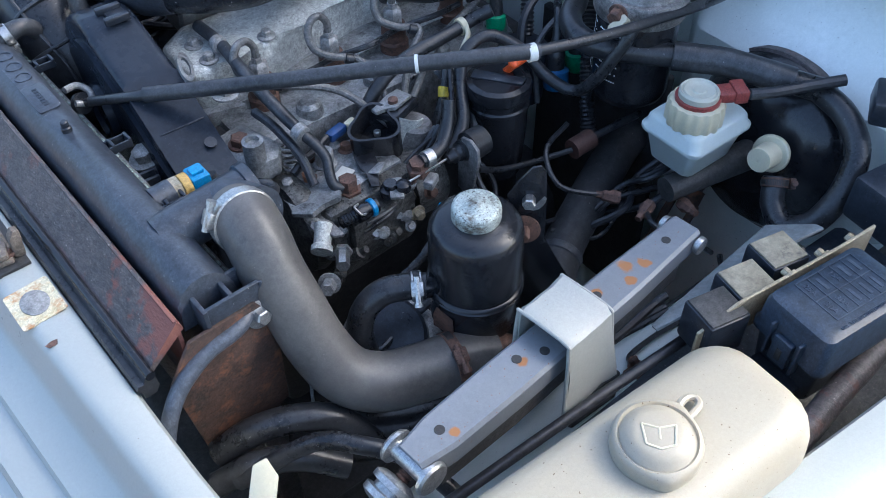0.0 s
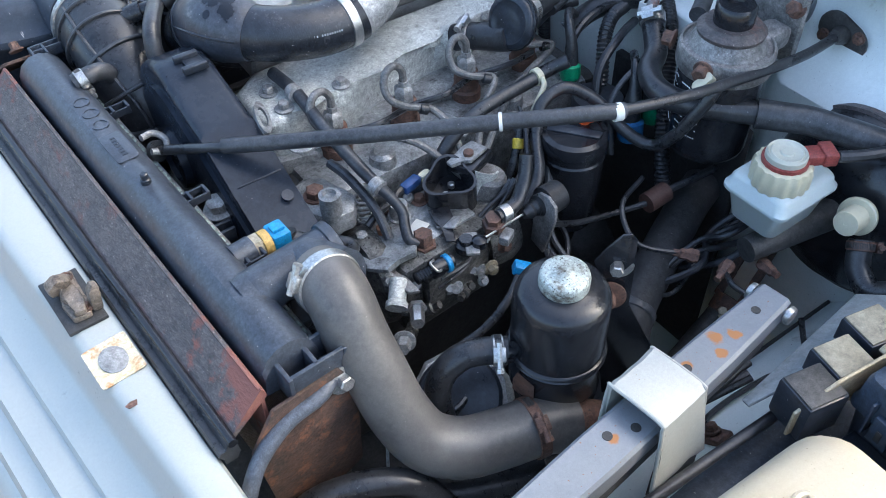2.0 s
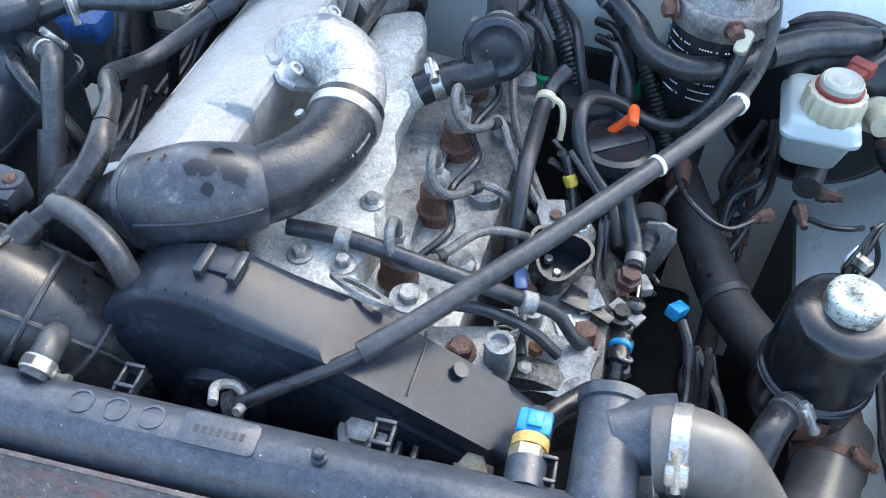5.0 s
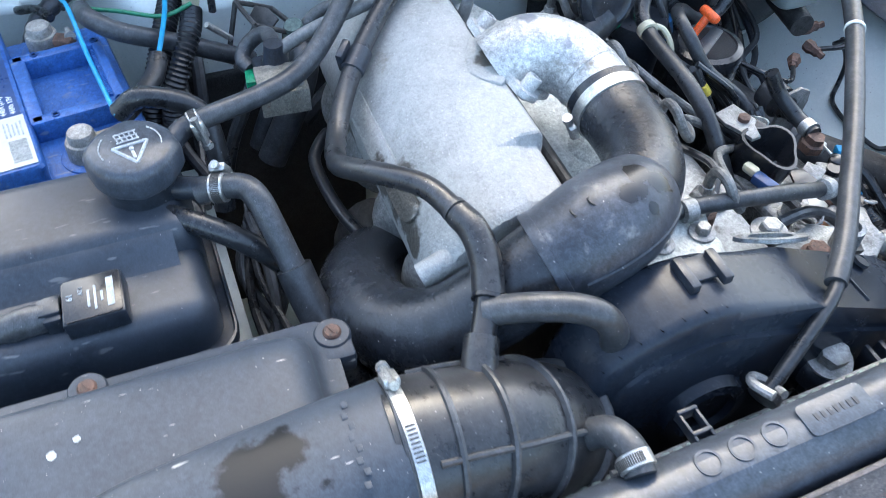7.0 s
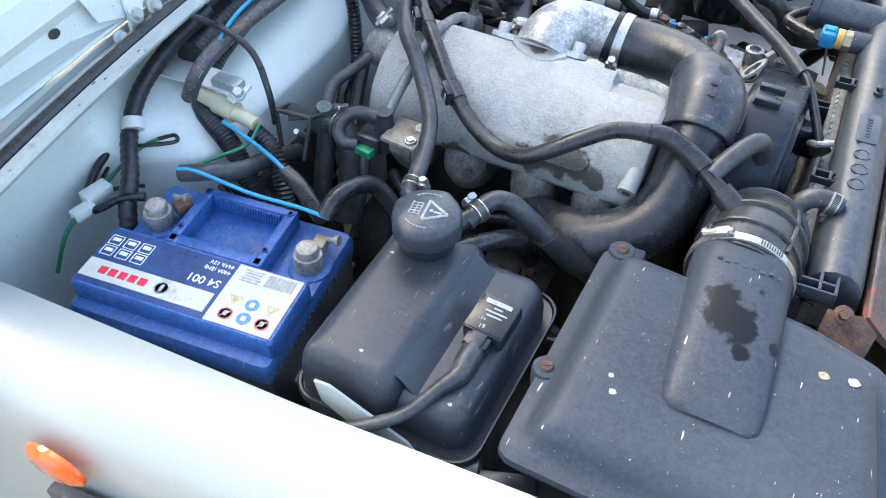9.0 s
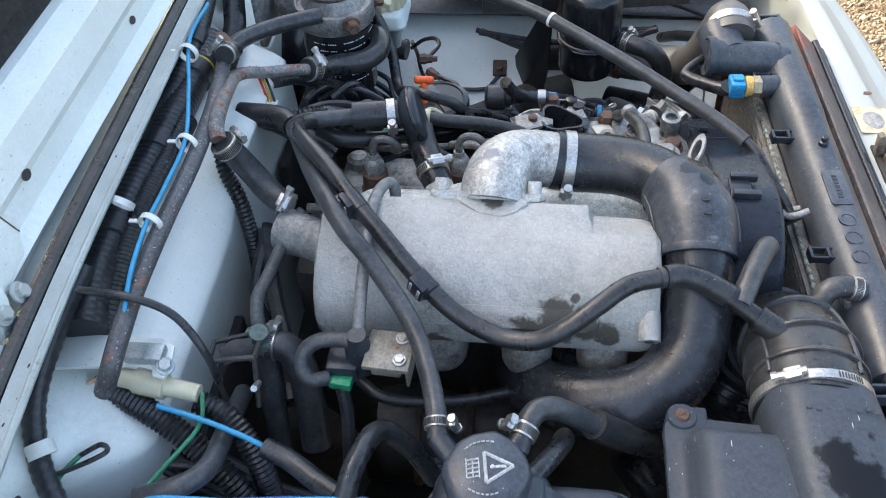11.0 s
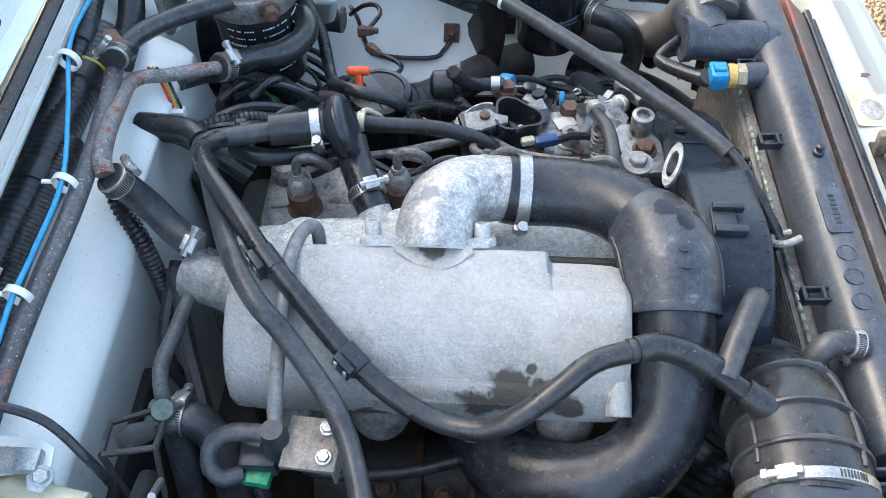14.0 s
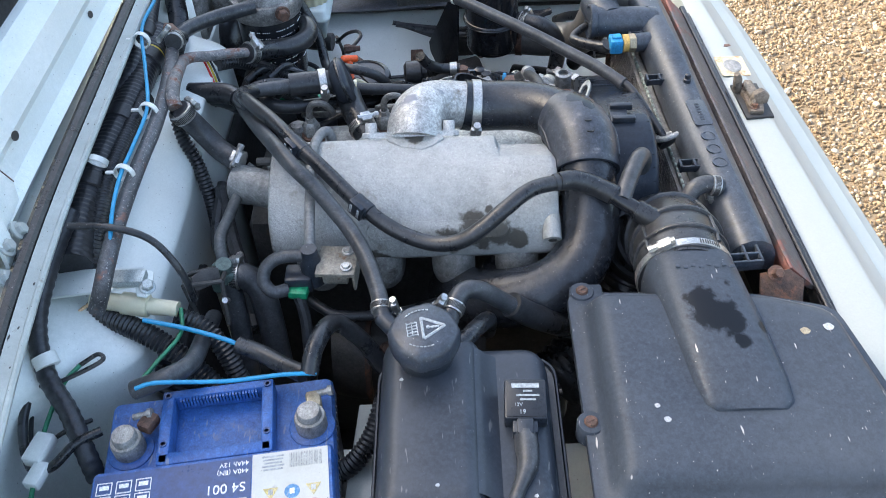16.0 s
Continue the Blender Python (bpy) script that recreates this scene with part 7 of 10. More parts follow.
lathe(bm, [(0.012, -0.012), (0.0185, -0.004), (0.0200, 0.000), (0.0200, 0.003), (0.0185, 0.0045), (0.0135, 0.005), (0.0132, 0.027), (0.0122, 0.029), (0.002, 0.0292), (0.0018, 0.028), (0, 0.028)], vm, 36)
part("valve_body", bm, ivory, valve)
vh = hose("vacuum_hose", [(-0.236, 0.548, 0.872), (-0.222, 0.562, 0.85), (-0.215, 0.585, 0.842), (-0.225, 0.607, 0.858), (-0.25, 0.612, 0.89), (-0.275, 0.60, 0.92), (-0.29, 0.57, 0.937), (-0.298, 0.535, 0.942)], 0.0125, rubber, "thick black vacuum hose looping round the servo", seg=18)
clamp(vh, (-0.233, 0.551, 0.867), (0.4, 0.4, -0.6), 0.0127, 0.010, 0, rusty, "rusty spring clip")

# ---------------------------------------------------------------- fuel filter
FX, FY, FZ = -0.220, 0.351, 0.014
ff = thing("fuel_filter", (FX, FY, 0.84 + FZ), "black fuel filter canister under a dirty alloy head", "filter")
bm = bmesh.new()
lathe(bm, [(0.035, 0.862), (0.042, 0.868), (0.044, 0.875), (0.044, 0.968), (0.042, 0.972)], Matrix.Translation((FX, FY, FZ)), 44)
can = part("canister", bm, gloss_black, ff, "glossy black canister with white print")
bm = bmesh.new()
rng = random.Random(9)
for row in range(7):
    for k in range(40):
        if rng.random() < (0.75 if row not in (2, 3) else 0.9):
            a = radians(-118 + 3.6 * k)
            if k % 14 < 11:
                box(bm, (0.0006, 0.0016, 0.0028 if row in (2, 3) else 0.0014), Matrix.Translation((FX, FY, FZ + 0.955 - 0.0095 * row)) @ Matrix.Rotation(a, 4, 'Z') @ Matrix.Translation((0.0441, 0, 0)), 0)
part("printing", bm, print_white, can, "white print")["kind"] = "stuff"
bm = bmesh.new()
lathe(bm, [(0.043, 0.966), (0.048, 0.968), (0.0495, 0.971), (0.0495, 0.990), (0.0480, 0.993), (0.0455, 0.9935), (0.0445, 0.991), (0.0400, 0.992), (0.0360, 1.000), (0.032, 1.006)], Matrix.Translation((FX, FY, FZ)), 48)
box(bm, (0.05, 0.03, 0.024), Matrix.Translation((FX - 0.05, FY + 0.008, 0.996)), 0.006)
box(bm, (0.012, 0.068, 0.08), Matrix.Translation((FX - 0.085, FY - 0.008, 0.999)), 0.006)
part("head", bm, filter_alloy, ff, "dull alloy head")
bm = bmesh.new()
lathe(bm, [(0.034, 1.006), (0.035, 1.010), (0.031, 1.014), (0.028, 1.017)], Matrix.Translation((FX, FY, FZ)), 36)
part("plunger_seat", bm, rust_panel, ff, "brown plunger seat")
bm = bmesh.new()
lathe(bm, [(0.020, 1.016), (0.0205, 1.020), (0.0205, 1.034), (0.018, 1.037), (0.010, 1.037), (0.009, 1.034), (0, 1.034)], Matrix.Translation((FX, FY, FZ)), 36)
part("plunger", bm, gloss_black, ff, "black primer plunger", sharp=45)
for at, d in (((FX + 0.03, FY - 0.045, 0.999), (0.4, -0.9, 0)), ((FX + 0.048, FY + 0.012, 0.999), (1, 0.3, -0.1)), ((FX - 0.080, FY + 0.016, 1.024), (1, 0, 0.4))):
    bm = bmesh.new()
    bolt(bm, at, d, 0.008, 0.010, 1.3)
    part("union_bolt", bm, rusty, ff, "brown union bolt")
bm = bmesh.new()
prism(bm, rounded(0.012, 0.022, 0.003), 0.008, axis_matrix((-0.166, 0.374, 0.990), (0.6, -0.2, 0.8)), 0.002)
solid("bleed_key", bm, ivory, "cream plastic bleed screw key", "key")

# ---------------------------------------------------------------- breather valve, oil filler, dipstick
br = thing("breather_valve", (-0.095, 0.158, 0.95), "round black crankcase breather valve", "valve")
am = axis_matrix((-0.096, 0.159, 0.984), (0.95, 0.18, 0.28))
bm = bmesh.new()
lathe(bm, [(0.012, -0.016), (0.021, -0.014), (0.029, -0.007), (0.0308, -0.001), (0.0308, 0.003), (0.029, 0.0065), (0.024, 0.008), (0.022, 0.0065), (0.013, 0.008), (0, 0.0085)], am, 44)
part("disc_body", bm, plastic, br, sharp=50)
bm = bmesh.new()
lathe(bm, [(0.0310, -0.002), (0.0321, -0.001), (0.0321, 0.001), (0.0310, 0.002)], am, 44)
part("rim", bm, gloss_black, br)
bh = hose("breather_hose", [(-0.094, 0.160, 0.966), (-0.090, 0.148, 0.960), (-0.082, 0.128, 0.955), (-0.072, 0.106, 0.949), (-0.066, 0.094, 0.943)], 0.0158, rubber, "short black breather hose with clamp on the head cover", seg=20)
clamp(bh, (-0.0735, 0.109, 0.950), (0.4, -0.85, -0.3), 0.0161, 0.011, 80)
bm = bmesh.new()
tube(bm, [(-0.069, 0.100, 0.946), (-0.062, 0.084, 0.937), (-0.058, 0.070, 0.925)], [0.0150, 0.0165, 0.026], 24)
part("cover_spigot", bm, head_alloy, engine, "corroded alloy hose spigot")
clamp(bh, (-0.122, 0.155, 0.988), (1, 0.2, 0.0), 0.0155, 0.010, 200)
oc = thing("oil_filler", (-0.086, 0.282, 0.84), "matt black round oil filler housing", "oil filler")
bm = bmesh.new()
lathe(bm, [(0.030, 0.80), (0.034, 0.86), (0.034, 0.905), (0.037, 0.908), (0.0375, 0.918), (0.036, 0.922), (0.030, 0.924), (0.029, 0.9225), (0, 0.9225)], Matrix.Translation((-0.086, 0.282, -0.009)), 44)
part("housing", bm, gloss_black, oc, sharp=30)
bm = bmesh.new()
lathe(bm, [(0.0345, 0.890), (0.0362, 0.892), (0.0362, 0.896), (0.0345, 0.898)], Matrix.Translation((-0.086, 0.282, -0.009)), 44)
part("ring", bm, gloss_black, oc)
bm = bmesh.new()
prism(bm, [(-0.008, -0.03), (0.008, -0.03), (0.006, 0.028), (-0.006, 0.03)], 0.002, Matrix.Translation((-0.086, 0.282, 0.9135)) @ Matrix.Rotation(radians(35), 4, 'Z'), 0.0008)
part("grip_bar", bm, plastic, oc)
bm = bmesh.new()
lathe(bm, [(0.026, 0.84), (0.030, 0.89), (0.030, 0.905), (0.028, 0.908), (0, 0.908)], Matrix.Translation((-0.155, 0.245, 0)), 36)
part("rear_chamber", bm, plastic, oc)
ds = thing("dipstick", (-0.101, 0.287, 0.92), "bright orange dipstick handle", "dipstick")
bm = bmesh.new()
tube(bm, [(-0.103, 0.274, 0.909), (-0.1035, 0.2755, 0.912), (-0.104, 0.280, 0.918), (-0.105, 0.290, 0.931)], [0.0062, 0.0048, 0.0042, 0.0045], 14, 4)
box(bm, (0.025, 0.011, 0.010), Matrix.Translation((-0.105, 0.2915, 0.933)) @ Matrix.Rotation(radians(-35), 4, 'X') @ Matrix.Rotation(radians(6), 4, 'Z'), 0.0042, 3)
part("handle", bm, orange, ds)

# ---------------------------------------------------------------- injection pump
pump = thing("injection_pump", (0.1, 0.27, 0.78), "oily alloy diesel injection pump crowded with fittings", "pump")
PMx = Matrix.Rotation(radians(2), 4, 'Z')


def pbox(name, at, size, material, rz=0.0, rx=0.0, ry=0.0, bevel=0.004, label=""):
    bm = bmesh.new()
    box(bm, size, Matrix.Translation(at) @ Matrix.Rotation(radians(rz), 4, 'Z') @ Matrix.Rotation(radians(rx), 4, 'X') @ Matrix.Rotation(radians(ry), 4, 'Y'), bevel)
    return part(name, bm, material, pump, label)


def pturn(name, at, d, prof, material, seg=24, label=""):
    bm = bmesh.new()
    lathe(bm, prof, axis_matrix(at, d), seg)
    return part(name, bm, material, pump, label)


pbox("pump_body", (0.105, 0.27, 0.825), (0.115, 0.085, 0.10), oily_glint_cast, 4, bevel=0.012)
pbox("pump_top", (0.105, 0.262, 0.872), (0.10, 0.065, 0.012), cast_dirty, 4, bevel=0.003)
pturn("pump_head", (0.02, 0.275, 0.83), (-1, 0, 0), [(0.042, -0.03), (0.044, 0.0), (0.040, 0.012), (0.025, 0.016), (0, 0.016)], oily_glint_cast)
pturn("drive_flange", (0.165, 0.26, 0.83), (1, 0, 0), [(0.052, -0.01), (0.055, 0.0), (0.052, 0.012), (0.03, 0.02), (0, 0.02)], oily_glint_cast)
pbox("side_cover", (0.10, 0.318, 0.835), (0.08, 0.014, 0.05), oily_glint_cast, 4, bevel=0.003)
# open black throttle cup on the pump
bm = bmesh.new()
prof = [(0.020, -0.02), (0.0245, -0.012), (0.0255, 0.030), (0.0262, 0.034), (0.0232, 0.034), (0.0225, 0.004), (0, 0.004)]
lathe(bm, prof, axis_matrix((0.058, 0.253, 0.876), (0.15, 0.12, 1)), 30, lambda a, r, h: r * (1 + 0.16 * math.cos(3 * a + 0.6)))
cup = part("cup", bm, gloss_black, pump, "open black cup with two screws")
for dx, dy in ((-0.006, -0.006), (0.008, 0.004)):
    pturn("cup_screw", (0.060 + dx, 0.254 + dy, 0.884), (0, 0, 1), [(0.004, 0), (0.004, 0.005), (0.003, 0.006), (0, 0.006)], zinc, 8)
pbox("stop_base", (0.026, 0.246, 0.905), (0.042, 0.030, 0.010), gloss_black, 20, 8, bevel=0.002, label="black base")
bm = bmesh.new()
prism(bm, [(-0.020, -0.010), (-0.004, -0.014), (0.012, -0.011), (0.024, -0.013), (0.027, -0.004), (0.014, 0.002), (0.012, 0.010), (-0.016, 0.012)], 0.004, Matrix.Translation((0.027, 0.244, 0.911)) @ Matrix.Rotation(radians(20), 4, 'Z') @ Matrix.Rotation(radians(8), 4, 'X'), 0.001)
part("stop_lever", bm, pipe_grey, pump, "pale corroded lever plate")
pturn("lever_screw", (0.030, 0.246, 0.915), (0, 0, 1), [(0.0055, 0), (0.0055, 0.004), (0.003, 0.005), (0, 0.005)], rusty, 12)
bm = bmesh.new()
loft(bm, [[(0.040 - 0.012 * k, 0.268 + 0.010 * k - 0.004 * k * k, 0.872), (0.040 - 0.012 * k, 0.270 + 0.010 * k - 0.004 * k * k, 0.872), (0.038 - 0.012 * k, 0.270 + 0.010 * k - 0.004 * k * k, 0.912 - 0.006 * k), (0.038 - 0.012 * k, 0.268 + 0.010 * k - 0.004 * k * k, 0.912 - 0.006 * k)] for k in (0, 0.5, 1, 1.5, 2, 2.5)])
part("curved_guard", bm, head_alloy, pump, "curved mottled steel guard")
pturn("solenoid", (0.02, 0.262, 0.872), (-0.2, 0, 1), [(0.020, -0.02), (0.021, 0.0), (0.021, 0.018), (0.018, 0.022), (0, 0.022)], filter_alloy)
bm = bmesh.new()
prism(bm, [(-0.03, -0.032), (0.016, -0.036), (0.030, -0.02), (0.026, 0.006), (0.034, 0.02), (0.02, 0.04), (0.004, 0.034), (-0.012, 0.042), (-0.028, 0.02), (-0.022, 0.0)], 0.006, Matrix.Translation((0.152, 0.268, 0.872)) @ Matrix.Rotation(radians(10), 4, 'X') @ Matrix.Rotation(radians(8), 4, 'Y'), 0.002)
part("cover_plate", bm, cast_dirty, pump, "mottled alloy cover plate")
for x, y, z, mt_ in ((0.147, 0.257, 0.884, copper), (0.135, 0.290, 0.876, pipe_grey), (0.168, 0.252, 0.882, pipe_grey), (0.165, 0.292, 0.868, rusty), (0.098, 0.232, 0.880, pipe_grey), (0.128, 0.232, 0.880, rusty)):
    pturn("deck_screw", (x, y, z), (0.1, 0.1, 1), [(0.006, -0.006), (0.0062, 0.0), (0.0062, 0.003), (0.0035, 0.0045), (0, 0.004)], mt_, 6)
for x, y, z, d in ((0.150, 0.232, 0.895, (0, 0, 1)),):
    bm = bmesh.new()
    helix = [axis_matrix((x, y, z), d) @ Vector((0.010 * math.cos(k * 0.7), 0.010 * math.sin(k * 0.7), -0.016 + 0.00075 * k)) for k in range(48)]
    tube(bm, helix, 0.0013, 6, 1)
    part("coil_spring", bm, pipe_grey, pump, "coiled steel spring")
pturn("top_stud", (0.120, 0.247, 0.876), (0, 0, 1), [(0.0125, 0.0), (0.0125, 0.004), (0.010, 0.005), (0.010, 0.018), (0.009, 0.020), (0.004, 0.020), (0.004, 0.016), (0, 0.016)], pipe_grey)
pturn("banjo_bolt", (0.121, 0.292, 0.872), (0, 0, 1), [(0.014, 0.0), (0.014, 0.005), (0.0105, 0.005), (0.0105, 0.016), (0.009, 0.018), (0, 0.018)], rusty, 6, "brown banjo bolt")
pturn("banjo_ring", (0.121, 0.292, 0.868), (0, 0, 1), [(0.013, -0.004), (0.014, 0.0), (0.013, 0.004)], gloss_black)
pturn("screw", (0.142, 0.258, 0.872), (0, 0, 1), [(0.007, 0.0), (0.007, 0.004), (0.005, 0.005), (0.005, 0.009), (0, 0.009)], rusty, 6)
pbox("paper_tag", (0.116, 0.275, 0.8805), (0.022, 0.016, 0.0012), paper, 25, bevel=0.0003, label="small white tag")
bm = bmesh.new()
prism(bm, [(-0.011, -0.008), (0.011, -0.008), (0.009, 0.010), (0.004, 0.018), (0.006, 0.036), (-0.004, 0.038), (-0.006, 0.016), (-0.011, 0.008)], 0.0025, Matrix.Translation((0.088, 0.276, 0.884)) @ Matrix.Rotation(radians(-18), 4, 'Z') @ Matrix.Rotation(radians(-8), 4, 'X'), 0.0008)
part("cup_stay", bm, gloss_black, pump, "black stay below the cup")
pturn("hose_nut", (0.052, 0.318, 0.884), (0.1, 0.1, 1), [(0.010, -0.008), (0.012, -0.006), (0.012, 0.002), (0.009, 0.003), (0.009, 0.010), (0, 0.010)], rusty, 6, "rust-brown union nut")
bm = bmesh.new()
tube(bm, [(0.049, 0.320, 0.892), (0.038, 0.320, 0.892), (0.020, 0.316, 0.896), (0.004, 0.306, 0.910), (-0.006, 0.296, 0.930)], 0.0075, 12)
part("return_stub", bm, rubber, pump, "short black hose")
pturn("stub_clip", (0.040, 0.320, 0.892), (1, 0, 0.05), [(0.0078, -0.005), (0.0092, -0.005), (0.0092, 0.005), (0.0078, 0.005)], zinc, 20)
rng_p = random.Random(31)
for k in range(26):
    x, y = 0.05 + 0.12 * rng_p.random(), 0.30 + 0.032 * rng_p.random()
    z = 0.866 - 0.9 * (y - 0.30) - 0.03 * rng_p.random()
    bm = bmesh.new()
    if k % 3 == 0:
        bolt(bm, (x, y, z), (rng_p.uniform(-0.6, 0.6), 0.8, 0.7), 0.004 + 0.003 * rng_p.random(), 0.006, 1.4, spin=23 * k)
        part("fitting_bolt", bm, (zinc, gold_zinc, rusty, pipe_grey)[k % 4], pump)
    else:
        lathe(bm, [(0.006, -0.01), (0.007, 0.0), (0.007, 0.004), (0.004, 0.005), (0.004, 0.012), (0, 0.012)], axis_matrix((x, y, z), (rng_p.uniform(-1, 1), 0.7, rng_p.uniform(0, 1))), 12)
        part("fitting", bm, (gloss_black, oily_glint_cast, pipe_grey)[k % 3], pump)
pbox("metal_tag", (0.088, 0.29, 0.884), (0.018, 0.022, 0.002), pipe_grey, 30, 20, bevel=0.0004)
pturn("cable_can", (-0.003, 0.326, 0.885), (1, 0.05, 0.0), [(0.010, -0.03), (0.016, -0.026), (0.017, -0.005), (0.012, -0.003), (0.012, 0.004), (0.0085, 0.006), (0.0095, 0.009), (0.0075, 0.012), (0.0085, 0.016), (0.006, 0.02), (0.005, 0.024), (0, 0.024)], rubber)
bm = bmesh.new()
tube(bm, [(0.02, 0.3265, 0.885), (0.075, 0.328, 0.882)], 0.0013, 6, 2)
part("inner_cable", bm, zinc, pump)
bm = bmesh.new()
prism(bm, [(-0.016, -0.055), (0.004, -0.06), (0.014, -0.02), (0.018, 0.0), (0.016, 0.014), (0.004, 0.020), (-0.010, 0.016), (-0.014, -0.01)], 0.004, Matrix.Translation((-0.004, 0.334, 0.885)) @ Matrix.Rotation(radians(90), 4, 'Z') @ Matrix.Rotation(radians(90), 4, 'X'), 0.0008)
part("cable_bracket", bm, filter_alloy, pump, "dull steel cable bracket")
pturn("lever_pivot", (0.087, 0.318, 0.868), (0, 0, 1), [(0.011, 0.0), (0.011, 0.008), (0.007, 0.009), (0.007, 0.015), (0, 0.015)], gloss_black)
pturn("lever_joint", (0.078, 0.328, 0.876), (0, 0, 1), [(0.0075, 0.0), (0.0075, 0.008), (0.004, 0.010), (0, 0.010)], gloss_black)
pbox("throttle_lever", (0.083, 0.322, 0.876), (0.03, 0.014, 0.004), pipe_grey, 60, bevel=0.001)
pbox("adjuster_block", (0.046, 0.332, 0.872), (0.018, 0.011, 0.011), pipe_grey, 30, bevel=0.002)
pturn("adjuster", (0.128, 0.322, 0.868), (1, -0.02, 0), [(0.008, -0.02), (0.008, -0.006), (0.0095, -0.006), (0.0095, 0.004), (0.006, 0.005)] + [(0.006 + 0.0008 * (k % 2), 0.006 + 0.0015 * k) for k in range(12)] + [(0, 0.024)], gloss_black, 16)
pturn("adjuster_ring", (0.114, 0.3225, 0.868), (1, -0.02, 0), [(0.0085, -0.003), (0.0098, -0.002), (0.0098, 0.002), (0.0085, 0.003)], blue_plug, 20)
bm = bmesh.new()
tube(bm, [(0.128, 0.320, 0.879), (0.134, 0.323, 0.88), (0.132, 0.332, 0.876), (0.126, 0.330, 0.872), (0.130, 0.321, 0.862)], 0.0013, 6)
part("spring_clip", bm, zinc, pump)
bm = bmesh.new()
prism(bm, [(0.150, 0.218), (0.136, 0.223), (0.128, 0.247), (0.139, 0.270), (0.153, 0.277), (0.160, 0.295), (0.155, 0.314), (0.155, 0.335), (0.165, 0.331), (0.176, 0.302), (0.179, 0.288), (0.174, 0.265), (0.162, 0.236)][::-1], 0.004, Matrix.Translation((0, 0, 0.862)), 0.0012)
part("rear_bracket", bm, filter_alloy, pump, "bent grey steel bracket")
pturn("bracket_stub", (0.170, 0.318, 0.862), (0.5, 0.6, -0.3), [(0.009, -0.01), (0.009, 0.012), (0.011, 0.014), (0.011, 0.020), (0, 0.020)], head_alloy, 16)
pturn("lower_bolt", (0.16, 0.335, 0.845), (0.5, 0.8, 0.1), [(0.010, 0.0), (0.010, 0.004), (0.007, 0.004), (0.007, 0.024), (0, 0.024)], zinc, 6)
for k, (x, y, z, d) in enumerate(((0.02, 0.30, 0.855, (-0.3, 1, 0.4)), (0.035, 0.315, 0.84, (0, 1, 0.3)), (0.06, 0.325, 0.83, (0, 1, 0)), (0.13, 0.318, 0.835, (0.2, 1, 0.1)), (0.145, 0.30, 0.86, (0.6, 0.6, 0.6)), (0.075, 0.31, 0.86, (0, 0.6, 1)), (0.15, 0.235, 0.875, (0, 0, 1)), (0.09, 0.24, 0.878, (0, 0, 1)))):
    bm = bmesh.new()
    bolt(bm, (x, y, z), d, 0.006, 0.007, 1.5, spin=17 * k)
    part("bolt", bm, (zinc, rusty, gold_zinc)[k % 3], pump)
pbox("idle_plug", (0.094, 0.231, 0.897), (0.024, 0.011, 0.010), label_navy, 15, bevel=0.002, label="dark blue plug")
pbox("idle_plug", (0.075, 0.229, 0.898), (0.015, 0.009, 0.009), ivory, 15, bevel=0.003, label="white plug half")
bm = bmesh.new()
tube(bm, [(0.105, 0.232, 0.897), (0.113, 0.235, 0.897), (0.122, 0.240, 0.896), (0.142, 0.243, 0.892), (0.158, 0.247, 0.885)], 0.0042, 8)
part("idle_wire", bm, rubber, pump)
# alloy mount between cover and pump
mt = thing("pump_mount", (0.185, 0.21, 0.88), "pale corroded alloy mount with rusty bolt", "bracket")
bm = bmesh.new()
prism(bm, [(-0.022, -0.035), (0.02, -0.04), (0.026, 0.0), (0.018, 0.028), (-0.006, 0.036), (-0.024, 0.02)], 0.025, Matrix.Translation((0.184, 0.212, 0.888)) @ Matrix.Rotation(radians(15), 4, 'Z'), 0.005)
lathe(bm, [(0.011, 0.0), (0.011, 0.03), (0.007, 0.031), (0.007, 0.026), (0, 0.026)], Matrix.Translation((0.188, 0.233, 0.905)), 20)
part("mount_casting", bm, cast_dirty, mt)
bm = bmesh.new()
bolt(bm, (0.190, 0.205, 0.914), (0, 0, 1), 0.0095, 0.009, 1.3)
part("bolt", bm, rusty, mt)
bm = bmesh.new()
bolt(bm, (0.176, 0.160, 0.944), (0, 0, 1), 0.0085, 0.008, 1.7)
part("bolt", bm, pipe_grey, mt)

# alternator and lower clutter in the dark
alt = thing("alternator", (0.17, 0.40, 0.70), "grimy alternator low beside the engine", "alternator")
am = axis_matrix((0.152, 0.402, 0.758), (0.40, 0.35, 0.85))
bm = bmesh.new()
lathe(bm, [(0.02, -0.05), (0.045, -0.045), (0.05, -0.03), (0.05, 0.02), (0.045, 0.03), (0.02, 0.034), (0, 0.034)], am, 32, lambda a, r, h: r * (1 + 0.05 * (math.cos(10 * a) > 0.2)))
part("housing", bm, cast, alt, "pale finned alloy housing")
bm = bmesh.new()
lathe(bm, [(0.040, 0.026), (0.042, 0.030), (0.042, 0.044), (0.039, 0.048), (0.02, 0.050), (0, 0.050)], am, 32)
acap = part("end_cap", bm, plastic, alt, "black slotted end cap")
for k in range(3):
    bm = bmesh.new()
    box(bm, (0.003, 0.014, 0.002), am @ Matrix.Translation((-0.012 + 0.007 * k, -0.018, 0.0502)), 0.0006)
    part("slot", bm, print_black, acap)
bm = bmesh.new()
box(bm, (0.03, 0.06, 0.014), Matrix.Translation((0.215, 0.41, 0.80)) @ Matrix.Rotation(radians(40), 4, 'Z'), 0.004)
for k in range(4):
    box(bm, (0.004, 0.05, 0.018), Matrix.Translation((0.205 + 0.008 * k, 0.41, 0.805)) @ Matrix.Rotation(radians(40), 4, 'Z'), 0.001)
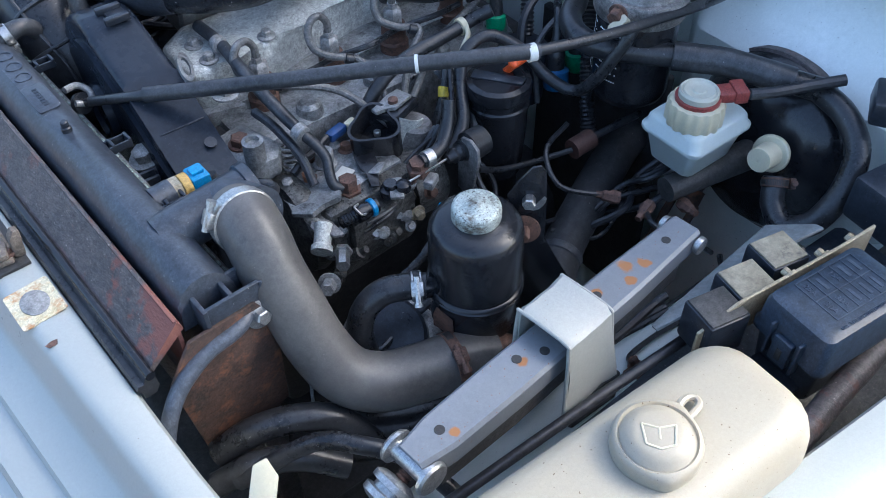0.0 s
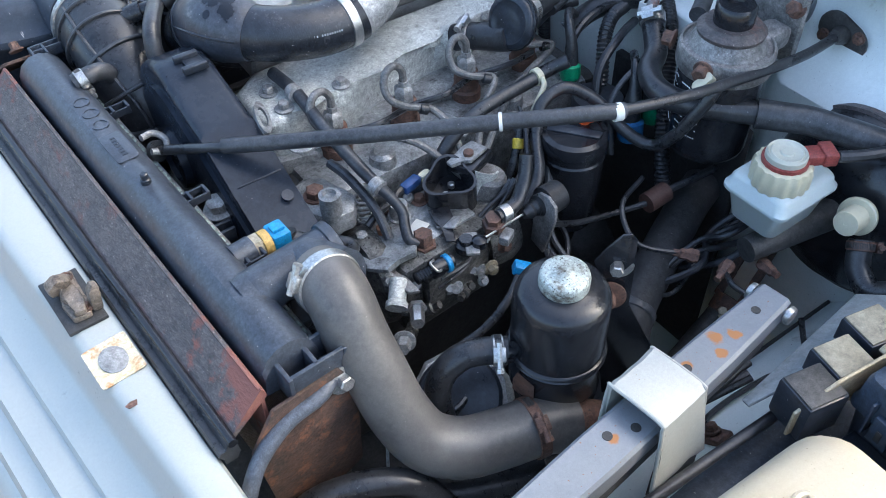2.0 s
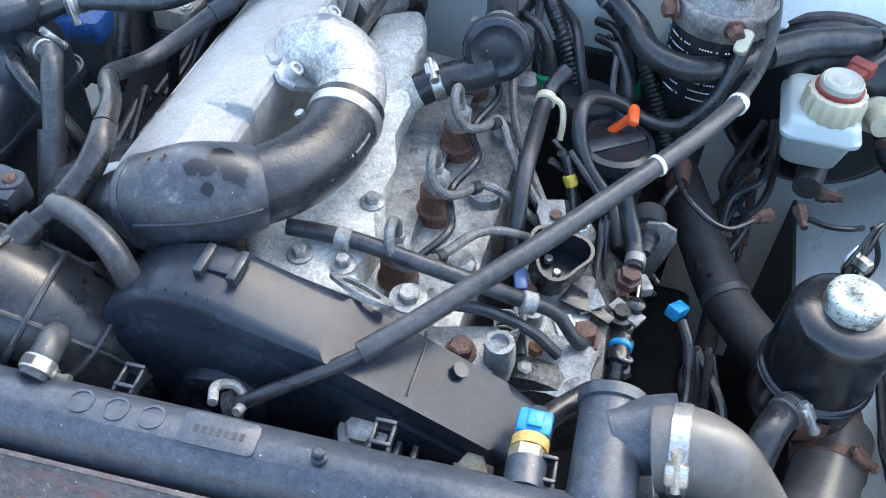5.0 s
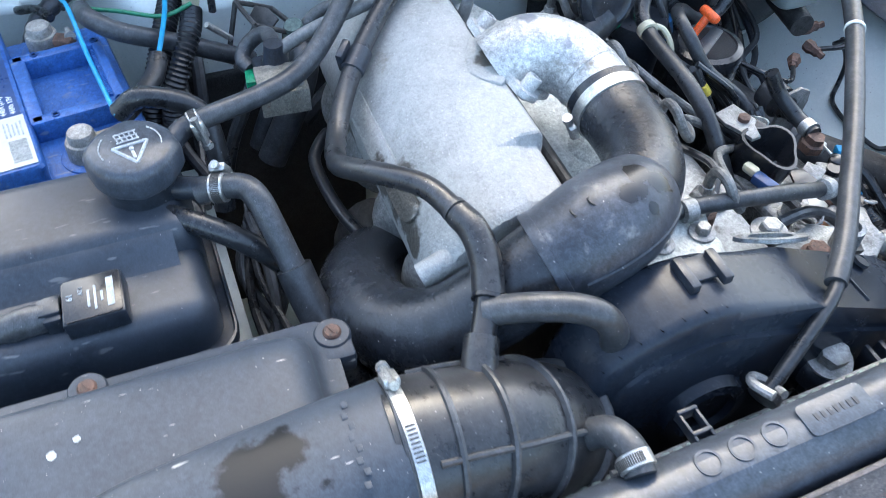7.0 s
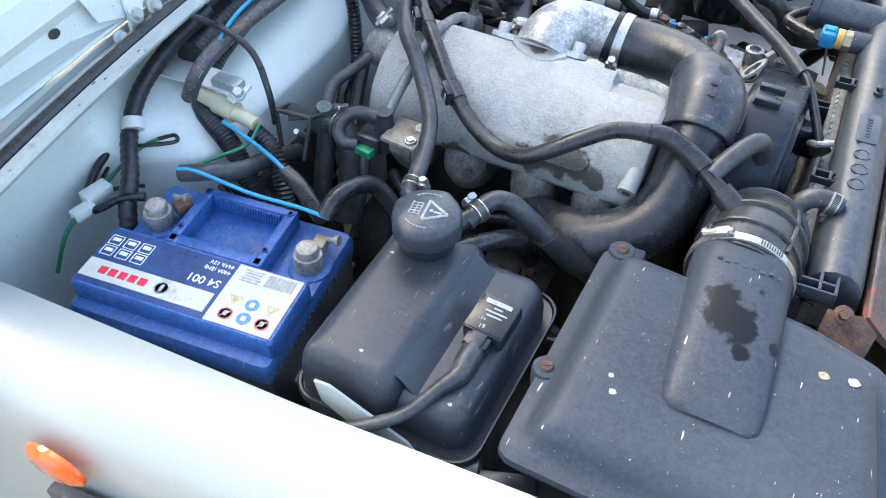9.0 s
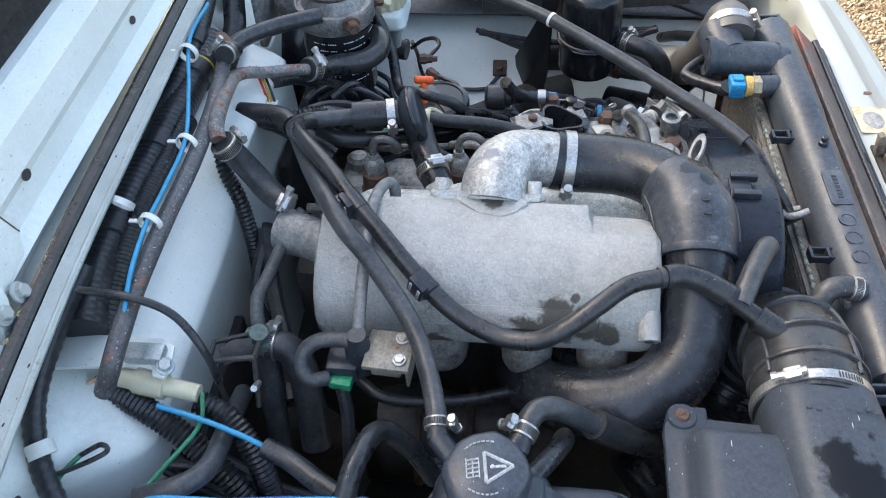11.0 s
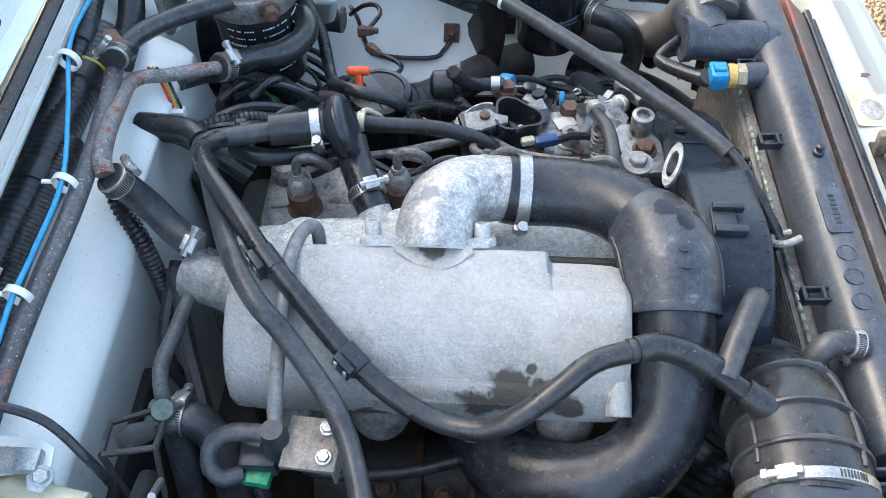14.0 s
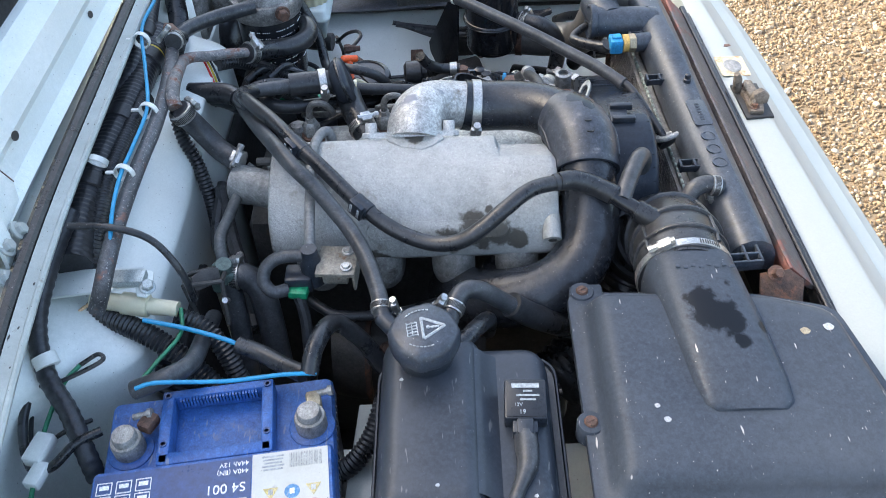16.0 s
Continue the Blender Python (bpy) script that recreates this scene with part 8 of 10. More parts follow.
part("bracket", bm, cast, alt, "pale cast bracket")
bm = bmesh.new()
bolt(bm, (0.215, 0.338, 0.845), (0.7, 0.7, 0.2), 0.008, 0.016, 1.6)
part("bolt", bm, zinc, alt)
bm = bmesh.new()
box(bm, (0.019, 0.013, 0.012), Matrix.Translation((0.052, 0.365, 0.857)) @ Matrix.Rotation(radians(-35), 4, 'Z') @ Matrix.Rotation(radians(-20), 4, 'Y'), 0.002)
bp = thing("alternator_plug", (0.052, 0.365, 0.855), "bright blue plug on black cable", "plug")
part("plug", bm, blue_plug, bp)
bm = bmesh.new()
tube(bm, [(0.060, 0.370, 0.855), (0.08, 0.38, 0.845), (0.11, 0.385, 0.83), (0.15, 0.385, 0.82)], 0.0045, 10)
part("cable", bm, rubber, bp)
bp = thing("brown_connector", (-0.153, 0.354, 0.82), "brown cable connector beside the filter", "plug")
bm = bmesh.new()
tube(bm, [(-0.140, 0.352, 0.83), (-0.170, 0.352, 0.832)], 0.012, 16, 3)
part("shell", bm, brown_plug, bp)
bm = bmesh.new()
tube(bm, [(-0.14, 0.352, 0.83), (-0.11, 0.34, 0.825), (-0.06, 0.33, 0.83), (-0.02, 0.33, 0.85)], 0.0035, 8)
tube(bm, [(-0.170, 0.352, 0.832), (-0.20, 0.36, 0.84), (-0.23, 0.37, 0.85)], 0.0045, 8)
part("cable", bm, rubber, bp)
gp = thing("sensor_plug", (-0.148, 0.203, 0.91), "green sensor plug with black boot", "plug", group="sensor plugs")
bm = bmesh.new()
lathe(bm, [(0.010, -0.012), (0.012, -0.008), (0.012, 0.004), (0.009, 0.006)], axis_matrix((-0.148, 0.203, 0.925), (-0.1, -0.2, 1)), 18)
part("plug", bm, green_plug, gp, "green plug")
bm = bmesh.new()
tube(bm, [(-0.149, 0.202, 0.930), (-0.151, 0.198, 0.955), (-0.154, 0.188, 0.975), (-0.17, 0.17, 0.975), (-0.19, 0.16, 0.96)], [0.009, 0.0065, 0.005, 0.005, 0.005], 12)
part("boot", bm, rubber, gp)
gp = thing("sensor_plug", (-0.172, 0.284, 0.87), "blue sensor plug with black boot", "plug", group="sensor plugs")
bm = bmesh.new()
lathe(bm, [(0.010, -0.012), (0.012, -0.008), (0.012, 0.004), (0.009, 0.006)], axis_matrix((-0.172, 0.284, 0.882), (-0.1, -0.2, 1)) @ Matrix.Diagonal((1.25, 1.25, 1.4, 1)), 18)
part("plug", bm, mat("dull_blue", (0.02, 0.11, 0.28), 0.4, other=(0.03, 0.15, 0.33), bump=0.05), gp, "blue plug")
bm = bmesh.new()
tube(bm, [(-0.172, 0.282, 0.889), (-0.175, 0.279, 0.905), (-0.180, 0.275, 0.925), (-0.190, 0.262, 0.945), (-0.21, 0.24, 0.94)], [0.0115, 0.011, 0.007, 0.005, 0.005], 12)
part("boot", bm, rubber, gp)

gp = thing("sensor_plug", (-0.212, 0.279, 0.87), "pale green sensor plug with black boot", "plug", group="sensor plugs")
bm = bmesh.new()
lathe(bm, [(0.012, -0.016), (0.015, -0.011), (0.015, 0.006), (0.0115, 0.008)], axis_matrix((-0.212, 0.279, 0.886), (0.0, -0.15, 1)), 18)
part("plug", bm, green_plug, gp, "green plug")
bm = bmesh.new()
tube(bm, [(-0.212, 0.278, 0.892), (-0.213, 0.274, 0.910), (-0.215, 0.268, 0.928), (-0.222, 0.255, 0.945), (-0.24, 0.235, 0.94)], [0.0115, 0.011, 0.007, 0.005, 0.005], 12)
part("boot", bm, rubber, gp)

# ---------------------------------------------------------------- hoses and pipes
rad_pts = [(0.262, 0.348, 0.967), (0.261, 0.366, 0.972), (0.262, 0.385, 0.965), (0.262, 0.402, 0.942), (0.258, 0.420, 0.912), (0.252, 0.442, 0.874), (0.240, 0.464, 0.846), (0.215, 0.482, 0.833), (0.18, 0.493, 0.829), (0.145, 0.502, 0.828), (0.115, 0.512, 0.82)]
rh = hose("radiator_hose", rad_pts, 0.0272, mat("soft_rubber", (0.062, 0.060, 0.059), 0.36, grime=0.12, grain=0.12, other=(0.14, 0.132, 0.122), amount=0.6, bump=0.12, big=18, spot=(0.12, 0.115, 0.105), spot_at=0.66, speck=(0.2, 0.19, 0.18), speck_at=0.74), "thick dull black radiator hose sweeping down to the engine", seg=28)
clamp(rh, (0.2615, 0.362, 0.971), (0, 1, 0.2), 0.0276, 0.012, 150)
clamp(rh, (0.150, 0.5005, 0.828), (1, -0.2, 0.0), 0.0276, 0.011, 60, rusty, "rusty hose clamp")
bm = bmesh.new()
tube(bm, [(0.14, 0.503, 0.828), (0.11, 0.513, 0.82), (0.08, 0.52, 0.80)], 0.019, 20)
solid("coolant_stub", bm, rusty, "rusty coolant pipe stub", "pipe")
sh = hose("steering_hose", [(0.145, 0.456, 0.889), (0.16, 0.445, 0.889), (0.18, 0.436, 0.887), (0.197, 0.432, 0.872), (0.205, 0.433, 0.845), (0.202, 0.44, 0.80)], 0.0125, rubber, "black steering fluid hose with steel clamp", seg=18)
clamp(sh, (0.152, 0.4505, 0.889), (0.8, -0.5, 0), 0.0127, 0.010, 40)
hose("air_pipe", [(-0.255, 0.341, 0.790), (-0.215, 0.354, 0.784), (-0.13, 0.390, 0.774), (-0.057, 0.426, 0.762), (0.011, 0.484, 0.757), (0.045, 0.505, 0.756), (0.081, 0.521, 0.755)], 0.0240, mat("dull_rubber", (0.012, 0.0125, 0.014), 0.58, other=(0.045, 0.045, 0.046), amount=0.7, bump=0.7, big=26, fine=90, spot=(0.10, 0.095, 0.085), spot_at=0.64, speck=(0.2, 0.19, 0.17), speck_at=0.72), "wide dull black air pipe dropping towards the wheel", "pipe", seg=28)
bm = bmesh.new()
lathe(bm, [(0.0235, -0.006), (0.0255, -0.004), (0.0255, 0.004), (0.0235, 0.006)], axis_matrix((-0.062, 0.4235, 0.7628), (0.8, 0.42, -0.13)), 32)
solid("pipe_joint", bm, rubber_grey, "joint ring on the air pipe", "ring")
hose("air_pipe", [(0.10, 0.46, 0.66), (0.20, 0.44, 0.68), (0.28, 0.42, 0.72)], 0.026, rubber, "wide black lower air pipe in the shade", "pipe", seg=24)
ch = thing("bonnet_cable", (0.298, 0.07, 0.936), "long black sleeved cable crossing the engine bay", "cable")
bm = bmesh.new()
tube(bm, [(0.296, 0.074, 0.938), (0.285, 0.096, 0.949), (0.262, 0.139, 0.968), (0.246, 0.158, 0.974)], 0.0052, 12)
part("cable", bm, rubber, ch)
bm = bmesh.new()
tube(bm, [(0.252, 0.150, 0.972), (0.224, 0.177, 0.979), (0.184, 0.21, 0.986), (0.142, 0.244, 0.993), (0.097, 0.278, 1.0), (0.045, 0.316, 1.007), (0.0, 0.345, 1.010), (-0.036, 0.364, 1.010), (-0.055, 0.372, 1.008)], 0.0078, 14)
part("sleeve", bm, rubber_grey, ch, "dusty rubber sleeve")
bm = bmesh.new()
tube(bm, [(-0.048, 0.369, 1.008), (-0.12, 0.388, 1.005), (-0.2, 0.398, 1.0), (-0.28, 0.400, 0.992), (-0.345, 0.392, 0.984)], 0.0055, 12)
part("cable", bm, rubber, ch)
for p, q, w in (((-0.048, 0.3695, 1.008), (-0.9, 0.3, 0), 0.004), ((0.046, 0.3155, 1.007), (-0.8, 0.6, 0.1), 0.0016)):
    bm = bmesh.new()
    lathe(bm, [(0.007, -w), (0.0088, -w), (0.0088, w), (0.007, w)], axis_matrix(p, q), 18)
    part("tie", bm, white_plastic, ch, "white tie")
bm = bmesh.new()
lathe(bm, [(0.006, -0.004), (0.011, -0.003), (0.011, 0.003), (0.006, 0.004)], axis_matrix((0.296, 0.074, 0.938), (-0.4, 0.85, 0.35)), 20)
part("grommet", bm, rubber, ch)
bm = bmesh.new()
tube(bm, [RL(-0.012, 0.008, 0.955), RL(-0.026, 0.004, 0.952), RL(-0.034, 0.012, 0.945), RL(-0.028, 0.022, 0.94), RL(-0.014, 0.022, 0.945)], 0.0035, 10)
part("loop", bm, pipe_grey, ch, "grey wire loop")
gr = thing("cable_grommet", (-0.352, 0.391, 0.98), "greasy oval cable plate on the firewall", "grommet")
bm = bmesh.new()
prism(bm, rounded(0.062, 0.040, 0.019), 0.004, Matrix.Translation((-0.366, 0.391, 0.98)) @ Matrix.Rotation(radians(90), 4, 'Y') @ Matrix.Rotation(radians(70), 4, 'Z'), 0.001)
lathe(bm, [(0.011, 0.0), (0.010, 0.012), (0.007, 0.022), (0, 0.022)], axis_matrix((-0.366, 0.391, 0.981), (1, 0.05, 0.25)), 18)
part("plate", bm, block_dark, gr)
for dy in (-0.02, 0.02):
    bm = bmesh.new()
    bolt(bm, (-0.361, 0.391 + dy, 0.98 + dy * 0.35), (1, 0, 0), 0.006, 0.004, 1.2)
    part("bolt", bm, rusty, gr)

ip = thing("fuel_feed_pipe", (0.149, 0.06, 0.96), "grey-black fuel feed hose over the head cover", "hose")
bm = bmesh.new()
tube(bm, [(0.150, 0.055, 0.962), (0.147, 0.102, 0.961), (0.151, 0.153, 0.958), (0.150, 0.194, 0.95), (0.144, 0.228, 0.936), (0.139, 0.247, 0.927), (0.133, 0.259, 0.917), (0.130, 0.270, 0.907), (0.134, 0.280, 0.897), (0.136, 0.289, 0.888), (0.129, 0.294, 0.882)], [0.0068, 0.0068, 0.0068, 0.0068, 0.0068, 0.006, 0.0055, 0.0055, 0.0055, 0.0055, 0.0055], 14)
part("hose_body", bm, rubber_grey, ip)
for p, q in (((0.149, 0.10, 0.961), (0, 1, 0)), ((0.142, 0.245, 0.930), (-0.2, 1, -0.3))):
    bm = bmesh.new()
    lathe(bm, [(0.0072, -0.006), (0.009, -0.005), (0.009, 0.005), (0.0072, 0.006)], axis_matrix(p, q), 18)
    part("collar", bm, pipe_grey, ip, "dull grey collar")
bm = bmesh.new()
tube(bm, [(0.16, 0.185, 0.928), (0.155, 0.215, 0.925), (0.148, 0.25, 0.905), (0.15, 0.275, 0.885)], 0.005, 10)
solid("return_hose", bm, rubber_grey, "thin grey fuel return hose", "hose")

h = hose("coolant_hose", [(-0.290, 0.168, 0.970), (-0.262, 0.163, 0.972), (-0.241, 0.155, 0.974), (-0.228, 0.140, 0.976), (-0.217, 0.115, 0.982), (-0.183, 0.036, 1.012), (-0.150, -0.032, 1.036), (-0.126, -0.068, 1.036), (-0.106, -0.086, 1.026), (-0.087, -0.105, 1.013), (-0.069, -0.126, 1.002), (-0.055, -0.150, 0.995), (-0.043, -0.183, 0.994), (-0.034, -0.215, 0.994), (-0.030, -0.238, 0.990)], 0.0083, rubber_grey, "scuffed black hose across the intake plenum to the tank")
bm = bmesh.new()
tube(bm, [(-0.296, 0.169, 0.969), (-0.262, 0.163, 0.972), (-0.243, 0.156, 0.974), (-0.231, 0.145, 0.975)], [0.0135, 0.0135, 0.0130, 0.0115], 18)
part("outer_sleeve", bm, rubber, h, "thicker outer sleeve")
clamp(h, (-0.032, -0.226, 0.992), (0.1, -0.9, -0.2), 0.0088, 0.009, 10, label="bright steel hose clamp")
h = hose("breather_pipe", [(-0.150, 0.159, 0.980), (-0.170, 0.153, 0.983), (-0.187, 0.146, 0.987), (-0.203, 0.129, 0.996), (-0.210, 0.108, 1.007), (-0.205, 0.085, 1.018), (-0.188, 0.055, 1.028), (-0.158, 0.016, 1.032), (-0.131, -0.020, 1.030), (-0.100, -0.052, 1.020), (-0.062, -0.088, 1.002), (-0.027, -0.113, 0.987), (0.010, -0.130, 0.981), (0.041, -0.138, 0.988), (0.065, -0.133, 1.001), (0.089, -0.119, 1.013), (0.117, -0.098, 1.020), (0.150, -0.086, 1.019)], 0.0082, rubber, "long black breather hose curving over the plenum")
for p, q in (((-0.126, -0.026, 1.0275), (0.6, -0.7, -0.15)), ((-0.057, -0.092, 0.999), (0.7, -0.6, -0.3))):
    m = axis_matrix(p, q)
    bm = bmesh.new()
    lathe(bm, [(0.0084, -0.011), (0.0098, -0.010), (0.0098, 0.010), (0.0084, 0.011)], m, 18)
    box(bm, (0.006, 0.020, 0.018), m @ Matrix.Translation((-0.010, 0.004, 0)), 0.0012)
    clip = part("hose_clip", bm, plastic, h, "black double hose clip")
    for o in (-0.005, 0.005):
        bm = bmesh.new()
        box(bm, (0.0014, 0.012, 0.003), m @ Matrix.Translation((-0.0135, 0.004, o)), 0.0004)
        part("clip_tooth", bm, print_grey, clip)
m = axis_matrix((-0.187, 0.146, 0.987), (-0.7, -0.4, 0.2))
bm = bmesh.new()
lathe(bm, [(0.0084, -0.004), (0.0104, -0.004), (0.0104, 0.004), (0.0084, 0.004)], m, 18)
box(bm, (0.008, 0.012, 0.010), m @ Matrix.Translation((-0.010, 0, 0)), 0.0012)
part("hose_clip", bm, plastic, h, "black cable clip")
bm = bmesh.new()
lathe(bm, [(0.0084, -0.002), (0.0092, -0.002), (0.0092, 0.002), (0.0084, 0.002)], axis_matrix((0.143, -0.088, 1.0195), (1, 0.3, 0)), 18)
part("collar", bm, rubber_grey, h)
tee = thing("breather_tee", (0.2, -0.11, 1.0), "black rubber tee joining breather hoses", "pipe fitting")
bm = bmesh.new()
tube(bm, [(0.146, -0.087, 1.0195), (0.162, -0.082, 1.017), (0.182, -0.082, 1.009), (0.203, -0.088, 1.000)], [0.0096, 0.0102, 0.0105, 0.0106], 18)
part("upper_sleeve", bm, rubber, tee)
bm = bmesh.new()
tube(bm, [(0.200, -0.087, 1.001), (0.213, -0.094, 0.995), (0.228, -0.103, 0.990)], 0.0086, 18, 3)
part("tee_body", bm, gloss_black, tee)
for q in ((0.204, -0.0885, 0.9995), (0.226, -0.102, 0.9905)):
    bm = bmesh.new()
    lathe(bm, [(0.0088, -0.0016), (0.0112, -0.0014), (0.0112, 0.0014), (0.0088, 0.0016)], axis_matrix(q, (0.8, -0.5, -0.3)), 20)
    part("tee_ring", bm, gloss_black, tee)
bm = bmesh.new()
tube(bm, [(0.225, -0.1015, 0.991), (0.236, -0.107, 0.987), (0.249, -0.113, 0.981), (0.258, -0.117, 0.975)], [0.0112, 0.0114, 0.0116, 0.0135], 18)
part("lower_sleeve", bm, rubber, tee)
bm = bmesh.new()
tube(bm, [(0.211, -0.094, 0.997), (0.217, -0.080, 1.002), (0.226, -0.060, 1.006), (0.235, -0.042, 1.007), (0.242, -0.029, 1.002), (0.246, -0.021, 0.988), (0.245, -0.018, 0.965), (0.240, -0.022, 0.93), (0.228, -0.03, 0.88)], 0.0094, 18)
part("branch_hose", bm, rubber_grey, tee, "scuffed grey-black branch hose")
h = hose("tank_hose", [(0.030, -0.238, 0.980), (0.035, -0.222, 0.985), (0.043, -0.207, 0.9875), (0.056, -0.200, 0.985), (0.071, -0.195, 0.971), (0.086, -0.190, 0.953), (0.102, -0.185, 0.935)], 0.0092, rubber_grey, "black coolant hose from the tank spout", seg=18)
clamp(h, (0.035, -0.223, 0.9845), (0.4, 0.9, 0.2), 0.0096, 0.011, 30, label="bright steel hose clamp")
bm = bmesh.new()
tube(bm, [(0.092, -0.188, 0.947), (0.110, -0.183, 0.927), (0.135, -0.174, 0.903), (0.165, -0.160, 0.875)], 0.0132, 18)
part("outer_sleeve", bm, rubber, h)
h = hose("radiator_bleed_hose", [RL(0.006, -0.106, 0.968), RL(-0.010, -0.104, 0.972), RL(-0.026, -0.108, 0.968), RL(-0.036, -0.118, 0.95), RL(-0.038, -0.13, 0.92)], 0.0098, rubber_grey, "grey-black bleed hose at the radiator end")
clamp(h, RL(-0.002, -0.105, 0.970), (-1, 0, 0.2), 0.0100, 0.010, -90)
hose("engine_pipe", [(-0.129, -0.104, 0.87), (-0.117, -0.115, 0.87), (-0.097, -0.126, 0.868), (-0.06, -0.126, 0.866), (-0.02, -0.121, 0.866), (0.018, -0.111, 0.868), (0.036, -0.107, 0.868), (0.045, -0.109, 0.86), (0.046, -0.112, 0.84)], 0.0058, rubber, "thin dusty black pipe below the plenum", "pipe")
bm = bmesh.new()
lathe(bm, [(0.015, -0.045), (0.018, -0.042), (0.015, -0.037), (0.018, -0.032), (0.015, -0.027), (0.018, -0.022), (0.015, -0.017), (0.016, -0.012), (0.016, 0.012), (0, 0.012)], axis_matrix((0.083, -0.088, 0.888), (0, -0.25, 1)), 28)
bel = solid("bellows_hose", bm, rubber, "small black bellows hose under the plenum", "hose")
bm = bmesh.new()
lathe(bm, [(0.0165, -0.004), (0.0178, -0.004), (0.0178, 0.004), (0.0165, 0.004)], axis_matrix((0.083, -0.088, 0.888), (0, -0.25, 1)), 28)
box(bm, (0.008, 0.006, 0.010), Matrix.Translation((0.083, -0.107, 0.884)), 0.001)
solid("wire_clip", bm, zinc, "bright steel clip ring on the bellows", "clip")
hose("tank_return_hose", [(0.035, -0.262, 0.97), (0.052, -0.24, 0.968), (0.065, -0.215, 0.955), (0.07, -0.19, 0.925), (0.07, -0.165, 0.88)], 0.0085, rubber, "black return hose behind the tank")

hose("breather_hose", [(-0.202, 0.085, 1.008), (-0.216, 0.108, 1), (-0.213, 0.127, 0.995), (-0.191, 0.136, 0.993), (-0.161, 0.146, 0.99)], 0.009, rubber_grey, "scuffed breather hose bend near the firewall")
h = hose("breather_hose", [(-0.163, 0.147, 0.99), (-0.129, 0.154, 0.988), (-0.101, 0.158, 0.985)], 0.0148, rubber, "thick black breather hose into the round valve", seg=20)
hose("vacuum_hose", [(-0.202, 0.147, 0.97), (-0.174, 0.137, 0.965), (-0.137, 0.146, 0.96), (-0.105, 0.16, 0.955)], 0.0085, rubber, "black vacuum hose behind the plenum")
hose("heater_hose", [(-0.297, 0.185, 0.955), (-0.257, 0.169, 0.96), (-0.221, 0.154, 0.95), (-0.193, 0.146, 0.93)], 0.0125, rubber, "thick black heater hose by the firewall", seg=18)
h = hose("heater_hose", [(-0.275, 0.057, 1.024), (-0.265, 0.060, 1.004), (-0.250, 0.057, 0.982), (-0.235, 0.047, 0.970), (-0.212, 0.032, 0.963)], 0.0128, rubber_grey, "thick grey-black heater hose with steel clamps", seg=18)
clamp(h, (-0.2715, 0.058, 1.017), (0.4, 0.1, -1), 0.0131, 0.014, 60)
clamp(h, (-0.214, 0.034, 0.963), (1, -0.3, -0.3), 0.0128, 0.011, 120)
h = hose("heater_hose", [(-0.233, 0.236, 0.983), (-0.222, 0.252, 0.974), (-0.203, 0.276, 0.963), (-0.178, 0.292, 0.958), (-0.163, 0.320, 0.956), (-0.170, 0.352, 0.954), (-0.206, 0.388, 0.95), (-0.249, 0.437, 0.95), (-0.27, 0.488, 0.95), (-0.304, 0.534, 0.94)], 0.0128, rubber, "thick black heater hose curving below the fuel filter", seg=18)
bm = bmesh.new()
tube(bm, [(-0.220, 0.404, 0.950), (-0.236, 0.424, 0.950), (-0.253, 0.446, 0.950), (-0.268, 0.482, 0.950), (-0.284, 0.508, 0.946)], [0.0155, 0.0152, 0.0150, 0.0150, 0.0148], 20)
part("outer_sleeve", bm, rubber_grey, h, "dusty grey outer sleeve")
clamp(h, (-0.228, 0.243, 0.979), (0.5, 0.7, -0.5), 0.0132, 0.013, 120, label="rust-stained steel hose clamp")
h = hose("fuel_hose", [(-0.309, 0.212, 1.022), (-0.305, 0.226, 1.023), (-0.294, 0.246, 1.021), (-0.272, 0.273, 1.016), (-0.248, 0.290, 1.014), (-0.226, 0.303, 1.013)], 0.0095, rubber_grey, "grey-black fuel hose arching to the filter")
hose("fuel_hose", [(-0.186, 0.376, 0.988), (-0.176, 0.376, 0.972), (-0.165, 0.37, 0.950), (-0.155, 0.36, 0.925), (-0.148, 0.338, 0.900), (-0.138, 0.305, 0.905), (-0.125, 0.272, 0.930), (-0.100, 0.248, 0.945), (-0.068, 0.246, 0.936), (-0.05, 0.260, 0.91), (-0.03, 0.29, 0.885), (0.0, 0.305, 0.865)], 0.0068, rubber, "black fuel hose looping round the oil filler")
hose("fuel_hose", [(-0.125, 0.222, 0.955), (-0.108, 0.212, 0.946), (-0.083, 0.209, 0.939), (-0.037, 0.21, 0.935), (-0.010, 0.2105, 0.931), (0.018, 0.212, 0.920), (0.042, 0.215, 0.900), (0.060, 0.220, 0.875)], 0.0078, rubber, "black hose running beside the injectors")
bm = bmesh.new()
lathe(bm, [(0.0082, -0.004), (0.0098, -0.0035), (0.0098, 0.0035), (0.0082, 0.004)], axis_matrix((-0.092, 0.2095, 0.941), (1, 0, -0.1)), 20)
tube(bm, [(-0.092, 0.218, 0.944), (-0.088, 0.226, 0.940), (-0.078, 0.230, 0.930), (-0.07, 0.230, 0.915)], 0.003, 8)
solid("cable_tie", bm, ivory, "loose white plastic cable tie", "cable tie")
bm = bmesh.new()
lathe(bm, [(0.0052, -0.006), (0.0062, -0.005), (0.0062, 0.005), (0.0052, 0.006)], axis_matrix((-0.035, 0.249, 0.90), (0.4, 0.5, -0.8)), 12)
solid("cable_marker", bm, yellow, "small yellow plastic cable marker sleeve", "marker")
bm = bmesh.new()
tube(bm, [(-0.045, 0.24, 0.92), (-0.035, 0.249, 0.90), (-0.01, 0.262, 0.86), (0.01, 0.27, 0.82)], 0.005, 10)
solid("engine_wire", bm, rubber, "black wire with a yellow marker", "wire")
bm = bmesh.new()
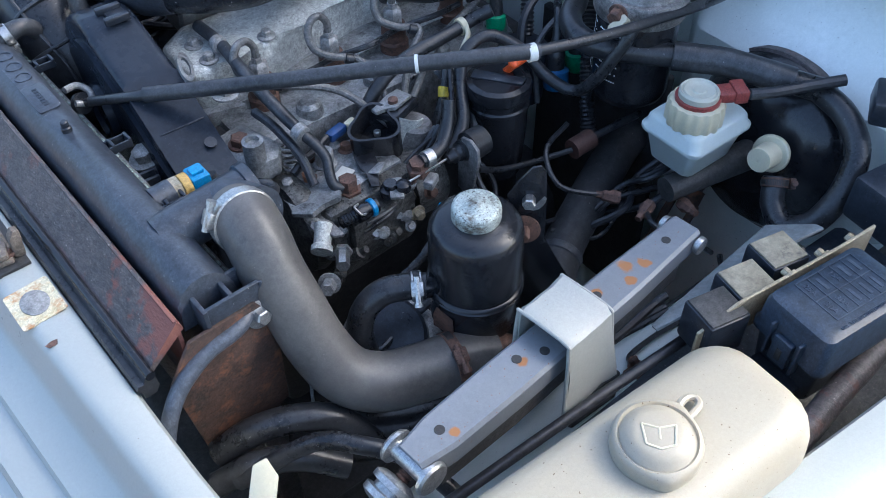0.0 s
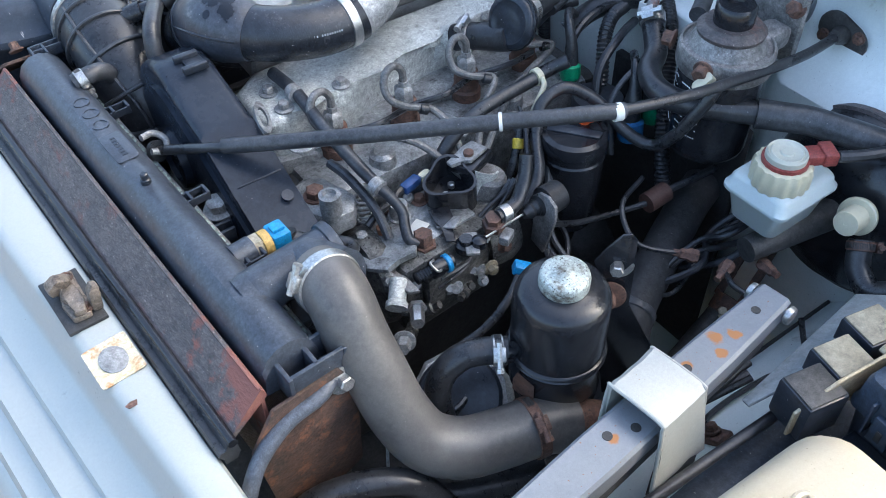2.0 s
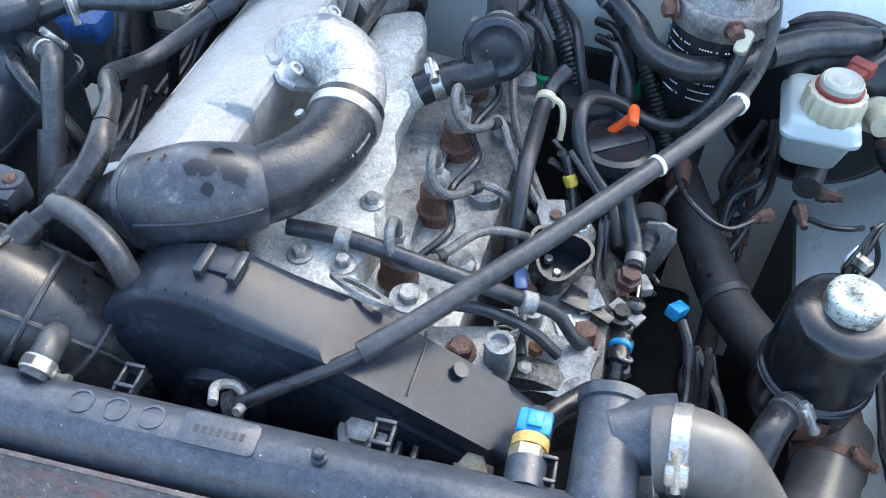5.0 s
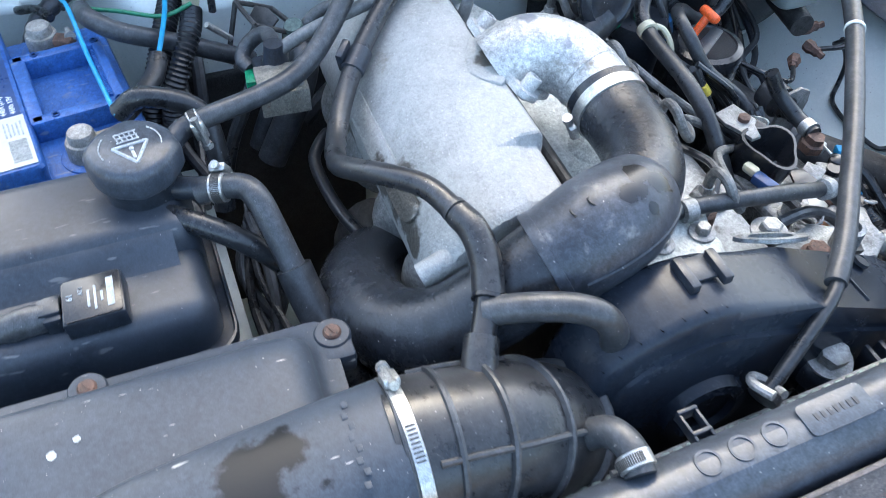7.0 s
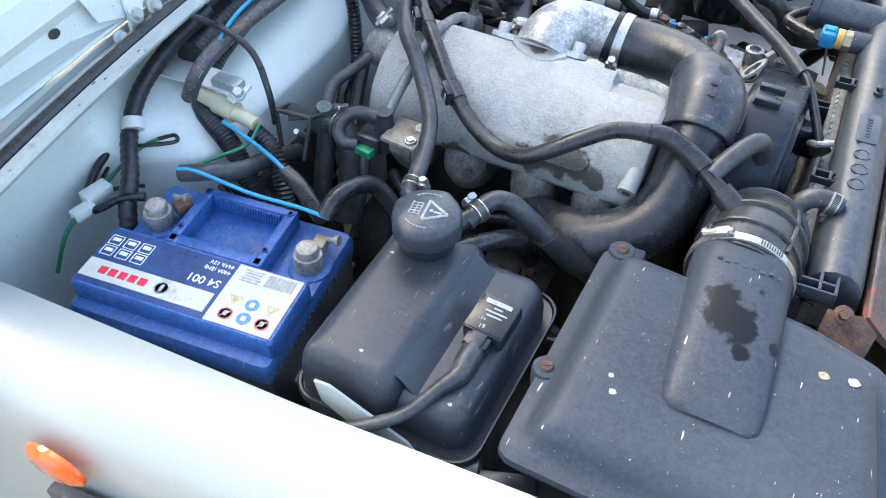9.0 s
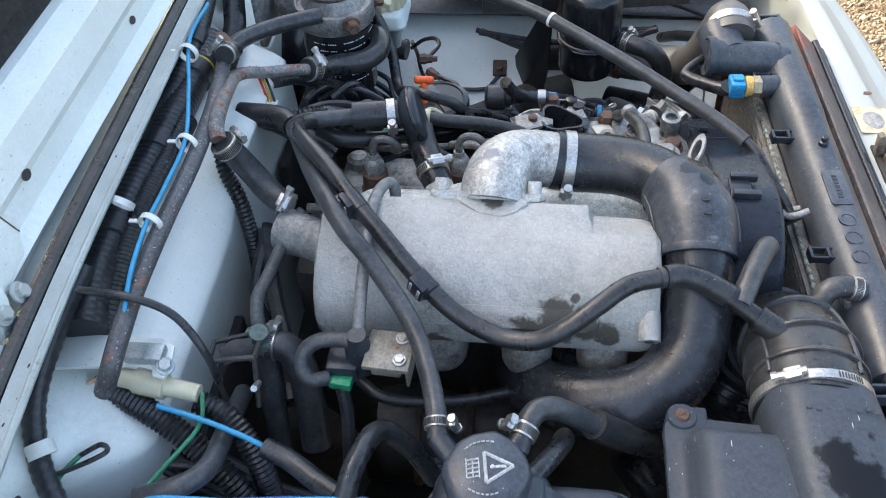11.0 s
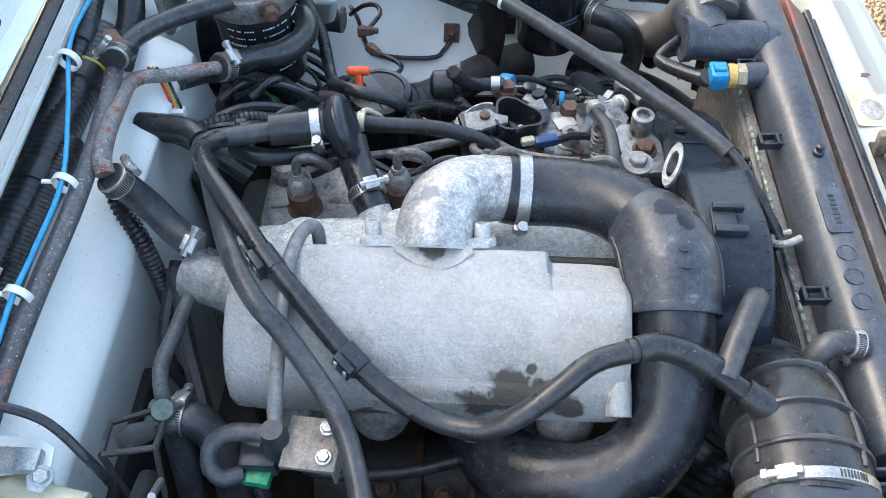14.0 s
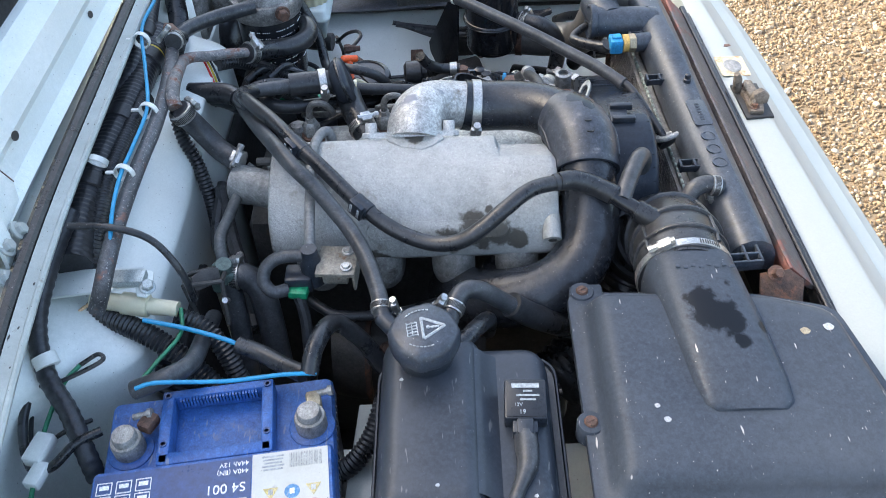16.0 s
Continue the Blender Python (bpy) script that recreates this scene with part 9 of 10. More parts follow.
tube(bm, [(-0.098, 0.014, 0.985), (-0.098, 0.020, 1.004), (-0.102, 0.0205, 1.0125), (-0.108, 0.012, 1.0150), (-0.112, -0.005, 1.016), (-0.1125, -0.030, 1.020), (-0.1115, -0.070, 1.012), (-0.1095, -0.117, 0.999), (-0.1075, -0.143, 0.988)], 0.0056, 14)
tube_grey = mat("tube_grey", (0.125, 0.127, 0.128), 0.45, other=(0.20, 0.20, 0.195), amount=0.7, bump=0.2, big=60, grain=0.12, spot=(0.07, 0.07, 0.07), spot_at=0.62)
solid("vacuum_tube", bm, tube_grey, "dull grey vacuum tube hooked over the plenum", "hose")
hose("vacuum_hose", [(-0.196, 0.030, 0.960), (-0.207, 0.018, 0.950), (-0.215, -0.012, 0.942), (-0.218, -0.045, 0.943), (-0.2205, -0.073, 0.945), (-0.2185, -0.091, 0.936), (-0.2135, -0.103, 0.922)], 0.0066, mat("dusty_tube", (0.055, 0.060, 0.062), 0.45, other=(0.11, 0.115, 0.115), amount=0.7, bump=0.2, big=50), "grey vacuum hose down to the heater valve")
h = hose("heater_hose", [(-0.209, -0.104, 0.914), (-0.192, -0.106, 0.913), (-0.178, -0.114, 0.898), (-0.171, -0.130, 0.866), (-0.165, -0.155, 0.82)], 0.0145, rubber_grey, "thick grey-black heater hose bending down", seg=18)
clamp(h, (-0.204, -0.104, 0.914), (1, -0.1, 0), 0.0150, 0.011, 60)
hose("heater_hose", [(-0.211, -0.108, 0.912), (-0.208, -0.122, 0.885), (-0.204, -0.142, 0.85), (-0.20, -0.16, 0.81)], 0.0115, rubber_grey, "grey-black heater hose below the valve")
bm = bmesh.new()
tube(bm, [(-0.316, 0.208, 1.014), (-0.306, 0.158, 1.020), (-0.295, 0.090, 1.028), (-0.291, 0.015, 1.030), (-0.294, -0.055, 1.028), (-0.291, -0.137, 1.032), (-0.288, -0.190, 1.030), (-0.292, -0.212, 1.016), (-0.304, -0.216, 0.99)], 0.0082, 16)
solid("heater_pipe", bm, pipe_steel, "rust-patched steel heater pipe along the firewall", "pipe")
bm = bmesh.new()
tube(bm, [(-0.277, 0.056, 1.027), (-0.282, 0.070, 1.033), (-0.288, 0.105, 1.030), (-0.298, 0.160, 1.013), (-0.301, 0.188, 1.005), (-0.292, 0.202, 1.001), (-0.272, 0.208, 0.998), (-0.250, 0.222, 0.992), (-0.228, 0.240, 0.981)], [0.0082, 0.0082, 0.0082, 0.0080, 0.0074, 0.0068, 0.0066, 0.0066, 0.0068], 16)
solid("heater_pipe", bm, pipe_rust, "flaking rusty steel pipe bending to the hose", "pipe")
h = hose("heater_elbow", [(-0.308, 0.192, 1.03), (-0.309, 0.205, 1.026), (-0.306, 0.22, 1.02)], 0.0105, rubber, "black rubber elbow on the heater pipe")
clamp(h, (-0.308, 0.200, 1.028), (0, 1, -0.2), 0.0108, 0.010, 45, label="steel hose clamp")
bm = bmesh.new()
prism(bm, [(-0.012, -0.008), (0.014, -0.006), (0.016, 0.004), (0.004, 0.010), (-0.010, 0.008)], 0.006, axis_matrix((-0.314, 0.214, 1.032), (0.3, 0.2, 1)), 0.002)
part("rust_cap", bm, rusty, h, "crusty rust-coloured cap")
pb = thing("pipe_bracket", (-0.3, -0.17, 0.985), "grey painted bracket carrying the heater pipe", "bracket")
bm = bmesh.new()
prism(bm, [(-0.362, -0.196), (-0.362, -0.158), (-0.275, -0.158), (-0.262, -0.165), (-0.258, -0.19), (-0.262, -0.198), (-0.272, -0.196), (-0.276, -0.182), (-0.30, -0.188)], 0.003, Matrix.Translation((0, 0, 0.984)), 0.0008)
part("bracket_plate", bm, bay_paint, pb)
bm = bmesh.new()
box(bm, (0.034, 0.018, 0.010), Matrix.Translation((-0.282, -0.178, 0.992)), 0.003)
bolt(bm, (-0.262, -0.188, 0.99), (0.3, -0.3, 1), 0.006, 0.006, 1.3)
part("pipe_clip", bm, glove_grey, pb)

# heater valve group
hv = thing("heater_valve", (-0.21, -0.101, 0.9), "green-grey heater valve with clamps and rusty arm", "valve")
bm = bmesh.new()
box(bm, (0.03, 0.026, 0.03), Matrix.Translation((-0.216, -0.106, 0.914)), 0.006)
lathe(bm, [(0.0095, 0), (0.0095, 0.018), (0.0085, 0.020), (0, 0.020)], axis_matrix((-0.216, -0.106, 0.92), (0.2, -0.2, 1)), 20)
part("valve_body", bm, mat("valve_green", (0.07, 0.12, 0.11), 0.5, other=(0.14, 0.18, 0.16), bump=0.2), hv)
bm = bmesh.new()
prism(bm, [(-0.016, -0.008), (0.012, -0.010), (0.016, 0.004), (0.0, 0.010), (-0.014, 0.008)], 0.003, axis_matrix((-0.226, -0.133, 0.942), (0.4, -0.5, 0.7)), 0.001)
part("valve_bracket", bm, block_dark, hv)
bm = bmesh.new()
tube(bm, [(-0.195, -0.171, 0.948), (-0.19, -0.191, 0.97)], 0.003, 8, 2)
part("cable_stop", bm, zinc, hv)
bm = bmesh.new()
for a, b in (((-0.252, -0.121, 0.935), (-0.222, -0.106, 0.93)), ((-0.252, -0.121, 0.935), (-0.242, -0.156, 0.955)), ((-0.242, -0.156, 0.955), (-0.205, -0.146, 0.95)), ((-0.205, -0.146, 0.95), (-0.212, -0.111, 0.93)), ((-0.242, -0.156, 0.955), (-0.23, -0.171, 0.91)), ((-0.205, -0.146, 0.95), (-0.202, -0.171, 0.91))):
    tube(bm, [a, b], 0.0026, 8, 1)
part("lever_frame", bm, block_dark, hv, "dark steel lever frame")

# vacuum switch on the plenum
sw = thing("vacuum_switch", (-0.1, -0.15, 0.95), "black vacuum switch on a dull steel bracket", "valve")
bm = bmesh.new()
box(bm, (0.040, 0.040, 0.005), Matrix.Translation((-0.081, -0.150, 0.9775)) @ Matrix.Rotation(radians(-4), 4, 'Z'), 0.001)
box(bm, (0.003, 0.040, 0.022), Matrix.Translation((-0.0625, -0.151, 0.968)) @ Matrix.Rotation(radians(-4), 4, 'Z'), 0.001)
box(bm, (0.026, 0.030, 0.018), Matrix.Translation((-0.083, -0.148, 0.967)) @ Matrix.Rotation(radians(-4), 4, 'Z'), 0.002)
part("bracket", bm, mat("brown_zinc", (0.17, 0.155, 0.13), 0.5, metal=0.3, other=(0.26, 0.24, 0.205), amount=0.9, bump=0.3, big=40, spot=(0.15, 0.075, 0.04), spot_at=0.56, spot_size=60), sw, "dull brown corroded bracket")
for dy in (-0.008, 0.008):
    bm = bmesh.new()
    bolt(bm, (-0.071, -0.150 + dy * 1.4, 0.981), (0, 0, 1), 0.0048, 0.002, 1.3)
    part("screw", bm, zinc, sw)
bm = bmesh.new()
lathe(bm, [(0.012, 0.95), (0.012, 0.975), (0.009, 0.985), (0.008, 0.995), (0, 0.995)], Matrix.Translation((-0.108, -0.148, 0)), 20)
box(bm, (0.028, 0.024, 0.02), Matrix.Translation((-0.122, -0.152, 0.957)), 0.003)
part("switch_body", bm, plastic, sw)
bm = bmesh.new()
box(bm, (0.020, 0.013, 0.009), Matrix.Translation((-0.1225, -0.1665, 0.9525)) @ Matrix.Rotation(radians(-8), 4, 'Z'), 0.0015)
part("plug", bm, green_plug, sw, "green plug")
bm = bmesh.new()
tube(bm, [(-0.110, -0.147, 0.984), (-0.126, -0.146, 0.984), (-0.142, -0.146, 0.981), (-0.154, -0.152, 0.974), (-0.156, -0.163, 0.964), (-0.147, -0.170, 0.957), (-0.133, -0.165, 0.955)], 0.0068, 12)
part("loop_hose", bm, rubber_grey, sw)
bm = bmesh.new()
tube(bm, [(-0.1225, -0.168, 0.948), (-0.118, -0.180, 0.925), (-0.118, -0.195, 0.89), (-0.12, -0.21, 0.83)], 0.006, 10)
part("cable", bm, rubber, sw)

# ---------------------------------------------------------------- wiring by the firewall
wire("wiring_loom", [(-0.35, 0.264, 1), (-0.35, 0.196, 1), (-0.35, 0.134, 1), (-0.352, 0.071, 1), (-0.355, 0.007, 1), (-0.355, -0.051, 1), (-0.35, -0.109, 1), (-0.341, -0.161, 0.995)], 0.0185, tape, "thick taped black wiring loom along the firewall", "loom", (0.007, 0.0012), 18)
wire("wiring_loom", [(-0.368, 0.319, 1.02), (-0.359, 0.24, 1.015), (-0.359, 0.156, 1.01), (-0.368, 0.094, 1), (-0.367, 0.013, 1), (-0.364, -0.046, 1), (-0.358, -0.111, 0.995), (-0.353, -0.159, 0.985)], 0.0125, tape, "taped black loom behind the blue wire", "loom", (0.008, 0.001), 14)
wire("corrugated_loom", [(-0.348, 0.356, 1), (-0.329, 0.291, 1), (-0.324, 0.253, 1), (-0.324, 0.225, 0.995)], 0.0135, rubber, "black corrugated cable conduit", "loom", (0.0045, 0.0018), 16)
wire("corrugated_loom", [(-0.335, 0.115, 1), (-0.337, 0.059, 1), (-0.339, 0.001, 1), (-0.337, -0.047, 1), (-0.334, -0.091, 0.995), (-0.331, -0.136, 0.985), (-0.33, -0.161, 0.97)], 0.0125, rubber, "black corrugated conduit beside the heater pipe", "loom", (0.0045, 0.0018), 16)
wire("corrugated_loom", [(-0.287, 0.085, 1.005), (-0.284, 0.068, 0.996), (-0.279, 0.057, 0.98), (-0.268, 0.047, 0.955), (-0.262, 0.038, 0.921), (-0.26, 0.032, 0.881), (-0.265, 0.03, 0.83)], 0.0085, rubber, "thin black corrugated conduit hanging down", "loom", (0.005, 0.0018), 14)
bm = bmesh.new()
lathe(bm, [(0.0185, -0.008), (0.0195, -0.007), (0.0195, 0.007), (0.0185, 0.008)], axis_matrix((-0.350, 0.203, 1.0), (0.0, 1, 0)), 24)
solid("tape_band", bm, yellow, "yellow tape round the loom", "tape")
wire("blue_wire", [(-0.342, 0.263, 1.05), (-0.342, 0.194, 1.05), (-0.32, 0.113, 1.045), (-0.299, 0.033, 1.045), (-0.298, -0.037, 1.045), (-0.299, -0.083, 1.045), (-0.292, -0.143, 1.045), (-0.284, -0.197, 1.03)], 0.0022, blue_wire, "bright blue wire clipped along the cowl")
wire("blue_wire", [(-0.265, -0.215, 0.972), (-0.223, -0.223, 0.967), (-0.184, -0.234, 0.962), (-0.165, -0.241, 0.957)], 0.0024, blue_wire, "bright blue wire by the battery loom")
wire("blue_wire", [(-0.247, -0.306, 0.985), (-0.228, -0.301, 0.986), (-0.171, -0.294, 0.976), (-0.121, -0.287, 0.974), (-0.091, -0.282, 0.968)], 0.0020, blue_wire, "bright blue wire across the battery top")
wire("green_wire", [(-0.233, -0.197, 0.967), (-0.229, -0.225, 0.962), (-0.242, -0.263, 0.967), (-0.256, -0.292, 0.967)], 0.0021, green_wire, "dark green wire from the yellow connector")
wire("tan_wire", [(-0.322, -0.19, 0.972), (-0.339, -0.199, 0.962), (-0.336, -0.233, 0.95)], 0.0018, tan_wire, "pale tan wire hanging on the firewall")
wire("release_cable", [(-0.331, -0.157, 1.045), (-0.287, -0.161, 1.045), (-0.252, -0.165, 1.03), (-0.229, -0.178, 1), (-0.225, -0.18, 0.96)], 0.0036, rubber, "thin black cable arching from the cowl", "cable")
for c, ax in (((-0.339, 0.174, 1.045), (0.2, 1, 0)), ((-0.300, 0.036, 1.038), (0.2, 1, 0)), ((-0.300, -0.072, 1.038), (0.2, 1, 0)), ((-0.336, -0.045, 1.034), (0.3, 1, 0.5))):
    bm = bmesh.new()
    m = axis_matrix(c, ax)
    lathe(bm, [(0.0095, -0.003), (0.0108, -0.003), (0.0108, 0.003), (0.0095, 0.003), (0.0095, -0.003)], m, 24)
    box(bm, (0.010, 0.004, 0.0025), Matrix.Translation(Vector(c) + Vector((-0.014, 0, 0.002))), 0.0008)
    solid("cable_clip", bm, white_plastic, "white plastic cable clip ring", "clip", "clips along the cowl")
fh = thing("inline_connector", (-0.28, -0.19, 0.965), "yellowed translucent inline wire connector", "connector")
bm = bmesh.new()
c0, c1 = Vector((-0.322, -0.188, 0.974)), Vector((-0.236, -0.197, 0.966))
tube(bm, [c0, c0.lerp(c1, 0.35), c0.lerp(c1, 0.36), c0.lerp(c1, 0.66), c0.lerp(c1, 0.67), c1], [0.0085, 0.009, 0.0115, 0.0115, 0.0085, 0.0078], 14, raw=True)
part("shell", bm, ivory, fh)
# looms that run from the connector down behind the battery
wire("corrugated_loom", [(-0.33, -0.185, 0.955), (-0.29, -0.205, 0.955), (-0.255, -0.22, 0.945), (-0.225, -0.235, 0.925), (-0.20, -0.25, 0.90), (-0.19, -0.26, 0.86)], 0.0115, rubber, "black corrugated conduit behind the battery", "loom", (0.0045, 0.0018), 16)
wire("corrugated_loom", [(-0.24, -0.198, 0.955), (-0.215, -0.205, 0.948), (-0.195, -0.22, 0.93), (-0.182, -0.235, 0.90), (-0.175, -0.245, 0.85)], 0.0105, rubber, "black corrugated conduit by the green wire", "loom", (0.0045, 0.0018), 16)
wire("taped_loom", [(-0.345, -0.12, 1.03), (-0.352, -0.18, 1.015), (-0.357, -0.23, 0.99), (-0.345, -0.27, 0.965), (-0.318, -0.305, 0.95), (-0.30, -0.335, 0.935), (-0.292, -0.35, 0.91)], 0.0095, tape, "taped black loom down the painted wall", "loom", (0.009, 0.0008), 14)
bm = bmesh.new()
m = axis_matrix((-0.345, -0.262, 0.972), (0.4, -0.6, -0.5))
lathe(bm, [(0.0098, -0.006), (0.0115, -0.006), (0.0115, 0.006), (0.0098, 0.006)], m, 24)
solid("cable_clip", bm, white_plastic, "white plastic clip on the taped loom", "clip", "clips along the cowl")
wire("corrugated_loom", [(-0.085, -0.325, 0.86), (-0.062, -0.318, 0.878), (-0.045, -0.300, 0.895), (-0.036, -0.275, 0.905), (-0.030, -0.245, 0.90)], 0.0105, rubber, "black corrugated conduit between battery and tank", "loom", (0.0045, 0.0018), 16)
bc = hose("battery_cable", [(-0.098, -0.28, 0.965), (-0.092, -0.259, 0.98), (-0.081, -0.22, 0.965), (-0.058, -0.213, 0.93), (-0.039, -0.218, 0.89)], 0.0088, rubber, "thick black battery cable", "cable")
bc = hose("battery_cable", [(-0.257, -0.293, 0.965), (-0.224, -0.286, 0.975), (-0.21, -0.263, 0.965), (-0.214, -0.215, 0.94), (-0.224, -0.151, 0.9)], 0.0088, rubber_grey, "thick grey-black battery cable to the loom", "cable")
bc = hose("cable_sleeve", [(-0.172, -0.238, 0.958), (-0.15, -0.246, 0.955), (-0.125, -0.262, 0.955), (-0.105, -0.275, 0.958)], 0.0085, rubber, "black sleeve on the battery wire", "cable")
wp = thing("wire_connector", (-0.338, -0.35, 0.93), "white two-pin wire connector on green wires", "connector")
bm = bmesh.new()
box(bm, (0.018, 0.030, 0.013), Matrix.Translation((-0.340, -0.335, 0.937)) @ Matrix.Rotation(radians(-12), 4, 'Z'), 0.002)
box(bm, (0.014, 0.024, 0.011), Matrix.Translation((-0.335, -0.360, 0.935)) @ Matrix.Rotation(radians(-12), 4, 'Z'), 0.002)
part("shell", bm, white_plastic, wp)
for pts, mt_ in (([(-0.342, -0.322, 0.937), (-0.338, -0.30, 0.945), (-0.33, -0.275, 0.955), (-0.318, -0.258, 0.96)], green_wire), ([(-0.335, -0.372, 0.935), (-0.338, -0.39, 0.92), (-0.34, -0.41, 0.89)], green_wire),
                 ([(-0.318, -0.258, 0.96), (-0.302, -0.25, 0.965), (-0.298, -0.256, 0.962), (-0.33, -0.274, 0.958), (-0.352, -0.278, 0.955)], rubber), ([(-0.357, -0.275, 0.95), (-0.362, -0.30, 0.93), (-0.352, -0.325, 0.925), (-0.32, -0.318, 0.94), (-0.297, -0.31, 0.945)], rubber)):
    bm = bmesh.new()
    tube(bm, pts, 0.0022, 8)
    part("lead", bm, mt_, wp)
wire("black_lead", [(-0.36, -0.27, 0.955), (-0.363, -0.31, 0.94), (-0.350, -0.345, 0.925), (-0.325, -0.352, 0.935), (-0.305, -0.335, 0.945), (-0.285, -0.322, 0.945)], 0.0045, rubber, "black lead looping beside the battery")
pw = thing("wire_plug", (-0.27, 0.196, 0.955), "white plug with red and yellow wires", "plug")
bm = bmesh.new()
box(bm, (0.016, 0.011, 0.016), Matrix.Translation((-0.269, 0.196, 0.958)), 0.002)
part("plug", bm, white_plastic, pw)
for k, (mt_, o) in enumerate(((red_wire, 0.0), (yellow, 0.004), (rubber, 0.008))):
    bm = bmesh.new()
    tube(bm, [(-0.272 + o, 0.197, 0.965), (-0.277 + o, 0.204, 0.98), (-0.285 + o, 0.215, 0.99), (-0.295 + o, 0.222, 0.995)], 0.0016, 6)
    part("wire", bm, mt_, pw)

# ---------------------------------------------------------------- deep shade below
# Added sheet that keeps ground light out of the bay; no real tray.
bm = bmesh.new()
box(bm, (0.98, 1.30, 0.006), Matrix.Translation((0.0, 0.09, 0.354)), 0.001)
solid("floor_blocker", bm, block_dark, "dark sheet added below the engine to block light", "tray", kind="structure")
def lump(name, size, at, rz, material, label, category="engine part"):
    bm = bmesh.new()
    box(bm, size, Matrix.Translation(at) @ Matrix.Rotation(radians(rz), 4, 'Z'), min(size) * 0.25, 3)
    solid(name, bm, material, label, category)


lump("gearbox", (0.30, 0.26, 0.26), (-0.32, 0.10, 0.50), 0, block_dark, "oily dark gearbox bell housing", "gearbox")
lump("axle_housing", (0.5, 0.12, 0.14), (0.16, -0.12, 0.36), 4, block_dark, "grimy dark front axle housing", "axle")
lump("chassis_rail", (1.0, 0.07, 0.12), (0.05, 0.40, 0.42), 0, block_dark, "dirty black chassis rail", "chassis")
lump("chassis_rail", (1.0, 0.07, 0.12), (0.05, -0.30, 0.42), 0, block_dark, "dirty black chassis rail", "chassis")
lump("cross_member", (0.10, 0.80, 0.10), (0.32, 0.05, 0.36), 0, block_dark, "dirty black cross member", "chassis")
tsh = thing("turbo_shield", (-0.02, -0.07, 0.70), "sooty dark exhaust shield below the plenum", "shield")
bm = bmesh.new()
loft(bm, [[Vector((x, -0.07 + (0.045 + 0.006 * math.sin(60 * x)) * math.cos(a), 0.72 + (0.055 + 0.004 * math.sin(45 * x)) * math.sin(a))) for a in (2 * math.pi * k / 20 for k in range(20))] for x in span(-0.12, 0.07, 12)])
part("shell", bm, block_dark, tsh)
for x in (-0.075, -0.02, 0.03):
    bm = bmesh.new()
    lathe(bm, [(0.052, -0.004), (0.060, -0.003), (0.060, 0.003), (0.052, 0.004)], axis_matrix((x, -0.07, 0.72), (1, 0, 0)), 28)
    part("flange", bm, rust_dark, tsh, "rusty flange")
for x, y in ((-0.05, -0.10), (0.005, -0.105), (0.045, -0.09)):
    bm = bmesh.new()
    bolt(bm, (x, y, 0.772), (0, -0.5, 1), 0.007, 0.008, 1.4)
    part("bolt", bm, rusty, tsh)
# Two black sheets added over the pale firewall to keep these gaps dark.
lump("dark_sheet", (0.010, 0.27, 0.36), (-0.268, -0.165, 0.68), 0, fabric, "black sheet added to darken the lower firewall", "mat")
lump("dark_sheet", (0.012, 0.21, 0.38), (-0.262, 0.275, 0.70), 0, fabric, "black sheet added to darken the gap behind the fuel filter", "mat")

shaft = thing("steering_shaft", (-0.19, 0.438, 0.66), "dark steering shaft with a rusty universal joint", "steering shaft")
bm = bmesh.new()
tube(bm, [(-0.222, 0.438, 0.690), (-0.15, 0.438, 0.630), (-0.03, 0.436, 0.53)], 0.0125, 18)
part("lower_shaft", bm, block_dark, shaft)
bm = bmesh.new()
tube(bm, [(-0.262, 0.432, 0.735), (-0.34, 0.43, 0.80)], 0.012, 18)
part("upper_shaft", bm, block_dark, shaft)
for a, b_ in (((-0.225, 0.438, 0.692), (-0.245, 0.436, 0.712)), ((-0.262, 0.434, 0.735), (-0.242, 0.436, 0.712))):
    bm = bmesh.new()
    d_ = (Vector(b_) - Vector(a)).normalized()
    tube(bm, [Vector(a) - d_ * 0.022, Vector(a)], [0.0165, 0.0175], 18)
    for sgn in (-1, 1):
        box(bm, (0.010, 0.007, 0.036), axis_matrix(Vector(a).lerp(Vector(b_), 0.4) + Vector((0, sgn * 0.0155, 0)), d_), 0.002)
    part("yoke", bm, rust_dark, shaft, "rusty yoke")
bm = bmesh.new()
bolt(bm, (-0.205, 0.445, 0.686), (0.5, 0.3, 0.8), 0.006, 0.006, 1.4)
part("pinch_bolt", bm, gold_zinc, shaft)

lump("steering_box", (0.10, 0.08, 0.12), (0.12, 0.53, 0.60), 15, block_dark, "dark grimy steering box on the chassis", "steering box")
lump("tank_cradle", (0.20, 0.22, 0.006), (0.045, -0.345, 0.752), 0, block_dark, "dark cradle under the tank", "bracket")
bm = bmesh.new()
prism(bm, [(-0.03, -0.06), (0.03, -0.06), (0.03, 0.09), (-0.02, 0.09)], 0.005, Matrix.Translation((-0.045, -0.335, 0.86)), 0.001)
solid("battery_clamp", bm, white_paint, "chipped white battery clamp bar with rust", "bracket")
bm = bmesh.new()
tube(bm, [(0.36, 0.47, 0.80), (0.30, 0.50, 0.84), (0.27, 0.53, 0.845), (0.24, 0.56, 0.83), (0.22, 0.60, 0.80)], 0.008, 12)
solid("front_loom", bm, rubber, "black cable bundle by the front panel", "loom")
bm = bmesh.new()
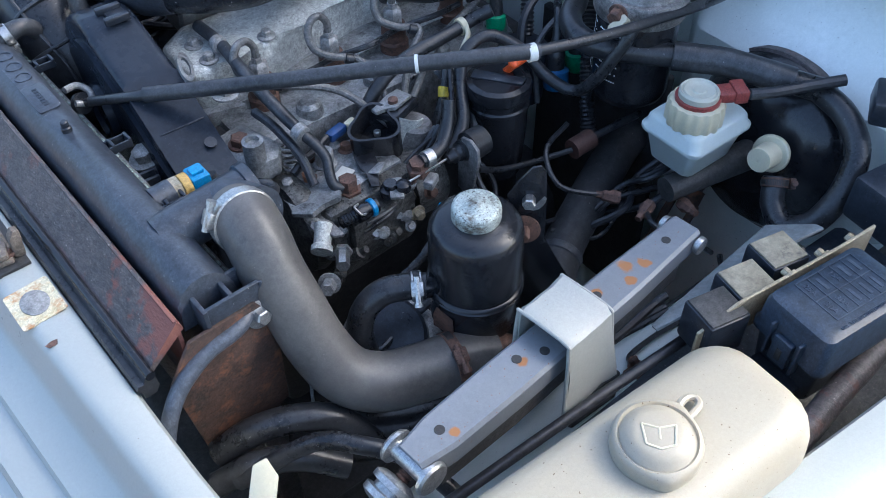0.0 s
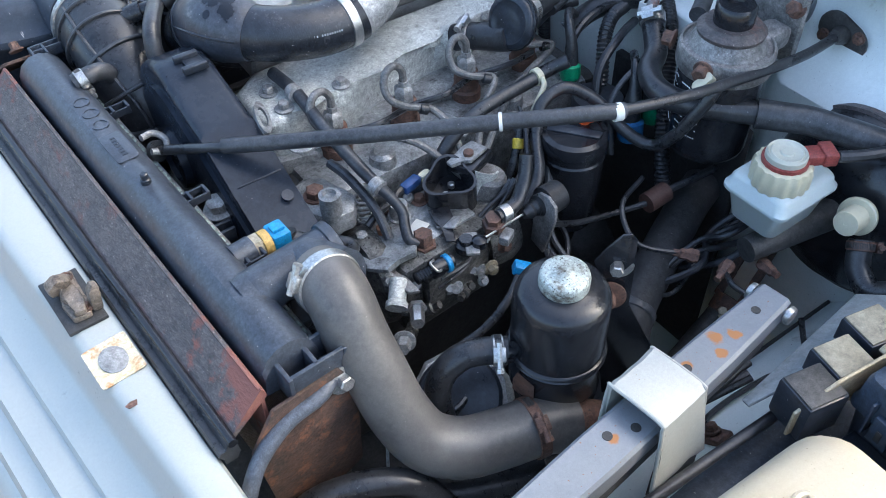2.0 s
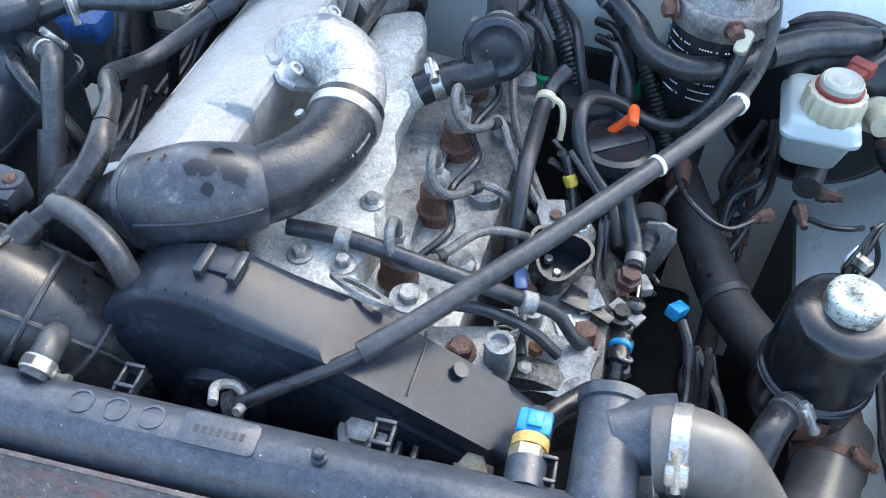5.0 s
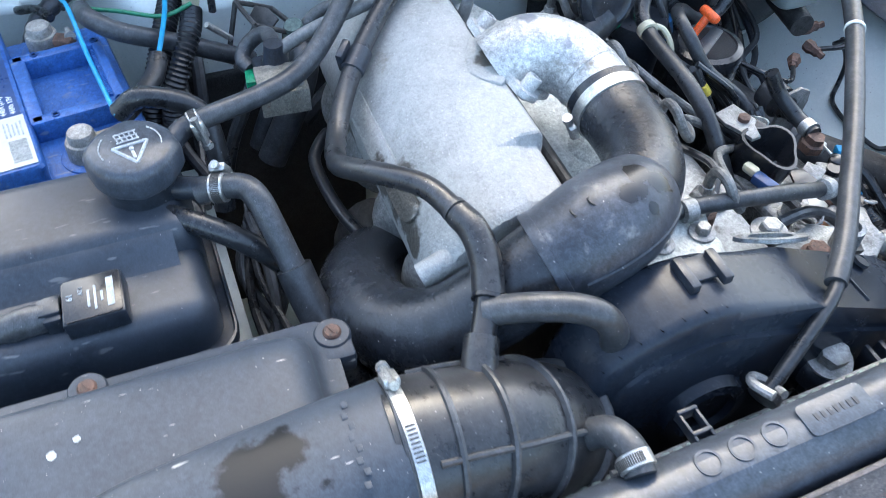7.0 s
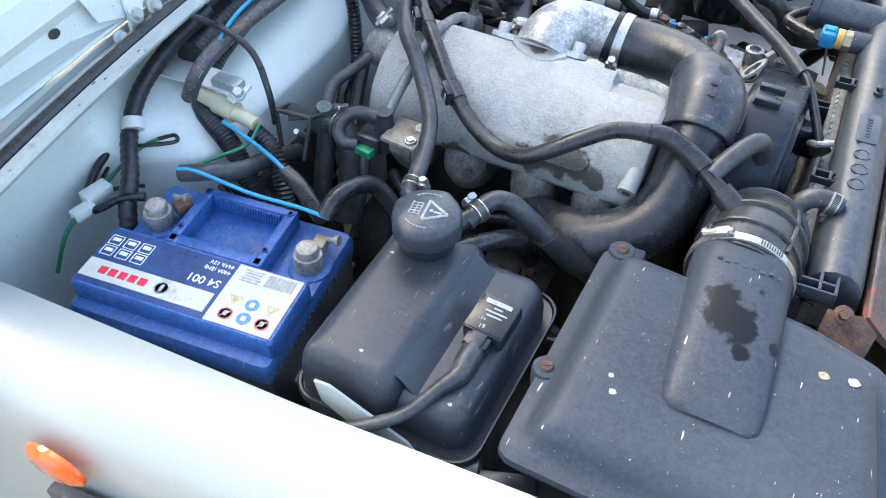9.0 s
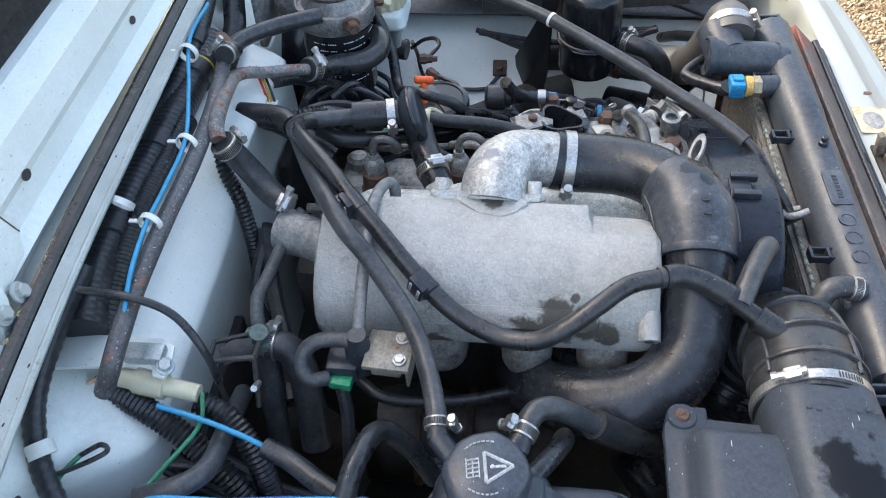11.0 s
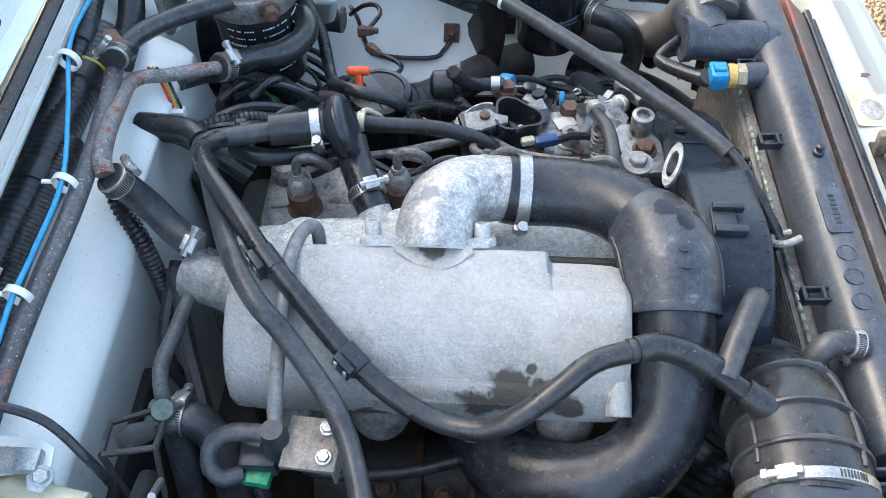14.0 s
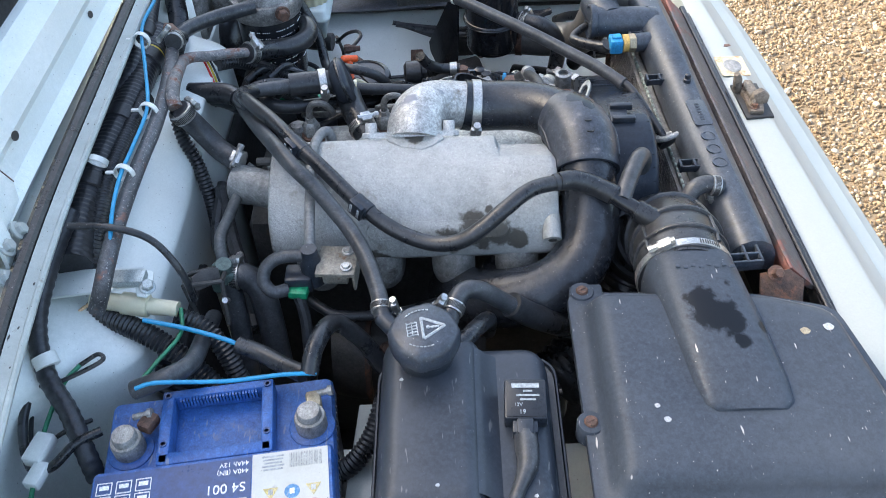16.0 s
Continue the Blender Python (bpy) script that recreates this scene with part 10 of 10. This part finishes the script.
tube(bm, [(0.285, 0.409, 0.93), (0.309, 0.423, 0.925), (0.34, 0.424, 0.918), (0.368, 0.431, 0.905), (0.385, 0.439, 0.89), (0.399, 0.449, 0.87)], [0.0060, 0.0068, 0.0075, 0.0072, 0.0070, 0.0070], 12)
solid("front_loom", bm, mat("grey_tape", (0.045, 0.053, 0.066), 0.42, other=(0.09, 0.10, 0.12), amount=0.7, bump=0.4, big=30), "blue-black taped loom beside the rusty mount", "loom")
bm = bmesh.new()
prism(bm, [(-0.012, -0.016), (0.008, -0.018), (0.012, 0.004), (0.004, 0.018), (-0.006, 0.014)], 0.003, axis_matrix((0.36, 0.545, 0.905), (0.3, 0.5, 0.8)), 0.001)
solid("torn_clip", bm, ivory, "torn cream plastic clip at the panel edge", "clip")
bm = bmesh.new()
box(bm, (0.05, 0.03, 0.025), Matrix.Translation((-0.30, 0.60, 0.965)) @ Matrix.Rotation(radians(30), 4, 'Z'), 0.004)
for k in range(5):
    tube(bm, [(-0.31, 0.61, 0.96), (-0.32, 0.63, 0.955 - 0.004 * k), (-0.33, 0.66, 0.96 - 0.006 * k)], 0.0015, 6)
solid("wing_plug", bm, plastic, "black multi-way plug with coloured wires", "plug")
bm = bmesh.new()
box(bm, (0.09, 0.06, 0.05), Matrix.Translation((-0.27, 0.66, 0.905)) @ Matrix.Rotation(radians(-8), 4, 'Z'), 0.006)
solid("control_unit", bm, plastic, "black plastic control box on the wing", "box")
bl_ = thing("wing_bolt_plate", (0.016, 0.58, 0.75), "dark steel plate with bolts on the inner wing", "bracket")
bm = bmesh.new()
box(bm, (0.06, 0.006, 0.09), Matrix.Translation((0.045, 0.585, 0.745)), 0.002)
part("plate", bm, block_dark, bl_)
for dz in (0.03, -0.03):
    bm = bmesh.new()
    bolt(bm, (0.026, 0.582, 0.745 + dz), (0, -1, 0), 0.006, 0.006, 1.6)
    part("bolt", bm, rusty, bl_)
bm = bmesh.new()
tube(bm, [(-0.027, 0.570, 0.742), (-0.036, 0.561, 0.734), (-0.048, 0.552, 0.728), (-0.086, 0.550, 0.727), (-0.121, 0.553, 0.728), (-0.140, 0.558, 0.733), (-0.152, 0.572, 0.748), (-0.156, 0.573, 0.775), (-0.160, 0.555, 0.81)], 0.003, 8)
solid("brake_pipe", bm, rubber, "thin dark brake pipe along the inner wing", "pipe")
bm = bmesh.new()
box(bm, (0.022, 0.008, 0.026), Matrix.Translation((-0.026, 0.580, 0.748)) @ Matrix.Rotation(radians(-50), 4, 'X'), 0.002)
bolt(bm, (-0.026, 0.574, 0.752), (0, -0.6, 0.8), 0.006, 0.007, 1.3)
solid("pipe_union_block", bm, rusty, "rusty brake pipe union on the inner wing", "union")


# hoses low at the front corner
hose("lower_hose", [(0.36, 0.435, 0.80), (0.33, 0.448, 0.822), (0.295, 0.462, 0.826), (0.262, 0.480, 0.815), (0.24, 0.50, 0.775)], 0.0130, rubber, "blue-black rubber hose low behind the front panel", seg=18)
hose("lower_hose", [(0.375, 0.455, 0.79), (0.34, 0.47, 0.808), (0.305, 0.488, 0.806), (0.275, 0.51, 0.79)], 0.0120, rubber, "thin black rubber hose low behind the front panel", seg=16)
hose("air_pipe", [(0.285, 0.43, 0.735), (0.25, 0.455, 0.745), (0.20, 0.485, 0.745), (0.14, 0.51, 0.74)], 0.027, rubber, "wide black air pipe below the radiator hose", "pipe", seg=24)
bm = bmesh.new()
tube(bm, [(0.262, 0.437, 0.842), (0.266, 0.441, 0.82), (0.270, 0.446, 0.79)], 0.0016, 6)
solid("cable_tie", bm, print_grey, "grey tail of a cable tie", "cable tie")
bm = bmesh.new()
bolt(bm, (0.193, 0.362, 0.843), (0.5, 0.6, 0.3), 0.0075, 0.014, 1.5)
solid("stud_nut", bm, pipe_grey, "dull steel stud with nut", "nut")

# loose harness wires and pipes in the gaps round the engine
def harness(label, runs, material, r):
    e = thing("wire_harness", runs[0][0], label, "wires", group="loose wires in the gaps")
    for k, pts in enumerate(runs):
        bm = bmesh.new()
        tube(bm, pts, r * (1 + 0.25 * math.sin(k * 2.3)), 8)
        part("strand", bm, material[k % len(material)], e)


def fan(a, b, count, spread, sag, seed):
    rng = random.Random(seed)
    a, b = Vector(a), Vector(b)
    out = []
    for _ in range(count):
        o = [Vector((rng.uniform(-1, 1), rng.uniform(-1, 1), rng.uniform(-1, 1))) * spread for _ in range(4)]
        out.append([a + o[0] * 0.5, a.lerp(b, 0.3) + o[1] - Vector((0, 0, sag * 0.8)), a.lerp(b, 0.68) + o[2] - Vector((0, 0, sag)), b + o[3] * 0.6])
    return out


wire("corrugated_loom", [(-0.27, 0.225, 0.975), (-0.252, 0.250, 0.962), (-0.232, 0.272, 0.940), (-0.205, 0.300, 0.905), (-0.185, 0.325, 0.865), (-0.175, 0.345, 0.82)], 0.0095, rubber, "black corrugated conduit dropping beside the fuel filter", "loom", (0.0048, 0.0018), 14)
wire("corrugated_loom", [(-0.255, 0.175, 0.955), (-0.222, 0.188, 0.958), (-0.196, 0.205, 0.946), (-0.178, 0.225, 0.915), (-0.168, 0.24, 0.87)], 0.0085, rubber, "black corrugated conduit behind the cylinder head", "loom", (0.0048, 0.0018), 14)
harness("black wires looping behind the cylinder head", [[(-0.27, 0.17, 0.95), (-0.22, 0.175, 0.965), (-0.17, 0.185, 0.955), (-0.14, 0.20, 0.915)], [(-0.26, 0.19, 0.94), (-0.21, 0.215, 0.95), (-0.165, 0.232, 0.93), (-0.15, 0.25, 0.88)], [(-0.23, 0.25, 0.93), (-0.19, 0.262, 0.94), (-0.152, 0.268, 0.915), (-0.14, 0.29, 0.86)]], (rubber, tape, rubber_grey), 0.0045)
harness("black wires beside the oil filler", fan((-0.05, 0.235, 0.92), (-0.02, 0.34, 0.80), 5, 0.02, 0.015, 3), (rubber, rubber_grey), 0.003)
harness("black wires low beside the steering reservoir", fan((0.06, 0.40, 0.82), (0.20, 0.42, 0.80), 6, 0.022, 0.02, 4), (rubber, tape, rubber_grey), 0.0036)
harness("dark wires below the brake reservoir", fan((-0.26, 0.44, 0.84), (-0.08, 0.40, 0.78), 6, 0.025, 0.02, 5), (rubber, tape), 0.0036)
harness("dark pipes between firewall and plenum", fan((-0.25, 0.04, 0.92), (-0.20, -0.12, 0.84), 2, 0.02, 0.015, 6), (rubber, rubber_grey), 0.007)
harness("dark cables behind the expansion tank", fan((-0.05, -0.20, 0.88), (0.14, -0.20, 0.82), 6, 0.018, 0.015, 8), (rubber, rubber_grey), 0.0042)
harness("thin wires beside the injection pump", fan((0.00, 0.29, 0.895), (0.13, 0.325, 0.85), 5, 0.010, 0.012, 9), (rubber, rubber_grey), 0.0026)
harness("dark wires along the inner wing below the jack", fan((0.20, 0.56, 0.84), (-0.06, 0.57, 0.82), 5, 0.012, 0.02, 10), (rubber, tape), 0.004)
harness("black leads behind the battery", fan((-0.30, -0.22, 0.90), (-0.12, -0.22, 0.83), 6, 0.02, 0.01, 11), (rubber, tape), 0.005)
